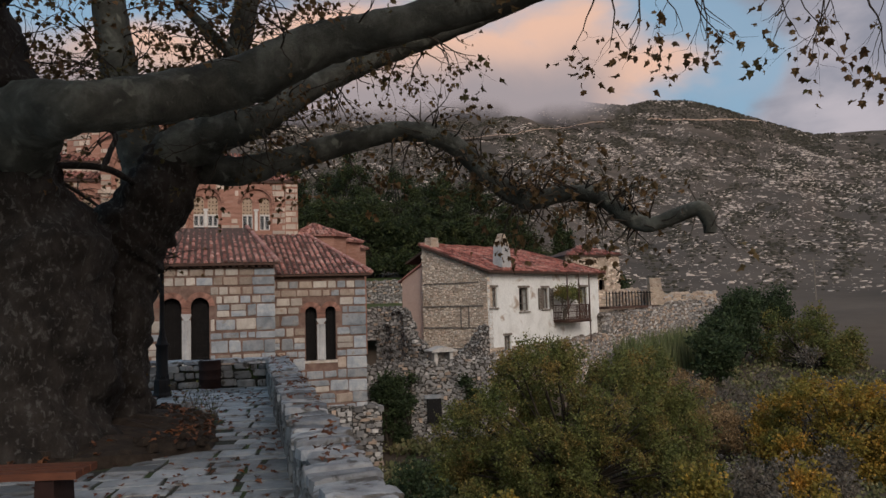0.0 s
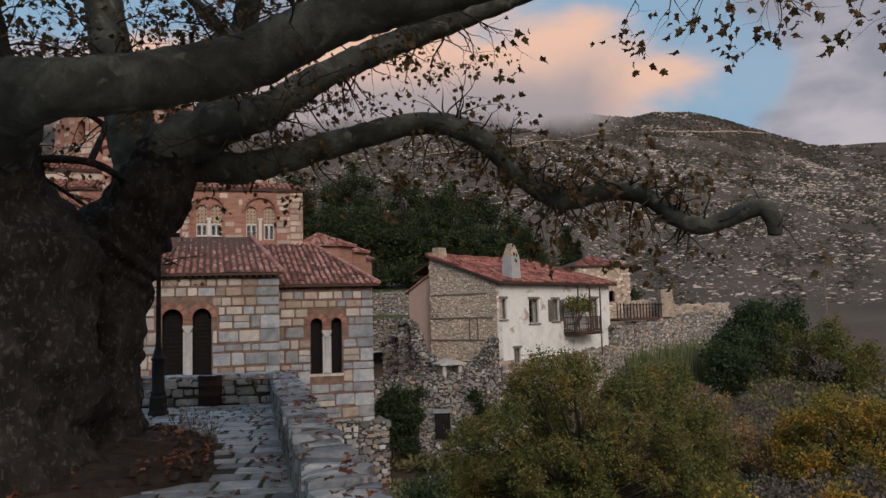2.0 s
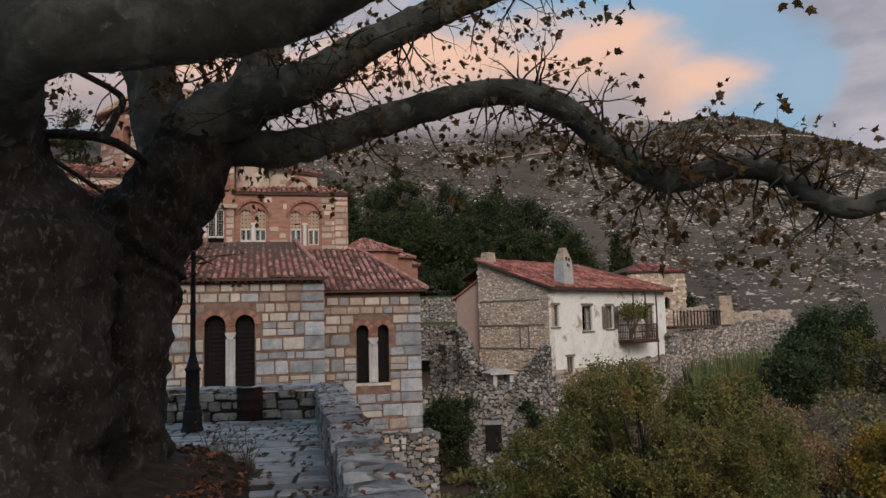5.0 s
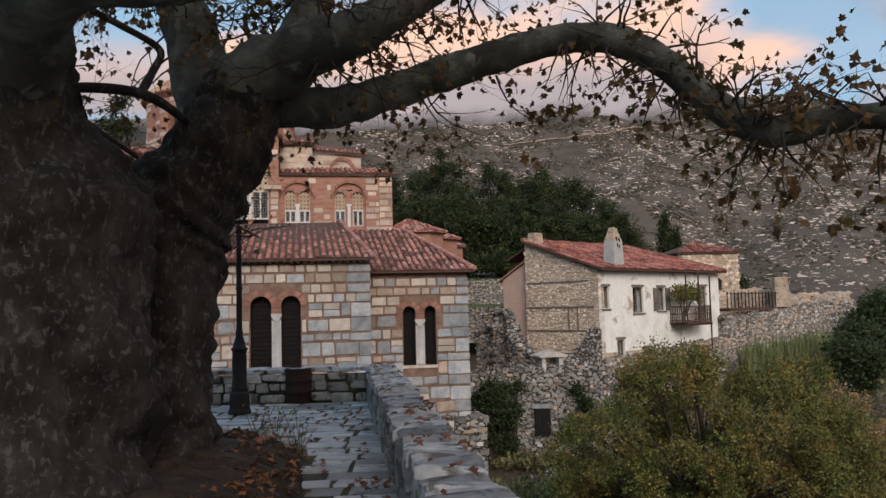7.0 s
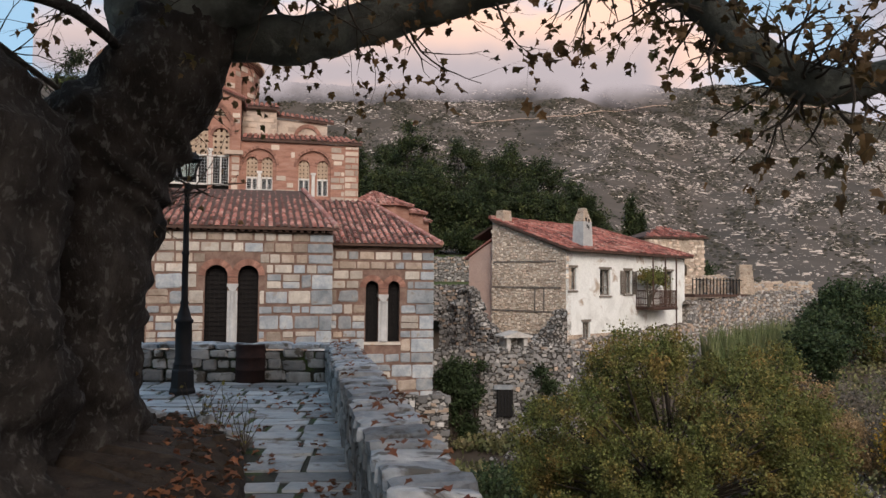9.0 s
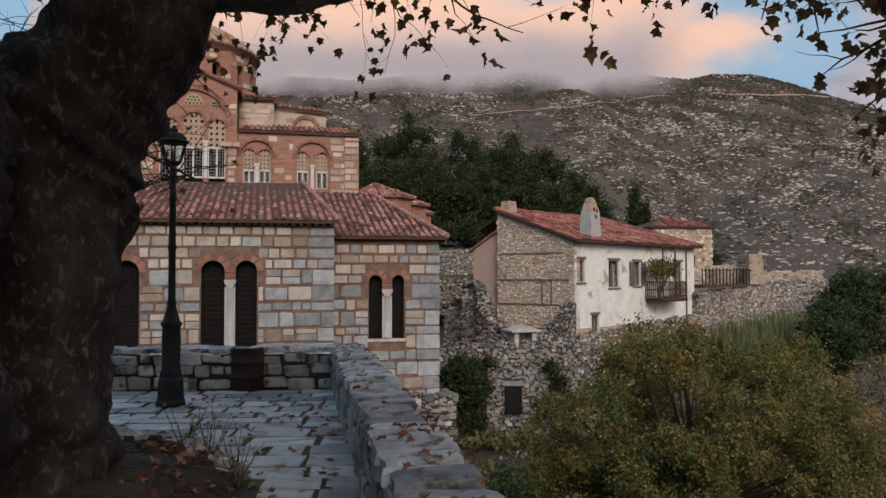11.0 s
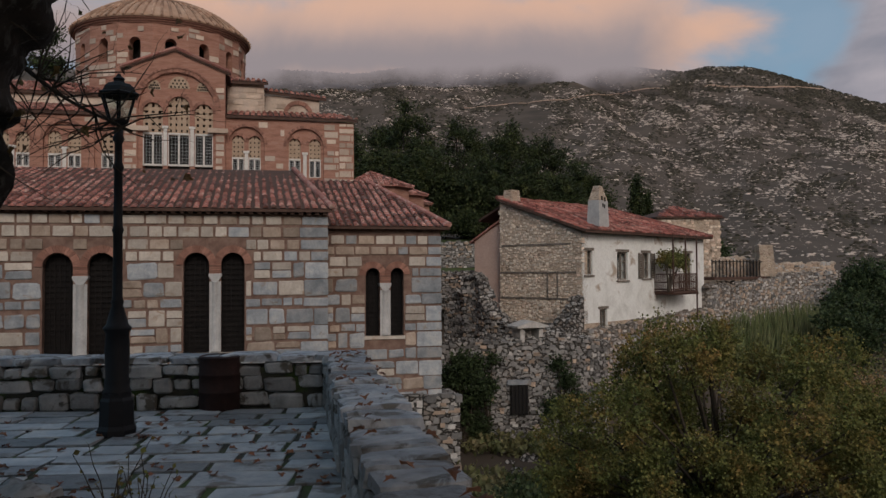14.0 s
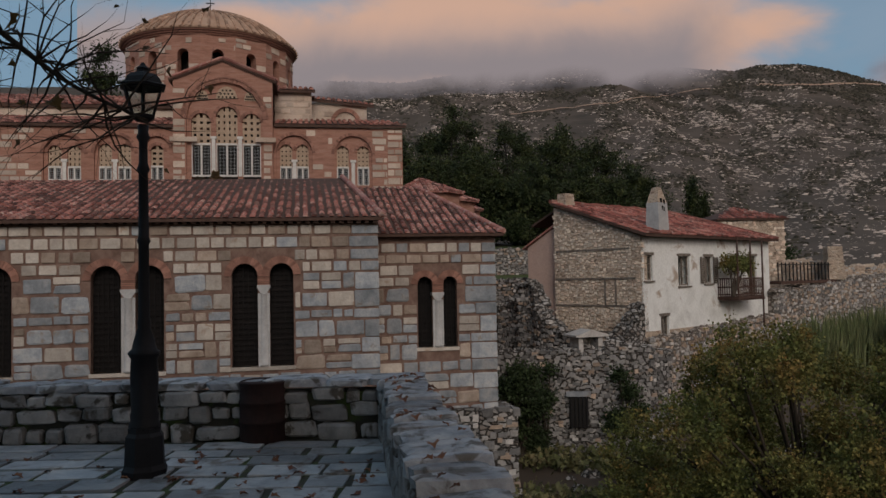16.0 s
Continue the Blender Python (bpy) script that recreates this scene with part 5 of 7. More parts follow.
def bushy_tree(name, base, blobs, leaves, leaf, material, bark, label, category, seed, group="", flat=1.0, slim=0.42):
    """Trunk and stems up into clumps (x, y, z, radius) of single leaves, gathered on twig sprays."""
    r = random.Random(seed)
    t = thing(name, pose(*base), label, category, group)
    g = Geo()
    b0 = Vector(base)
    for i in range(len(blobs)):
        c = Vector(blobs[i][:3]) - b0
        mid = Vector((c.x * 0.35 + r.uniform(-0.2, 0.2), c.y * 0.35 + r.uniform(-0.2, 0.2), c.z * 0.5))
        pts = spline([(0, 0, 0), tuple(mid * 0.4), tuple(mid), tuple(c)], 4)
        rad = 0.05 + 0.05 * blobs[i][3]
        g.tube(pts, [rad * (1 - 0.85 * k / (len(pts) - 1)) + 0.01 for k in range(len(pts))], 6)
    part("trunk", g, bark, t, smooth_faces=True)
    g = Geo()
    total = sum(b[3] ** 2 for b in blobs)
    for bx, by, bz, br in blobs:
        c = Vector((bx, by, bz)) - b0
        n_spray = max(4, int(leaves * br * br / total / 9))
        for _ in range(n_spray):
            d = rvec(r)
            d.z = d.z * 0.85 + 0.1
            rad = br * (0.55 + 0.5 * r.random() ** 0.6)
            off = d * rad * (0.85 + 0.35 * noise.noise(d * 2.3 + c))
            off.z *= flat
            tip = c + off
            grow = (d + rvec(r) * 0.6).normalized()
            for k in range(9):
                q = tip + grow * (k - 5) * leaf * 0.55 + rvec(r) * leaf * 0.8
                leaf_card(g, q, grow + rvec(r) * 0.9, rvec(r), leaf * r.uniform(0.6, 1.25), False, slim)
    part("crown", g, material, t, kind="stuff")
    return t


def dome_cloud(center, size, n, seed, rmin, rmax):
    """Clumps filling a dome that stands on the ground: center is the middle of its foot."""
    r = random.Random(seed)
    out = []
    for _ in range(n):
        a, q = r.uniform(0, 2 * math.pi), math.sqrt(r.random()) * 0.95
        top = size[2] * math.sqrt(max(0.02, 1 - q ** 2.4)) * (0.85 + 0.3 * noise.noise((math.cos(a) * 2, math.sin(a) * 2, seed)))
        z = top * (1 - 0.9 * r.random() ** 1.7)
        out.append((center[0] + q * size[0] * math.cos(a), center[1] + q * size[1] * math.sin(a), center[2] + max(0.3, z - rmax * 0.6), r.uniform(rmin, rmax)))
    return out


def blob_cloud(center, size, n, seed, rmin, rmax):
    r = random.Random(seed)
    out = []
    for _ in range(n):
        d = rvec(r) * (0.35 + 0.55 * r.random())
        out.append((center[0] + d.x * size[0], center[1] + d.y * size[1], center[2] + d.z * size[2], r.uniform(rmin, rmax)))
    return out


# the broad bush in the valley
bushy_tree("deciduous_tree", (4.6, 31.2, -6.3), dome_cloud((4.9, 31.2, -6.4), (5.6, 4.2, 7.9), 150, 41, 0.45, 0.95), 150000, 0.088, M_leaf_bush, M_twig,
           "broad yellowing green tree growing in the valley below", "tree", 42)
bushy_tree("dry_shrub", (11.6, 38.0, -6.3), dome_cloud((11.6, 38, -6.3), (2.6, 2.4, 4.6), 26, 43, 0.4, 0.8), 14000, 0.10, M_leaf_tan, M_twig,
           "tan dry shrub beside the broad tree", "shrub", 44)
bushy_tree("yellow_tree", (17.0, 35.0, -6.3), dome_cloud((17.2, 35, -6.3), (4.0, 2.8, 6.2), 50, 45, 0.5, 1.1), 40000, 0.12, M_leaf_yellow, M_twig,
           "autumn tree with orange-yellow leaves", "tree", 46)
bushy_tree("yellow_shrub", (7.2, 22.3, -6.3), blob_cloud((7.1, 22.3, -4.2), (0.7, 0.6, 1.2), 7, 47, 0.4, 0.6), 3500, 0.12, M_leaf_yellow, M_twig,
           "small bright yellow autumn shrub", "shrub", 48)
bushy_tree("yellow_shrub", (10.6, 23.5, -6.3), blob_cloud((10.5, 23.5, -4.6), (0.8, 0.6, 1.2), 6, 49, 0.4, 0.6), 3000, 0.12, M_leaf_yellow, M_twig,
           "small bright yellow autumn shrub", "shrub", 50)
bushy_tree("yellow_shrub", (1.3, 22.0, -6.3), blob_cloud((1.2, 22.0, -4.6), (0.6, 0.6, 1.0), 6, 51, 0.3, 0.5), 2500, 0.12, M_leaf_yellow, M_twig,
           "small bright yellow autumn shrub", "shrub", 52)
k = 0
for cx, cy, cz, sx, sz in ((13.0, 41, -3.6, 3.0, 1.8), (12.5, 29, -5.0, 2.6, 1.4), (19.5, 44, -2.6, 3.5, 2.2), (15, 38, -4.4, 3, 1.6), (9.8, 26.5, -5.4, 2.2, 1.2), (22, 36, -3.5, 3, 2.4)):
    k += 1
    bushy_tree("bare_shrub", (cx, cy, -6.3), dome_cloud((cx, cy, -6.2), (sx * 1.1, 2.0, cz + sz + 6.4), 14, 60 + k, 0.5, 0.95), 7500, 0.12, M_leaf_grey, M_twig, "grey half-bare valley shrub", "shrub", 70 + k, group="valley shrubs")
for cx, cy, cz, sx, sz in ((25.2, 66.5, 0.6, 1.9, 2.0), (28.3, 69, 0.2, 2.2, 1.8), (17.9, 53.0, -2.4, 1.1, 2.0), (20.3, 57.5, -1.6, 1.3, 1.8), (14.5, 68, 2.0, 2.4, 1.2), (22.6, 60.5, -0.8, 1.4, 2.0)):
    k += 1
    bushy_tree("evergreen_shrub", (cx, cy, near_ground(cx, cy) - 0.2), blob_cloud((cx, cy, cz), (sx, 1.8, sz), 12, 80 + k, 0.8, 1.2), 6500, 0.2, M_leaf_dark, M_twig, "dark evergreen shrub by the terrace wall", "shrub", 90 + k, group="evergreen shrubs")
bushy_tree("olive_tree", (27.2, 59, near_ground(27.2, 59) - 0.2), dome_cloud((27.2, 59, near_ground(27.2, 59) - 0.2), (4.0, 2.6, 2.6 - near_ground(27.2, 59)), 34, 137, 0.7, 1.2), 22000, 0.15, M_leaf_bush, M_twig, "olive-green rounded tree on the valley side", "tree", 138)
bushy_tree("wall_shrub", (-3.2, 40.8, -6.3), blob_cloud((-3.0, 40.8, -3.8), (1.0, 0.8, 1.9), 10, 131, 0.5, 0.8), 5000, 0.13, M_leaf_dark, M_twig, "dark creeper against the retaining wall", "shrub", 132)
bushy_tree("wall_ivy", (-2.2, 41.3, -6.3), [(-3.6, 41.45, -3.0, 0.5), (-3.2, 41.35, -2.4, 0.45), (-2.6, 41.3, -2.6, 0.5), (-2.2, 41.3, -3.4, 0.5), (-3.0, 41.2, -4.2, 0.6), (-1.9, 41.25, -2.3, 0.3), (-2.5, 41.2, -5.2, 0.7)], 6500, 0.11, M_leaf_dark, M_twig, "dark ivy climbing the stained retaining wall", "ivy", 139, flat=0.9)
bushy_tree("wall_ivy", (1.0, 41.6, -6.3), [(0.9, 41.5, -2.5, 0.4), (1.3, 41.6, -3.2, 0.5), (0.7, 41.4, -4.3, 0.6), (1.6, 41.8, -4.0, 0.5)], 4000, 0.11, M_leaf_dark, M_twig, "dark ivy climbing the stained retaining wall", "ivy", 140)
bushy_tree("wall_shrub", (-1.2, 27.0, -6.3), blob_cloud((-1.4, 27.0, -5.0), (1.4, 2.4, 0.9), 9, 133, 0.5, 0.8), 4000, 0.13, M_leaf_dark, M_twig, "low dark shrub in the gap below the wall", "shrub", 134)
bushy_tree("balcony_vine", (7.55, 50.2, 0.34), [(7.35 + 0.3 * k, 50.5 + 0.36 * k, 2.0 + 0.22 * math.sin(k * 2.1), 0.34) for k in range(6)], 2200, 0.13, M_leaf_bush, M_twig, "yellow-green vine hanging over the balcony", "vine", 136)

# pines behind the church
PINES = [(-17.0, 88, 17.2, 3.2), (-13.5, 92, 17.6, 3.6), (-9.8, 84, 18.0, 4.6), (-4.5, 86, 17.0, 4.8), (-0.5, 82, 15.6, 4.2), (3.4, 86, 14.6, 4.4), (6.6, 84, 11.5, 3.4), (-7.5, 78, 12.5, 3.6), (-2.5, 77, 11.0, 3.6), (1.5, 78, 10.5, 3.4), (4.6, 79, 9.5, 2.6), (-12.5, 80, 12.5, 3.6), (9.0, 90, 9.0, 2.6), (-21, 94, 15.5, 3.5), (-37.5, 69, 22.0, 3.4)]
for i, (x, y, top, w) in enumerate(PINES):
    r = random.Random(200 + i)
    base = near_ground(x, y) - 0.2
    blobs = []
    h = top - base
    for lay in range(7):
        f = lay / 6
        z = base + h * (0.25 + 0.68 * f)
        ww = w * (1.0 - 0.75 * f ** 1.6)
        for _ in range(9 if lay < 6 else 3):
            a = r.uniform(0, 6.3)
            q = ww * r.uniform(0.35, 0.95)
            blobs.append((x + q * math.cos(a), y + q * math.sin(a) * 0.8, z + r.uniform(-0.7, 0.7), r.uniform(0.8, 1.5) * (1.1 - 0.4 * f)))
    bushy_tree("pine_tree", (x, y, base), blobs, 17000, 0.34, M_leaf_pine, M_bark_dark, "tall dark green pine on the slope behind the church", "tree", 300 + i, "pines", 0.5, 0.2)
for x, y, top in ((13.6, 92, 11.2), (14.9, 93, 9.6)):
    base = near_ground(x, y) - 0.2
    blobs = [(x + random.Random(z).uniform(-0.15, 0.15), y, base + z, 0.85 - 0.55 * z / (top - base) + 0.1) for z in np.arange(0.8, top - base - 0.2, 0.5)]
    bushy_tree("cypress", (x, y, base), blobs, 9000, 0.24, M_leaf_pine, M_bark_dark, "slim dark cypress beyond the roofs", "tree", 400)

pole = thing("utility_pole", pose(53.4, 113, ground_z(53.4, 113)), "grey wooden utility pole on the far valley side", "pole")
g = Geo()
g.tube([(0, 0, -0.3), (0, 0, 6.2)], [0.14, 0.10], 8)
part("mast", g, M_wood, pole)
g = Geo()
g.box(-0.9, 0.9, -0.06, 0.06, 5.6, 5.75)
part("crossarm", g, M_wood, pole)

# reeds below the terrace wall
g = Geo()
r = random.Random(77)
for _ in range(1600):
    x = r.uniform(11.5, 18.5)
    y = 52.5 + (x - 11.5) * 0.75 + r.uniform(-1.5, 1.5)
    z0 = near_ground(x, y)
    h = r.uniform(1.6, 3.0)
    lean = Vector((r.uniform(-0.35, 0.35), r.uniform(-0.3, 0.3), 0))
    a = r.uniform(0, 6.3)
    w = Vector((math.cos(a), math.sin(a), 0)) * 0.05
    p = Vector((x, y, z0))
    g.add([p - w, p + w, p + w * 0.8 + lean * 0.4 + Vector((0, 0, h * 0.6)), p + lean + Vector((0, 0, h)), p - w * 0.8 + lean * 0.4 + Vector((0, 0, h * 0.6))], [(0, 1, 2, 3, 4)])
tagged(part("reeds", g, M_reed, None, "pale green reeds below the terrace wall", kind="stuff"), category="reeds")


# ---- the old plane tree ----
plane = thing("plane_tree", pose(0, 0, 0), "huge old plane tree with mottled bark and sparse brown leaves", "tree")


def limb(name, pts, label="", n=18, per=7, gnarl=0.06, material=M_bark, seed=0):
    """pts: (x, y, z, radius) along the limb."""
    line = spline(pts, per)
    g = Geo()
    g.tube([p[:3] for p in line], [p[3] for p in line], n)
    out = []
    ridges = 0.07 if n > 40 else 0.0
    for i, v in enumerate(g.v):
        c = Vector([float(a) for a in line[min(len(line) - 1, i // n)][:3]])
        rad = float(line[min(len(line) - 1, i // n)][3])
        d = Vector(v) - c
        k = 1 + gnarl * (1.6 * noise.noise(Vector(v) * (0.9 / max(rad, 0.15)) + Vector((seed, 0, 0))) + 0.9 * noise.noise(Vector(v) * 6.0))
        k += ridges * noise.noise((v[0] * 5, v[1] * 5, v[2] * 0.9)) + 0.5 * ridges * noise.noise(Vector(v) * 13)
        out.append(tuple(c + d * k))
    g.v = out
    return part(name, g, material, plane, label, True), line


TRUNK_A = [(-5.0, 9.2, -0.1, 1.25), (-5.0, 9.2, 0.35, 1.08), (-5.0, 9.25, 1.2, 0.97), (-5.02, 9.35, 2.1, 0.94), (-5.18, 9.3, 2.65, 0.84), (-5.3, 9.2, 3.1, 0.75), (-5.4, 9.1, 3.8, 0.76), (-5.6, 9.1, 4.8, 0.62), (-6.2, 9.3, 6.5, 0.5), (-7.0, 9.8, 8.5, 0.4)]
TRUNK_B = [(-4.85, 10.6, -0.1, 0.95), (-4.85, 10.7, 0.5, 0.79), (-4.85, 10.75, 1.3, 0.71), (-4.72, 10.8, 2.0, 0.69), (-4.57, 10.85, 2.5, 0.62), (-4.24, 10.9, 2.95, 0.52), (-3.93, 10.95, 3.4, 0.47), (-3.75, 11.05, 3.85, 0.40)]
LIMB_R = [(-5.1, 9.0, 3.55, 0.55), (-4.44, 8.4, 3.83, 0.389), (-3.76, 7.9, 3.76, 0.281), (-3.42, 8.05, 3.83, 0.274), (-2.93, 8.35, 3.98, 0.279), (-2.38, 8.6, 4.17, 0.276), (-1.93, 8.56, 4.29, 0.279), (-1.54, 8.54, 4.49, 0.264), (-1.09, 8.5, 4.62, 0.237), (-0.45, 8.38, 4.71, 0.207), (0.17, 8.25, 4.81, 0.192), (0.78, 8.12, 4.92, 0.178), (1.37, 8.0, 5.08, 0.159), (2.22, 7.8, 5.35, 0.116), (3.04, 7.6, 5.7, 0.066)]
LIMB_Q = [(-3.95, 11.1, 3.62, 0.26), (-3.65, 11.2, 3.71, 0.208), (-3.35, 11.16, 3.66, 0.206), (-2.93, 11.09, 3.63, 0.202), (-2.42, 10.99, 3.69, 0.182), (-1.75, 10.87, 3.84, 0.171), (-1.1, 10.75, 3.98, 0.152), (-0.62, 10.66, 4.04, 0.143), (-0.15, 10.57, 3.98, 0.141), (0.27, 10.49, 3.73, 0.132), (0.6, 10.42, 3.38, 0.13), (0.93, 10.35, 3.11, 0.137), (1.2, 10.3, 2.99, 0.136), (1.5, 10.14, 3.03, 0.112), (1.81, 9.96, 3.02, 0.111), (2.06, 9.81, 2.9, 0.102), (2.27, 9.68, 2.68, 0.101), (2.51, 9.52, 2.55, 0.1), (2.77, 9.35, 2.61, 0.092), (3.03, 9.18, 2.69, 0.092), (3.12, 9.11, 2.55, 0.084), (3.12, 9.1, 2.39, 0.07)]
LIMB_P = [(-3.9, 11.0, 3.7, 0.40), (-3.59, 10.9, 3.95, 0.356), (-3.06, 10.74, 4.12, 0.282), (-2.63, 10.6, 4.19, 0.236), (-2.32, 10.6, 4.34, 0.203), (-1.92, 11.0, 4.74, 0.185), (-1.47, 11.3, 5.07, 0.181), (-0.97, 11.4, 5.32, 0.174), (-0.29, 11.36, 5.56, 0.174), (0.39, 11.32, 5.8, 0.157), (1.24, 11.28, 6.1, 0.132), (2.58, 11.2, 6.63, 0.091)]
LIMB_S = [(-4.2, 11.3, 3.4, 0.40), (-4.7, 11.8, 4.6, 0.32), (-5.0, 12.0, 5.4, 0.29), (-5.25, 12.2, 6.5, 0.26), (-5.5, 12.4, 8.0, 0.2)]
LIMB_T = [(-3.5, 11.1, 4.0, 0.26), (-3.3, 11.5, 4.75, 0.2), (-3.1, 11.8, 5.6, 0.19), (-2.95, 11.9, 6.5, 0.17), (-2.7, 12.0, 8.0, 0.12)]
LIMB_U = [(-2.9, 11.5, 5.3, 0.09), (-3.5, 11.6, 5.9, 0.08), (-4.1, 11.8, 6.6, 0.07), (-4.6, 12, 7.4, 0.05)]
LIMB_K = [(-5.0, 9.3, 3.4, 0.06), (-4.58, 9.4, 3.46, 0.055), (-4.24, 9.69, 3.47, 0.055), (-4.15, 10.1, 3.42, 0.05), (-4.2, 10.6, 3.38, 0.045)]
LIMB_K2 = [(-4.24, 9.69, 3.47, 0.05), (-4.26, 9.95, 3.75, 0.045), (-4.28, 10.1, 4.0, 0.042), (-4.6, 9.9, 4.2, 0.04), (-5.0, 9.7, 4.4, 0.035)]
GROWN = {}
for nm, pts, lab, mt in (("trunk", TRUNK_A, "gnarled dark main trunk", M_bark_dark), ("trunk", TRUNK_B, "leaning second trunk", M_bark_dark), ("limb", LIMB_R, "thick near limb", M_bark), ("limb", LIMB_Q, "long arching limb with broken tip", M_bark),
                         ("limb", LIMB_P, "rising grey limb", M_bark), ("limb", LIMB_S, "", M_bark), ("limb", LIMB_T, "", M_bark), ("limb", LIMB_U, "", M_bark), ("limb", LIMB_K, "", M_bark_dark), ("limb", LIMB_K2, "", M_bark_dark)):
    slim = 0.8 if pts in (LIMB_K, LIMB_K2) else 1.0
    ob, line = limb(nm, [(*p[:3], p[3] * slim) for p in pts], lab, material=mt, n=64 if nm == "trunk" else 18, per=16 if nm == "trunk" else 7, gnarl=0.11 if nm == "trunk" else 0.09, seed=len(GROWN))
    GROWN[len(GROWN)] = line

TW, LV = Geo(), Geo()
rt = random.Random(17)


def spray(start, d, length, rad, depth, leafy, droop=0.25, size=0.11):
    """A twig that forks and carries leaves near its tips."""
    p, d = Vector(start), Vector(d).normalized()
    pts, rads = [p.copy()], [rad]
    steps = max(3, int(length / 0.12))
    for i in range(steps):
        d = (d + rvec(rt) * 0.33 + Vector((0, 0, -droop * 0.12))).normalized()
        p = p + d * length / steps
        pts.append(p.copy())
        rads.append(rad * (1 - 0.75 * (i + 1) / steps))
        if depth > 0 and rt.random() < 0.55 and i > 0:
            spray(p, d + rvec(rt) * 0.9, length * rt.uniform(0.4, 0.65), rads[-1] * 0.7, depth - 1, leafy, droop, size)
        if (depth == 0 or i > steps * 0.6) and rt.random() < leafy:
            ld = (d + rvec(rt) * 0.9 + Vector((0, 0, -0.5))).normalized()
            leaf_card(LV, p + ld * 0.04, ld, rvec(rt), size * rt.uniform(0.6, 1.25), True)
    TW.tube(pts, rads, 5, False)


def dress(line, a, b, count, length, leafy, up=0.3, rad=0.014, depth=2, droop=0.25, size=0.11):
    """Sprays along the stretch a..b (0 to 1) of a limb."""
    for _ in range(count):
        f = rt.uniform(a, b) * (len(line) - 1)
        q = [float(a) for a in line[int(f)]]
        d = rvec(rt)
        d.z = d.z * 0.8 + up
        spray(Vector(q[:3]) + d.normalized() * q[3] * 0.8, d, length * rt.uniform(0.6, 1.2), rad, depth, leafy, droop, size)


dress(GROWN[3], 0.34, 0.60, 85, 0.55, 0.85, 0.1, size=0.075)
dress(GROWN[3], 0.50, 0.82, 85, 0.5, 0.95, 0.05, size=0.085)
dress(GROWN[3], 0.88, 0.99, 6, 0.5, 0.1, 0.3, 0.008)
dress(GROWN[3], 0.2, 0.45, 14, 0.5, 0.6, -0.2, size=0.09)
dress(GROWN[4], 0.2, 0.8, 60, 0.85, 0.8, -0.1, size=0.075)
dress(GROWN[2], 0.35, 0.95, 26, 0.8, 0.65, 0.35, size=0.085)
dress(GROWN[5], 0.15, 1, 60, 1.1, 0.75, 0.1, size=0.09)
dress(GROWN[6], 0.1, 1, 60, 1.1, 0.75, 0.1, size=0.09)
dress(GROWN[7], 0.1, 1, 30, 0.9, 0.75, 0.1, size=0.09)
dress(GROWN[0], 0.72, 1, 40, 1.3, 0.65, 0.2, size=0.09)
dress(GROWN[1], 0.35, 0.8, 46, 0.4, 0.10, -0.1, 0.006, size=0.07)
# the low, nearly bare branch beside the lamp
_, low_branch = limb("limb", [(-5.5, 10.4, 3.7, 0.05), (-6.1, 11.6, 3.9, 0.04), (-6.0, 12.7, 3.65, 0.03), (-5.5, 13.2, 3.2, 0.02), (-5.0, 13.3, 2.8, 0.014), (-4.5, 13.3, 2.55, 0.008)], "thin drooping branch", 8, 5, 0.05, M_twig)
dress(low_branch, 0.25, 1.0, 75, 0.65, 0.06, 0.1, 0.008, 2, 0.1, 0.07)
dress(low_branch, 0.45, 0.8, 10, 0.4, 0.12, -0.2, 0.008, 1, 0.3, 0.06)
# twigs hanging into view from the limbs
for s, d, l, sz in (((2.1, 7.9, 4.9), (0.2, 0, -1), 0.8, 0.09), ((2.5, 7.8, 4.9), (0.4, 0.1, -0.8), 0.9, 0.09), ((1.8, 7.9, 4.9), (0.1, 0.1, -1), 0.7, 0.09), ((3.9, 7.6, 5.0), (0.1, 0, -1), 1.0, 0.09),
                    ((4.2, 7.6, 5.0), (0.5, 0, -0.8), 1.1, 0.09), ((3.5, 7.7, 4.9), (-0.3, 0, -0.9), 0.8, 0.09), ((4.4, 7.8, 4.7), (0.3, 0, -0.9), 0.9, 0.09),
                    ((2.3, 7.9, 5.1), (0.0, 0.1, -1), 1.0, 0.085), ((2.7, 7.9, 5.0), (0.3, 0.0, -0.9), 1.0, 0.085), ((3.7, 7.7, 5.2), (-0.2, 0.0, -0.9), 1.1, 0.085), ((4.1, 7.7, 5.1), (0.2, 0.1, -0.9), 1.1, 0.085), ((1.7, 8.0, 5.0), (-0.2, 0.0, -0.9), 0.8, 0.085), ((-1.95, 11.1, 3.75), (0.05, 0.1, -1), 0.85, 0.10), ((-1.2, 10.2, 3.6), (0.3, 0, -1), 0.5, 0.09), ((-0.6, 9.7, 3.7), (0.2, 0, -1), 0.5, 0.09),
                    ((0.9, 9.3, 2.8), (0.1, 0, -1), 0.5, 0.11), ((1.2, 9.2, 2.8), (-0.1, 0, -1), 0.45, 0.11), ((1.8, 9.1, 2.7), (0.1, 0, -1), 0.4, 0.11)):
    spray(s, d, l, 0.012, 2, 0.75, 0.5, sz)
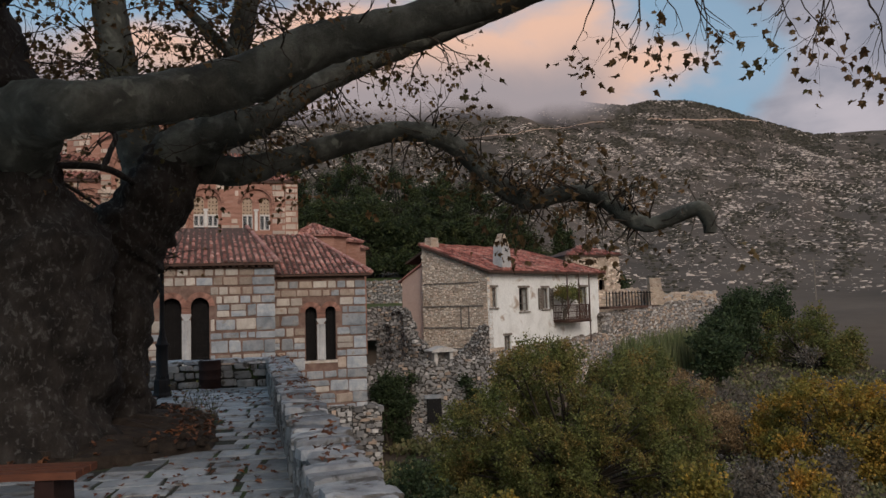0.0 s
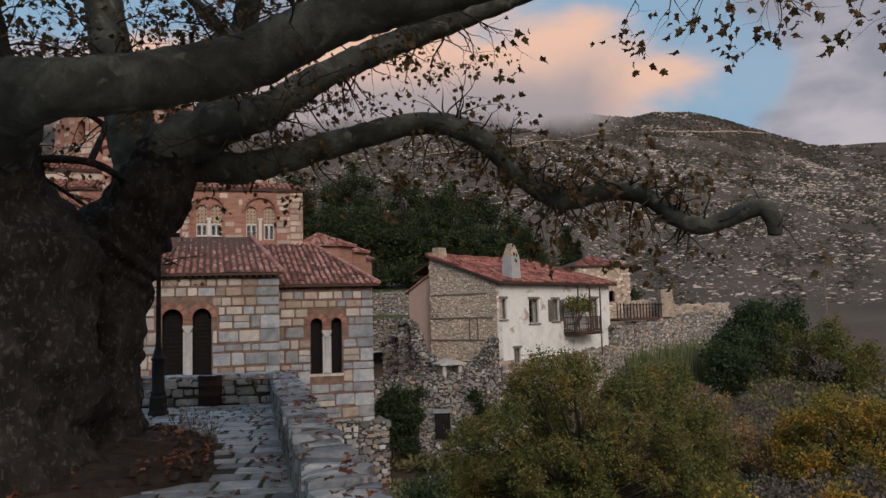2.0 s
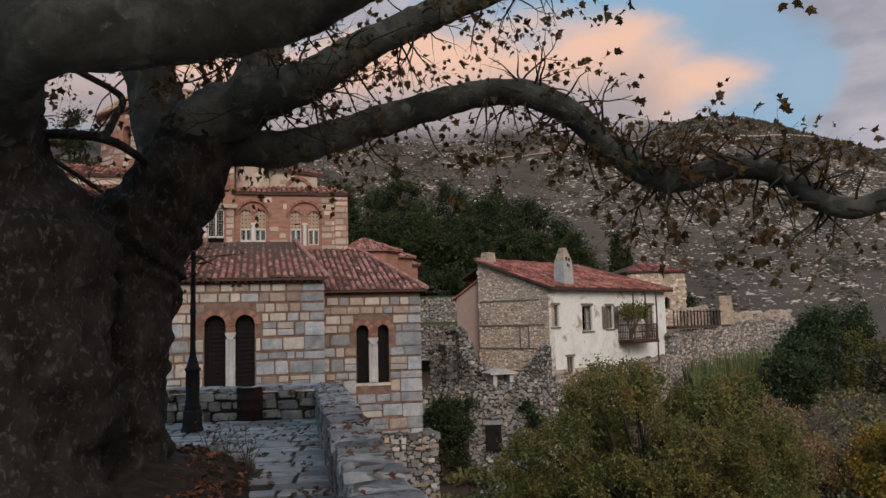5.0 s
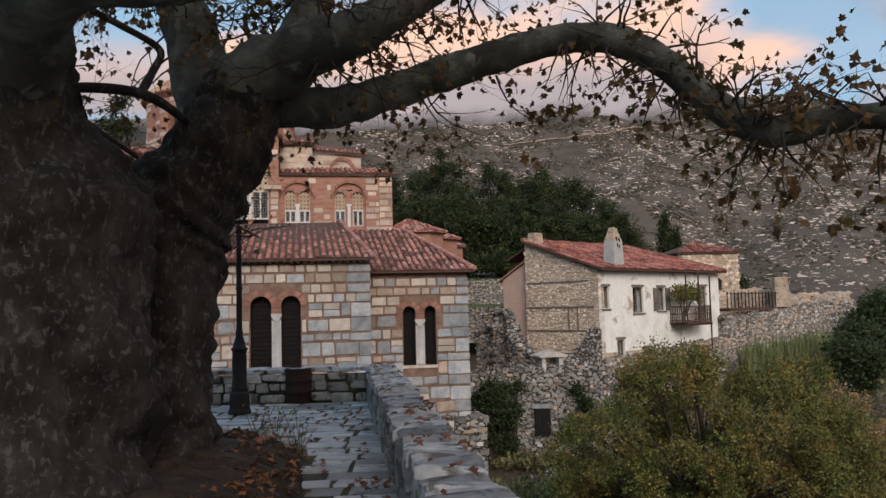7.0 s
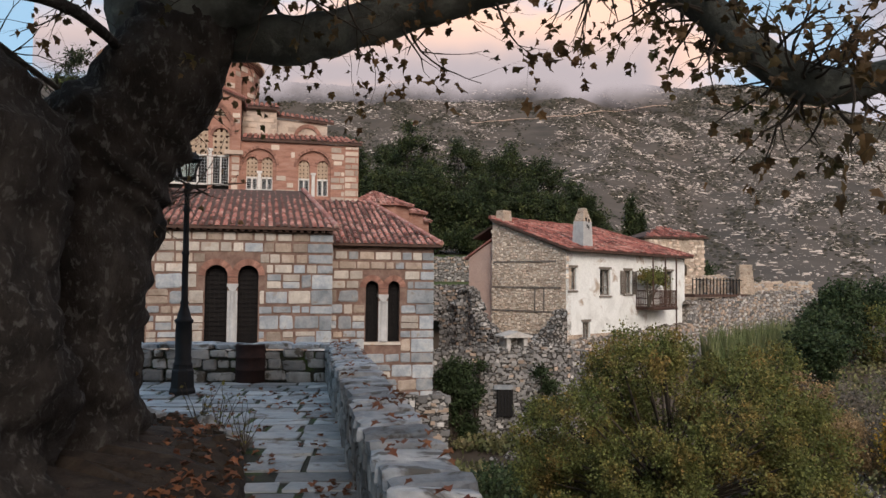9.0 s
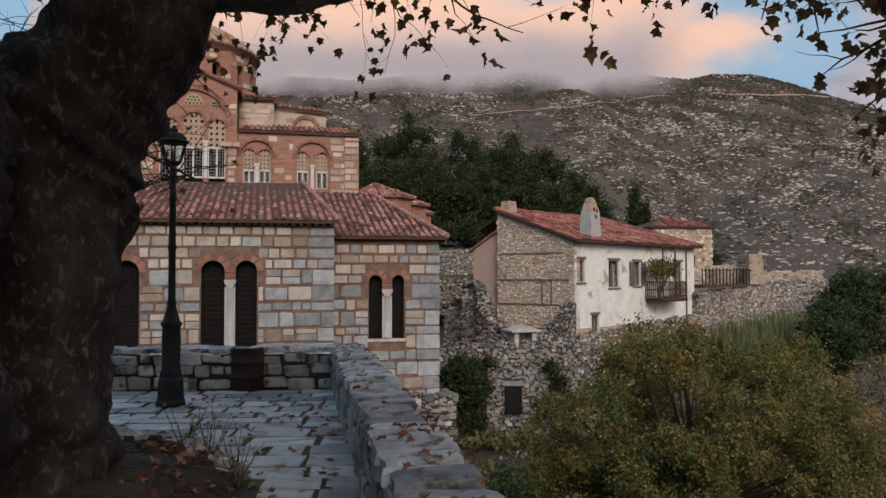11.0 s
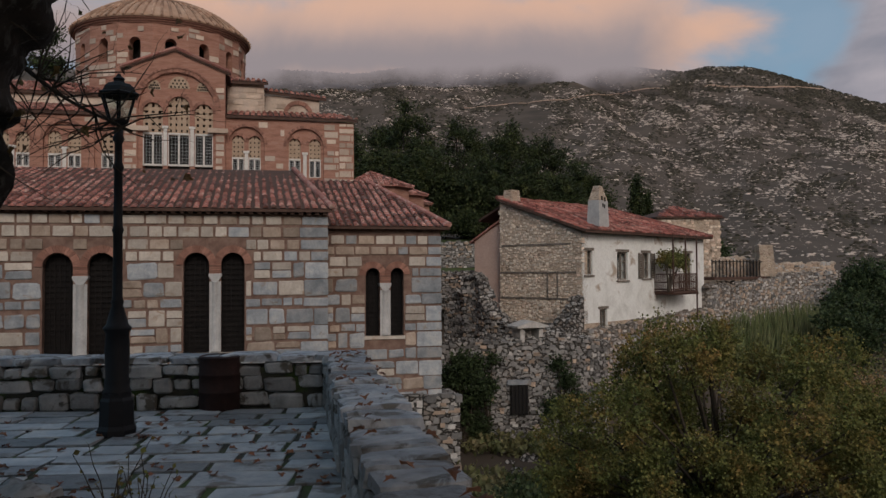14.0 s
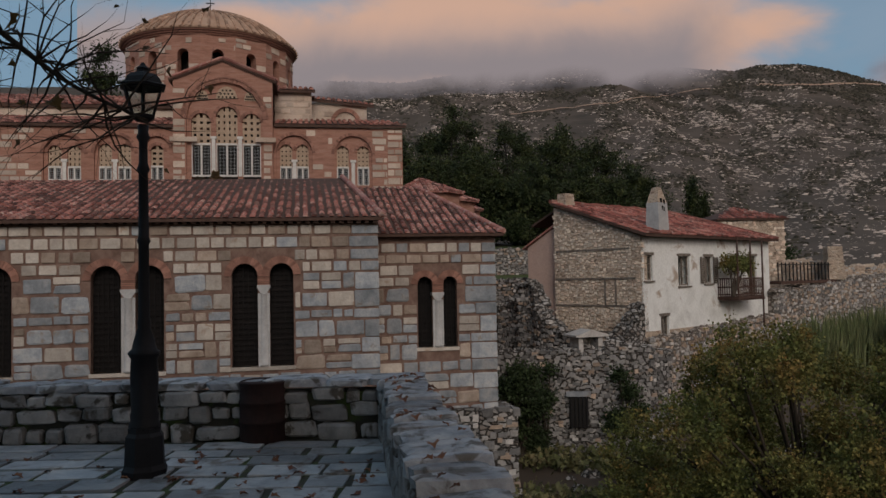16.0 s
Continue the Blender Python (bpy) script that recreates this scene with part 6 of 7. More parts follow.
# unseen upper crown over the terrace, added to shade paving and trunk
CR_T, CR_L = Geo(), Geo()
rcn = random.Random(1234)
for _ in range(46):
    c0 = Vector((rcn.uniform(-11.5, 4.5), rcn.uniform(-5, 8.0), rcn.uniform(7.2, 11.0)))
    root = Vector((-5.6, 9.1, 5.2))
    pts = spline([tuple(root), tuple(root.lerp(c0, 0.4) + Vector((0, 0, 0.8))), tuple(c0)], 5)
    CR_T.tube(pts, [0.16 * (1 - k / len(pts)) + 0.02 for k in range(len(pts))], 6, False)
    for _ in range(450):
        q = c0 + rvec(rcn) * rcn.uniform(0.2, 1.7)
        leaf_card(CR_L, q, rvec(rcn), rvec(rcn), rcn.uniform(0.16, 0.3))
part("high_branches", CR_T, M_bark_dark, plane, kind="stuff")
part("high_leaves", CR_L, M_leaf_dry, plane, "unseen brown crown overhead, added to shade trunk and terrace", kind="stuff")
part("fine_branchwork", TW, M_twig, plane, kind="stuff")
part("leaves", LV, M_leaf_dry, plane, "dry brown and olive leaves", kind="stuff")


# ---- things on the terrace ----
LAMP = (-5.46, 15.05)
lamp = thing("street_lamp", pose(LAMP[0], LAMP[1], 0), "black cast-iron street lamp with glazed lantern, unlit", "lamp")
g = Geo()
g.lathe([(0.185, 0.0), (0.185, 0.06), (0.165, 0.10), (0.155, 0.33), (0.135, 0.36), (0.135, 0.40)], 8)
part("plinth", g, M_iron, lamp)
g = Geo()
g.lathe([(0.125, 0.38), (0.128, 0.42), (0.11, 0.45), (0.115, 0.50), (0.105, 0.53), (0.112, 0.80), (0.105, 0.96), (0.125, 0.99), (0.13, 1.01), (0.10, 1.04), (0.085, 1.10), (0.05, 1.22), (0.058, 1.25), (0.045, 1.30),
         (0.042, 1.9), (0.055, 1.93), (0.042, 1.97), (0.038, 2.5), (0.052, 2.53), (0.036, 2.58), (0.034, 2.76), (0.055, 2.80), (0.04, 2.84), (0.045, 2.90)], 16)
part("post", g, M_iron, lamp, "fluted iron post with mouldings", True)
lantern = part("lantern", Geo(), M_iron, lamp, "glazed black lantern")
g = Geo()
for j in range(6):
    a, b = math.pi / 3 * j, math.pi / 3 * (j + 1)
    lo = [(0.09 * math.cos(x), 0.09 * math.sin(x), 2.974) for x in (a, b)]
    hi = [(0.165 * math.cos(x), 0.165 * math.sin(x), 3.217) for x in (a, b)]
    g.tube([lo[0], hi[0]], [0.012, 0.012], 5)
    g.tube([hi[0], hi[1]], [0.014, 0.014], 5)
    g.tube([lo[0], lo[1]], [0.014, 0.014], 5)
g.lathe([(0.05, 2.93), (0.10, 2.959), (0.10, 2.978)], 6)
part("frame", g, M_iron, lantern)
for j in range(6):
    a, b = math.pi / 3 * j, math.pi / 3 * (j + 1)
    g = Geo()
    q = [(0.088 * math.cos(a), 0.088 * math.sin(a), 2.981), (0.088 * math.cos(b), 0.088 * math.sin(b), 2.981), (0.16 * math.cos(b), 0.16 * math.sin(b), 3.213), (0.16 * math.cos(a), 0.16 * math.sin(a), 3.213)]
    g.add(q + [(x * 0.965, y * 0.965, z) for x, y, z in q], [(0, 1, 2, 3), (7, 6, 5, 4)])
    part("pane", g, M_glass, lantern)
g = Geo()
g.lathe([(0.20, 3.213), (0.205, 3.231), (0.17, 3.246), (0.15, 3.29), (0.11, 3.327), (0.06, 3.342), (0.05, 3.364), (0.06, 3.379), (0.03, 3.401), (0.012, 3.43)], 6)
part("cap", g, M_iron, lantern, "stepped iron cap with finial")

barrel = thing("barrel", pose(-4.95, 16.42, 0), "dark rust-red metal drum standing against the parapet", "barrel")
g = Geo()
g.lathe([(0.215, 0.0), (0.225, 0.02), (0.225, 0.19), (0.235, 0.20), (0.235, 0.215), (0.225, 0.225), (0.225, 0.38), (0.235, 0.39), (0.235, 0.405), (0.225, 0.415), (0.225, 0.57), (0.232, 0.585), (0.21, 0.60), (0.20, 0.585)], 24)
part("body", g, M_rust, barrel, smooth_faces=True)

bench = thing("bench", pose(-3.75, 6.2, 0, 0, 0, 3), "dark red-brown wooden slat bench on stone feet", "bench")
for i in range(3):
    g = Geo()
    g.box(-0.9, 0.9, -0.21 + i * 0.145, -0.21 + i * 0.145 + 0.125, 0.40, 0.455)
    part("slat", g, M_wood_red, bench)
for x in (-0.65, 0.65):
    g = Geo()
    g.prism([(x - 0.09, 0), (x + 0.09, 0), (x + 0.07, 0.40), (x - 0.07, 0.40)], -0.18, 0.18)
    part("foot", g, M_rust, bench)

# earth round the tree, with roots and edging
g = Geo()
c = sum(BED, Vector((0, 0))) / len(BED)
rings = []
rb = random.Random(31)
edge = [Vector((float(p[0]), float(p[1]))) for p in spline([tuple(p) for p in BED] + [tuple(BED[0])], 6)[:-1]]
for f, z in ((1.0, -0.02), (0.97, 0.10), (0.88, 0.15), (0.7, 0.2), (0.4, 0.3), (0.05, 0.3)):
    rings.append([(c.x + (p.x - c.x) * f + rb.uniform(-0.03, 0.03), c.y + (p.y - c.y) * f + rb.uniform(-0.03, 0.03), z + (rb.uniform(-0.05, 0.06) if z > 0 else 0)) for p in edge])
for r in rings:
    g.v += r
m = len(edge)
for i in range(len(rings) - 1):
    for j in range(m):
        g.f.append((i * m + j, i * m + (j + 1) % m, (i + 1) * m + (j + 1) % m, (i + 1) * m + j))
tagged(part("tree_bed", g, M_earth, None, "bare dark earth bed round the plane tree"), category="earth", kind="structure")
for i in range(16):
    s = rb.uniform(0.08, 0.2)
    k = rb.randrange(6, len(edge) // 2)
    p = edge[k]
    g = Geo()
    lump(g, 0, 0, 0, s * 1.3, s, s * 0.8, rb)
    o = part("rock", g, M_parapet)
    o.location = (c.x + (p.x - c.x) * 0.95, c.y + (p.y - c.y) * 0.95, 0.08)
    tagged(o, "rough stone in the edge of the earth bed", "rock", "rocks of the bed")
g = Geo()
for _ in range(260):
    f = rb.uniform(0.45, 1.0)
    p = edge[rb.randrange(len(edge))]
    sz = rb.uniform(0.02, 0.075)
    pebble(g, c.x + (p.x - c.x) * f, c.y + (p.y - c.y) * f, 0.17 - 0.06 * (f > 0.9), sz * 1.4, sz, sz, rb)
tagged(part("earth_clods", g, M_earth, None, "loose clods and debris on the earth bed", kind="stuff"), category="earth")
# weeds with thin stems by the bed
for wx, wy, seed in ((-3.9, 12.15, 1), (-4.2, 12.4, 2), (-3.4, 11.4, 3)):
    rw = random.Random(seed)
    st, lf = Geo(), Geo()
    for _ in range(9):
        d = Vector((rw.uniform(-0.5, 0.6), rw.uniform(-0.5, 0.5), 1)).normalized()
        h = rw.uniform(0.2, 0.55)
        pts = [Vector((0, 0, 0)) + d * h * k / 4 + rvec(rw) * 0.012 for k in range(5)]
        st.tube(pts, [0.006, 0.005, 0.004, 0.003, 0.002], 4, False)
        for q in pts[1:]:
            leaf_card(lf, q, rvec(rw) + d * 0.5, rvec(rw), rw.uniform(0.02, 0.045))
    w = thing("weed", pose(wx, wy, 0.05), "thin straggling weed at the edge of the bed", "weed", "weeds")
    part("stems", st, M_twig, w, kind="stuff")
    part("foliage", lf, M_leaf_bush, w, kind="stuff")

# fallen leaves on paving, parapet and bed
g = Geo()
rl = random.Random(55)
for _ in range(1300):
    if rl.random() < 0.92:
        s, t = rl.uniform(0.3, 12.5), 6.5 * rl.random() ** 1.3
        p = PAR_A - par_dir * s + cross_dir * t
        z = 0.028
        if inside(p, BED):
            z = 0.2
    else:
        s = rl.uniform(0.3, 12)
        p = PAR_A - par_dir * s + par_out * rl.uniform(0.02, 0.42)
        z = 0.665
    if noise.noise((p.x * 1.1, p.y * 1.1, 3)) < -0.12 and z < 0.1:
        continue
    a = rl.uniform(0, 6.3)
    leaf_card(g, Vector((p.x, p.y, z)), Vector((math.cos(a), math.sin(a), rl.uniform(0, 0.25))), Vector((rl.uniform(-0.3, 0.3), rl.uniform(-0.3, 0.3), 1)), rl.uniform(0.045, 0.09), True)
for _ in range(420):
    q, f = rl.choice(edge), rl.uniform(0.5, 0.97)
    a = rl.uniform(0, 6.3)
    leaf_card(g, Vector((c.x + (q.x - c.x) * f, c.y + (q.y - c.y) * f, 0.19 - 0.05 * (f > 0.85) + rl.uniform(0, 0.04))), Vector((math.cos(a), math.sin(a), rl.uniform(-0.2, 0.4))), Vector((rl.uniform(-0.5, 0.5), rl.uniform(-0.5, 0.5), 1)), rl.uniform(0.05, 0.10), True)
M_fallen = mat_leaf("fallen_leaf", [(0.10, 0.035, 0.02), (0.17, 0.07, 0.03), (0.15, 0.05, 0.035)], 0.5, 0.1)
tagged(part("fallen_leaves", g, M_fallen, None, "dry red-brown leaves scattered over the paving", kind="stuff"), category="leaves")

# undergrowth and loose stones on the valley floor
g, st = Geo(), Geo()
ru = random.Random(66)
for _ in range(8000):
    x, y = (ru.uniform(-2.8, 32), ru.uniform(17, 62)) if ru.random() < 0.6 else (ru.uniform(-3.0, 4), ru.uniform(19, 41.3))
    if x < -3.0 or noise.noise((x * 0.2, y * 0.2, 7)) < -0.25:
        continue
    if y > 44 + max(0, x - 2.45) * 1.1 - 1.5 and x < 22:
        continue
    z = near_ground(x, y)
    h = ru.uniform(0.2, 0.75)
    for _ in range(7):
        q = Vector((x, y, z)) + Vector((ru.uniform(-0.4, 0.4), ru.uniform(-0.4, 0.4), ru.uniform(0, h)))
        leaf_card(g, q, rvec(ru) + Vector((0, 0, 0.6)), rvec(ru), ru.uniform(0.12, 0.3))
for _ in range(420):
    x, y = ru.uniform(-1.5, 14), ru.uniform(18, 44)
    s = ru.uniform(0.1, 0.35)
    lump(st, x, y, near_ground(x, y) + 0.05, s * 1.3, s, s * 0.7, ru)
M_under = mat_leaf("undergrowth_leaf", [(0.06, 0.08, 0.03), (0.15, 0.15, 0.065), (0.27, 0.22, 0.12)], 0.5, 0.15)
tagged(part("undergrowth", g, M_under, None, "dense dark undergrowth over the valley floor", kind="stuff"), category="undergrowth")
tagged(part("loose_stones", st, M_ruin, None, "grey loose stones on the valley floor", kind="stuff"), category="stones")


# ---- masonry pieces ----
def stone_mesh(name, material, chamfer, jitter, seed):
    """A unit block with chamfered, uneven edges."""
    r = random.Random(seed)
    vs, idx = [], {}
    for sx in (-1, 1):
        for sy in (-1, 1):
            for sz in (-1, 1):
                c = Vector((sx, sy, sz)) * 0.5 + Vector((r.uniform(-1, 1), r.uniform(-1, 1) * 0.4, r.uniform(-1, 1))) * jitter
                for ax in range(3):
                    p = c.copy()
                    for o in range(3):
                        if o != ax:
                            p[o] -= (sx, sy, sz)[o] * chamfer * r.uniform(0.7, 1.3)
                    idx[(sx, sy, sz, ax)] = len(vs)
                    vs.append(tuple(p))
    fs = []
    for ax in range(3):
        o1, o2 = [o for o in range(3) if o != ax]
        for s in (-1, 1):
            q = []
            for a, b in ((-1, -1), (1, -1), (1, 1), (-1, 1)):
                k = [0, 0, 0]
                k[ax], k[o1], k[o2] = s, a, b
                q.append(idx[(*k, ax)])
            fs.append(tuple(q if (s > 0) == (ax != 1) else q[::-1]))
    for ax in range(3):
        o1, o2 = [o for o in range(3) if o != ax]
        for a in (-1, 1):
            for b in (-1, 1):
                k0, k1 = [0, 0, 0], [0, 0, 0]
                k0[ax], k1[ax] = -1, 1
                k0[o1] = k1[o1] = a
                k0[o2] = k1[o2] = b
                fs.append((idx[(*k0, o1)], idx[(*k1, o1)], idx[(*k1, o2)], idx[(*k0, o2)]))
    for sx in (-1, 1):
        for sy in (-1, 1):
            for sz in (-1, 1):
                fs.append(tuple(idx[(sx, sy, sz, ax)] for ax in range(3)))
    me = bpy.data.meshes.new(name)
    me.from_pydata(vs, [], fs)
    bm = bmesh.new()
    bm.from_mesh(me)
    bmesh.ops.recalc_face_normals(bm, faces=bm.faces)
    bm.to_mesh(me)
    bm.free()
    me.materials.append(material)
    return me


def variants(name, material, chamfer, jitter, n=5):
    return [stone_mesh(name, material, chamfer, jitter, 500 + i) for i in range(n)]


ASH_TAN, ASH_CREAM, ASH_GREY = (variants("stone", m, 0.05, 0.022) for m in (M_st_tan, M_st_cream, M_st_grey))
RUB_TAN, RUB_GREY = (variants("stone", m, 0.10, 0.075) for m in (M_st_tan, M_st_grey))
PAR_ST, COP_ST, SLAB = variants("stone", M_parapet, 0.13, 0.08, 7), variants("coping_slab", M_coping, 0.11, 0.09, 9), variants("slab", M_slab, 0.025, 0.03, 9)
rs = random.Random(909)


def piece(name, me, parent, x, y, z, sx, sy, sz, turn=0.0, tilt=0.012):
    o = new(name, me)
    o.parent = parent
    o.matrix_basis = Matrix.LocRotScale((x, y, z), Euler((rs.uniform(-0.8, 0.8) * tilt, rs.uniform(-1, 1) * tilt, turn)), (sx, sy, sz))
    return o


def free_spans(u0, u1, z, h, holes, ring):
    spans = [(u0, u1)]
    for uc, w, zb, zt in holes:
        zc = zt - w / 2
        zz = max(z - h / 2, zb) if z < zc else z - h / 2
        if z + h / 2 < zb - 0.1 or z - h / 2 > zt + ring:
            continue
        half = w / 2 + 0.02
        if z + h / 2 > zc - 0.25:
            rr = w / 2 + ring
            dzz = max(0.0, z - h * 0.35 - zc)
            half = max(half if zz < zc else 0, math.sqrt(max(0.0, rr * rr - dzz * dzz)))
        nxt = []
        for a, b in spans:
            if uc + half <= a or uc - half >= b:
                nxt.append((a, b))
            else:
                nxt += [s for s in ((a, uc - half), (uc + half, b)) if s[1] - s[0] > 0.46]
        spans = nxt
    return spans


def ashlar(parent, u0, u1, z0, z1, y, holes, split, quoin_right):
    """Courses of stone proud of the mortar: squared above, rougher and greyer below, big grey quoins at the free corner."""
    z = z0
    k = 0
    while z < z1 - 0.12:
        upper = z > split
        h = rs.uniform(0.26, 0.33) if upper else rs.choice((0.28, 0.38, 0.46, 0.54))
        h = min(h, z1 - z)
        gap = rs.uniform(0.075, 0.11) if upper else rs.uniform(0.04, 0.08)
        zc = z + h / 2
        k += 1
        pale_course = upper and k % 3 != 0
        for a, b in free_spans(u0, u1, zc, h, holes, 0.28):
            x = b
            first = True
            while x - a > 0.1:
                corner = first and abs(b - u1) < 1e-6 and quoin_right
                w = rs.uniform(0.45, 0.95) if corner else (rs.uniform(0.38, 0.72) if upper else rs.uniform(0.30, 0.76) * (0.75 + h))
                if x - a - w < 0.22:
                    w = x - a
                q = rs.random()
                if corner:
                    me = rs.choice(ASH_GREY)
                elif upper:
                    me = rs.choice(ASH_CREAM if q < (0.62 if pale_course else 0.2) else (ASH_TAN if q < 0.93 else ASH_GREY))
                else:
                    f = (split - z) / (split - z0 + 1e-3)
                    me = rs.choice((ASH_GREY if q < 0.34 else RUB_GREY) if q < 0.64 + 0.12 * f else (ASH_CREAM if q < 0.86 else (RUB_TAN if q < 0.92 else ASH_TAN)))
                hh = h * (1.0 if upper or corner else rs.uniform(0.78, 1.0))
                j = 0.02 if corner else rs.uniform(0.05, 0.10)
                if not upper and not corner and h > 0.38 and rs.random() < 0.32:
                    cut = rs.uniform(0.4, 0.6)
                    for zz, hz in ((z + h * cut / 2, h * cut - 0.03), (z + h * (1 + cut) / 2, h * (1 - cut) - 0.03)):
                        piece("stone", rs.choice(rs.choice((RUB_GREY, RUB_TAN, ASH_CREAM, ASH_GREY))), parent, x - w / 2, y + 0.04 - rs.uniform(0, 0.022), zz, max(0.08, w - j), 0.14, hz)
                    x -= w
                    first = False
                    continue
                piece("stone", me, parent, x - w / 2, y + 0.04 - rs.uniform(0, 0.022), zc + (0 if upper else rs.uniform(-0.02, 0.02)), max(0.08, w - j), 0.14, hh)
                x -= w
                first = False
        z += h + gap


ashlar(wing, -13.6, 0.012, -1.7, 3.38, 0.0, L_HOLES, 1.35, True)
ashlar(east, -0.15, 4.30, -4.3, 2.98, R_Y, R_HOLES, 0.75, True)
# banded stones of the church behind, too far to pick apart
g = Geo()
rc = random.Random(808)


def far_stones(u0, u1, z0, z1, y, holes, share, m=None):
    z = z0
    while z < z1 - 0.1:
        h = rc.uniform(0.2, 0.32)
        for a, b in free_spans(u0, u1, z + h / 2, h, holes, 0.2):
            x = a
            while x < b - 0.1:
                w = min(rc.uniform(0.35, 0.85), b - x)
                if rc.random() < (share if z > 7.7 else min(1, share + 0.4)):
                    g.box(x, x + w - 0.05, y - rc.uniform(0.02, 0.045), y + 0.02, z, min(z + h, z1), m)
                x += w
        z += h + rc.uniform(0.07, 0.14)


far_stones(-3.85, 2.0, 5.9, 9.4, CH_Y - SKIN, BAYS_R, 0.22)
far_stones(2.0, 2.79, 5.9, 9.4, CH_Y - SKIN, [], 0.85)
far_stones(-20, -8.8, 5.9, 9.3, CH_Y - SKIN, BAYS_L, 0.25)
far_stones(-8.75, -8.15, 6.6, 11.4, PY - SKIN, [], 0.5)
far_stones(-4.35, -3.9, 6.6, 11.4, PY - SKIN, [], 0.65)
far_stones(-3.88, -1.92, 9.6, 11.7, CH_Y + 2.3, [], 0.8)
far_stones(-1.93, 1.18, 10.4, 11.2, CH_Y + 3.4, [], 0.7)
for i in range(NS):
    am = 2 * math.pi * (i + 0.5) / NS
    half = DR * math.tan(math.pi / NS)
    mm = Matrix.Translation((*DC, 0)) @ Matrix.Rotation(am + math.pi / 2, 4, "Z")
    far_stones(-half, half, 12.0, 15.3, -DR, [(0, 0.62, 13.25, 14.6)], 0.42, mm)
part("stone_banding", g, M_ch_stone, church, "pale and tan stones set in the brickwork", kind="stuff")

# parapets
PH = 0.52


def parapet(name, start, run, out, length, label, courses=3):
    ang = math.atan2(run.y, run.x)
    base = thing(name, Matrix.Translation((start.x, start.y, 0)) @ Matrix.Rotation(ang, 4, "Z"), label, "parapet", kind="structure")
    side = 1 if (Matrix.Rotation(-ang, 2) @ out).y > 0 else -1
    g = Geo()
    lo, hi = sorted((0.05 * side, 0.42 * side))
    g.box(-0.02 if side < 0 else 0.0, length, lo, hi, -0.1, PH - 0.06)
    part("core", g, M_mortar, base)
    return base, side


long_par, sd = parapet("parapet_1", PAR_A, -par_dir, par_out, 19.5, "weathered grey rubble parapet along the terrace edge")
x = 0.0
while x < 16.5:
    w = rs.uniform(0.12, 0.31)
    dpt = rs.uniform(0.40, 0.48)
    piece("coping_slab", rs.choice(COP_ST), long_par, x + w / 2, sd * (0.205 + rs.uniform(-0.02, 0.02)), PH + 0.04 + rs.uniform(-0.025, 0.03), w - rs.uniform(0.008, 0.03), dpt, rs.uniform(0.08, 0.12), rs.uniform(-0.09, 0.09), 0.09)
    x += w
z = 0.0
for h in (0.20, 0.17, 0.15):
    x = 0.0
    while x < 12.5:
        w = rs.uniform(0.14, 0.36)
        piece("stone", rs.choice(PAR_ST), long_par, x + w / 2, sd * (0.06 + rs.uniform(-0.015, 0.015)), z + h / 2 + rs.uniform(-0.015, 0.015), w - rs.uniform(0.01, 0.035), 0.14, h * rs.uniform(0.8, 1.05))
        x += w
    z += h
cross_par, sd = parapet("parapet_2", PAR_A, cross_dir, cross_out, 11.2, "weathered grey rubble parapet across the terrace end")
x = -0.45
while x < 9.5:
    w = rs.uniform(0.28, 0.62)
    piece("coping_slab", rs.choice(COP_ST), cross_par, x + w / 2, sd * 0.22, PH + 0.035 + rs.uniform(-0.012, 0.015), w - 0.012, rs.uniform(0.44, 0.52), rs.uniform(0.07, 0.1), rs.uniform(-0.03, 0.03))
    x += w
z = 0.0
for h in (0.21, 0.16, 0.14):
    x = 0.0
    while x < 9.3:
        w = rs.uniform(0.16, 0.42)
        piece("stone", rs.choice(PAR_ST), cross_par, x + w / 2, sd * (0.05 + rs.uniform(-0.02, 0.02)), z + h / 2 + rs.uniform(-0.02, 0.02), w - rs.uniform(0.02, 0.05), 0.15, h * rs.uniform(0.62, 1.0))
        x += w
    z += h

# paving
cang = math.atan2(-cross_dir.y, -cross_dir.x)
s = 0.06
while s < 13.5:
    h = rs.uniform(0.27, 0.44)
    t = -0.1 - rs.random() * 0.2
    while t < 7.0:
        w = rs.uniform(0.36, 0.80)
        p = PAR_A - par_dir * (s + h / 2) + cross_dir * (t + w / 2 + 0.02)
        if not inside(p, BED) and t < 4.6 + s * 0.25:
            piece("slab", rs.choice(SLAB), terrace, p.x, p.y, -0.02 + rs.uniform(-0.006, 0.008), w - rs.uniform(0.035, 0.075), h - rs.uniform(0.035, 0.065), 0.08, cang + rs.uniform(-0.03, 0.03))
        t += w
    s += h
# the older paving behind, where the walk begins
g = Geo()
while s < 23:
    h = rs.uniform(0.27, 0.44)
    t = -0.1
    while t < 8.2:
        w = rs.uniform(0.42, 0.95)
        p = PAR_A - par_dir * (s + h / 2) + cross_dir * (t + w / 2)
        g.box(-w / 2 + 0.02, w / 2 - 0.02, -h / 2 + 0.02, h / 2 - 0.02, -0.06, 0.02, Matrix.Translation((p.x, p.y, 0)) @ Matrix.Rotation(cang, 4, "Z"))
        t += w
    s += h
part("rear_paving", g, M_slab, terrace, kind="stuff")

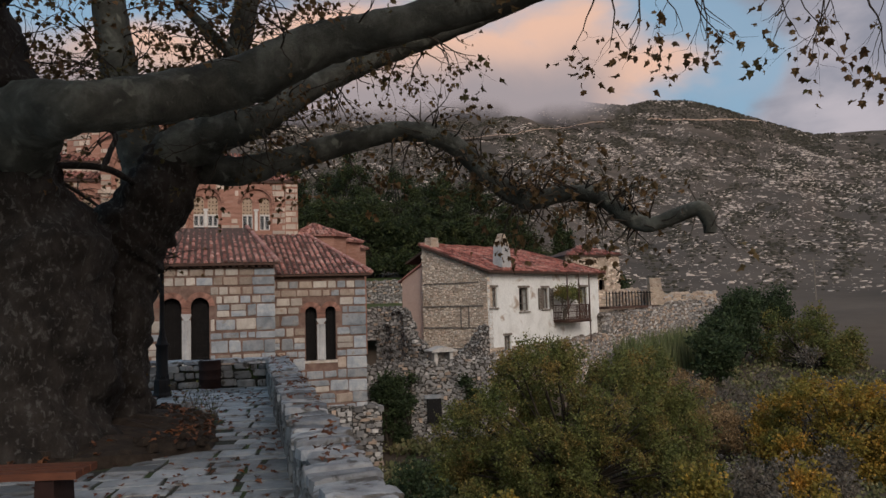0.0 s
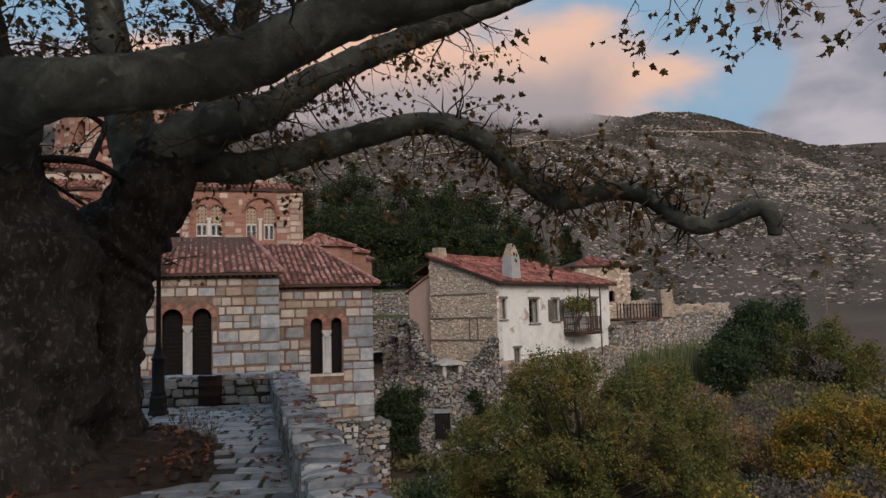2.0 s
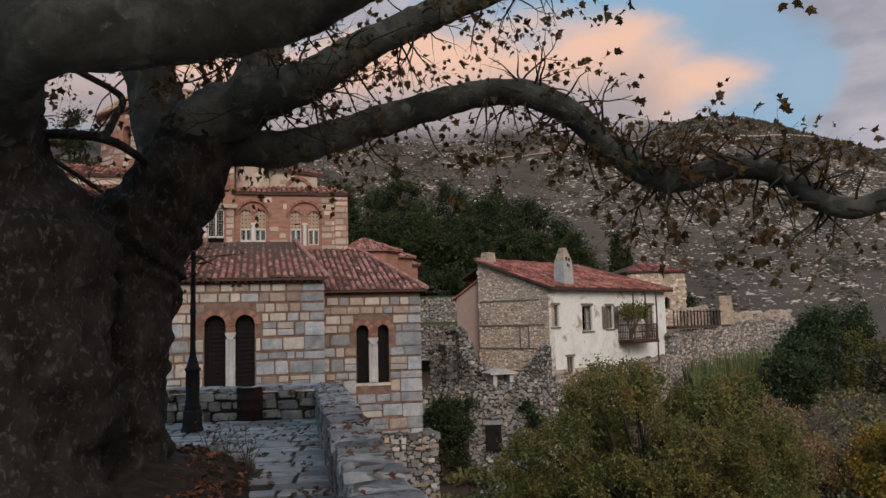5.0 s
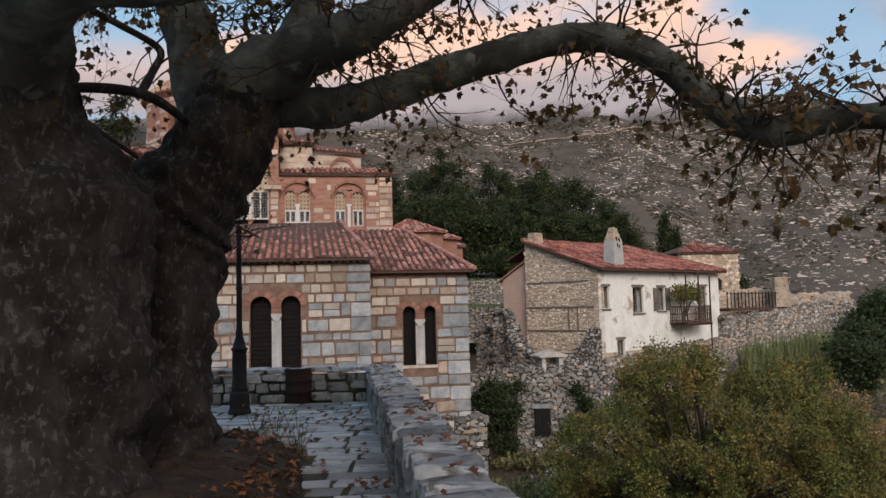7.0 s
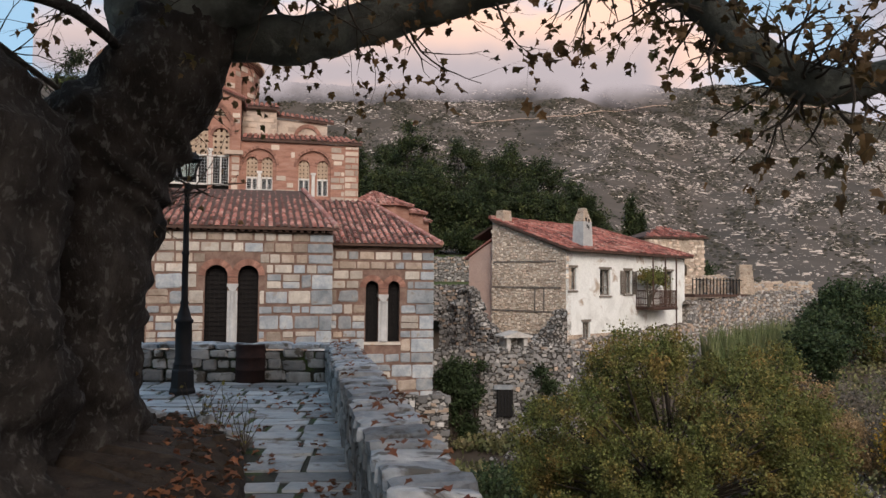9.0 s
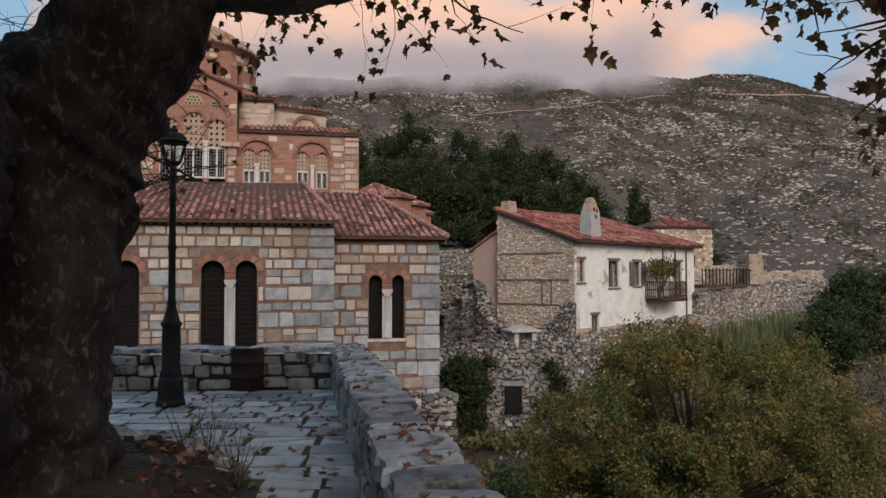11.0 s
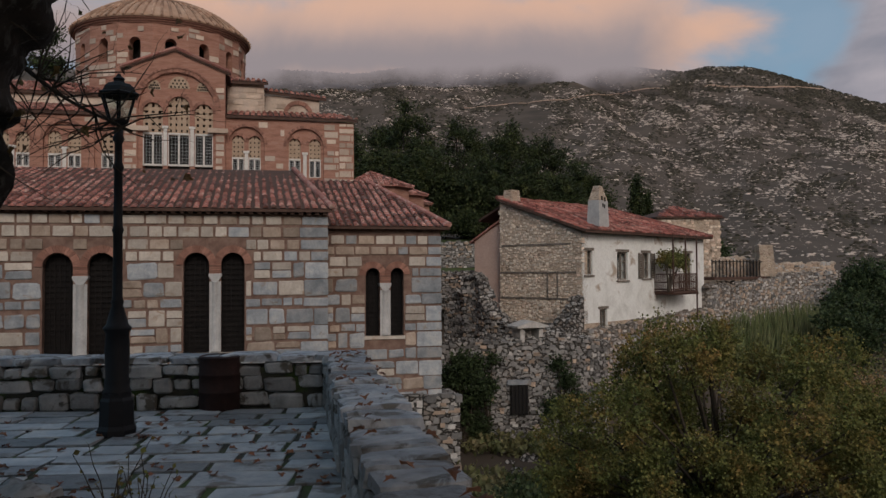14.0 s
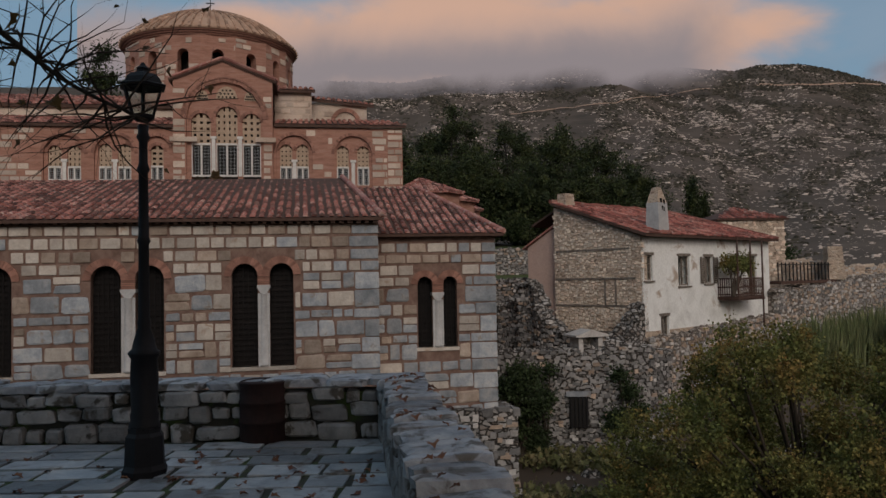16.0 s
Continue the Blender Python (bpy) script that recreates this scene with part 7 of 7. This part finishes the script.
# ---- the cloud that sits on the summit ----
g = Geo()
NA, NE, CR = 60, 8, 1000
for j in range(NE + 1):
    e = radians(11.0 + 9.5 * j / NE)
    for i in range(NA + 1):
        a = radians(-32 + 50 * i / NA)
        g.v.append((CR * math.sin(a), CR * math.cos(a), CR * math.tan(e)))
for j in range(NE):
    for i in range(NA):
        k = j * (NA + 1) + i
        g.f.append((k, k + 1, k + NA + 2, k + NA + 1))
M_cloud = bpy.data.materials.new("summit_cloud")
M_cloud.use_nodes = True
t = M_cloud.node_tree
t.nodes.clear()
pos = nd(t, "ShaderNodeNewGeometry").outputs["Position"]
sp = nd(t, "ShaderNodeSeparateXYZ")
t.links.new(pos, sp.inputs[0])
nz = tex_noise(t, pos, 0.006, 6, 0.55, 0.3).outputs[0]
nz2 = tex_noise(t, pos, 0.0022, 4, 0.5, 0.2).outputs[0]
hgt = mth(t, "ADD", sp.outputs[2], mth(t, "ADD", mth(t, "MULTIPLY", mth(t, "SUBTRACT", nz, 0.5), 90.0), mth(t, "MULTIPLY", mth(t, "SUBTRACT", nz2, 0.5), 70.0)))
low = smooth(t, hgt, 214.0, 254.0)
high = mth(t, "SUBTRACT", 1.0, smooth(t, hgt, 285.0, 350.0))
right = mth(t, "SUBTRACT", 1.0, smooth(t, mth(t, "ADD", sp.outputs[0], mth(t, "MULTIPLY", nz, 60.0)), 205.0, 280.0))
alpha = mth(t, "MULTIPLY", mth(t, "MULTIPLY", low, high), right)
em = nd(t, "ShaderNodeEmission")
t.links.new(mixc(t, smooth(t, hgt, 262.0, 322.0), (0.40, 0.345, 0.36), (0.64, 0.47, 0.42)), em.inputs[0])
mx = nd(t, "ShaderNodeMixShader")
t.links.new(alpha, mx.inputs[0])
t.links.new(nd(t, "ShaderNodeBsdfTransparent").outputs[0], mx.inputs[1])
t.links.new(em.outputs[0], mx.inputs[2])
t.links.new(mx.outputs[0], nd(t, "ShaderNodeOutputMaterial").inputs[0])
tagged(part("cloud_backdrop", g, M_cloud, None, "soft lilac and peach cloud resting on the summit", True), category="cloud", kind="structure")
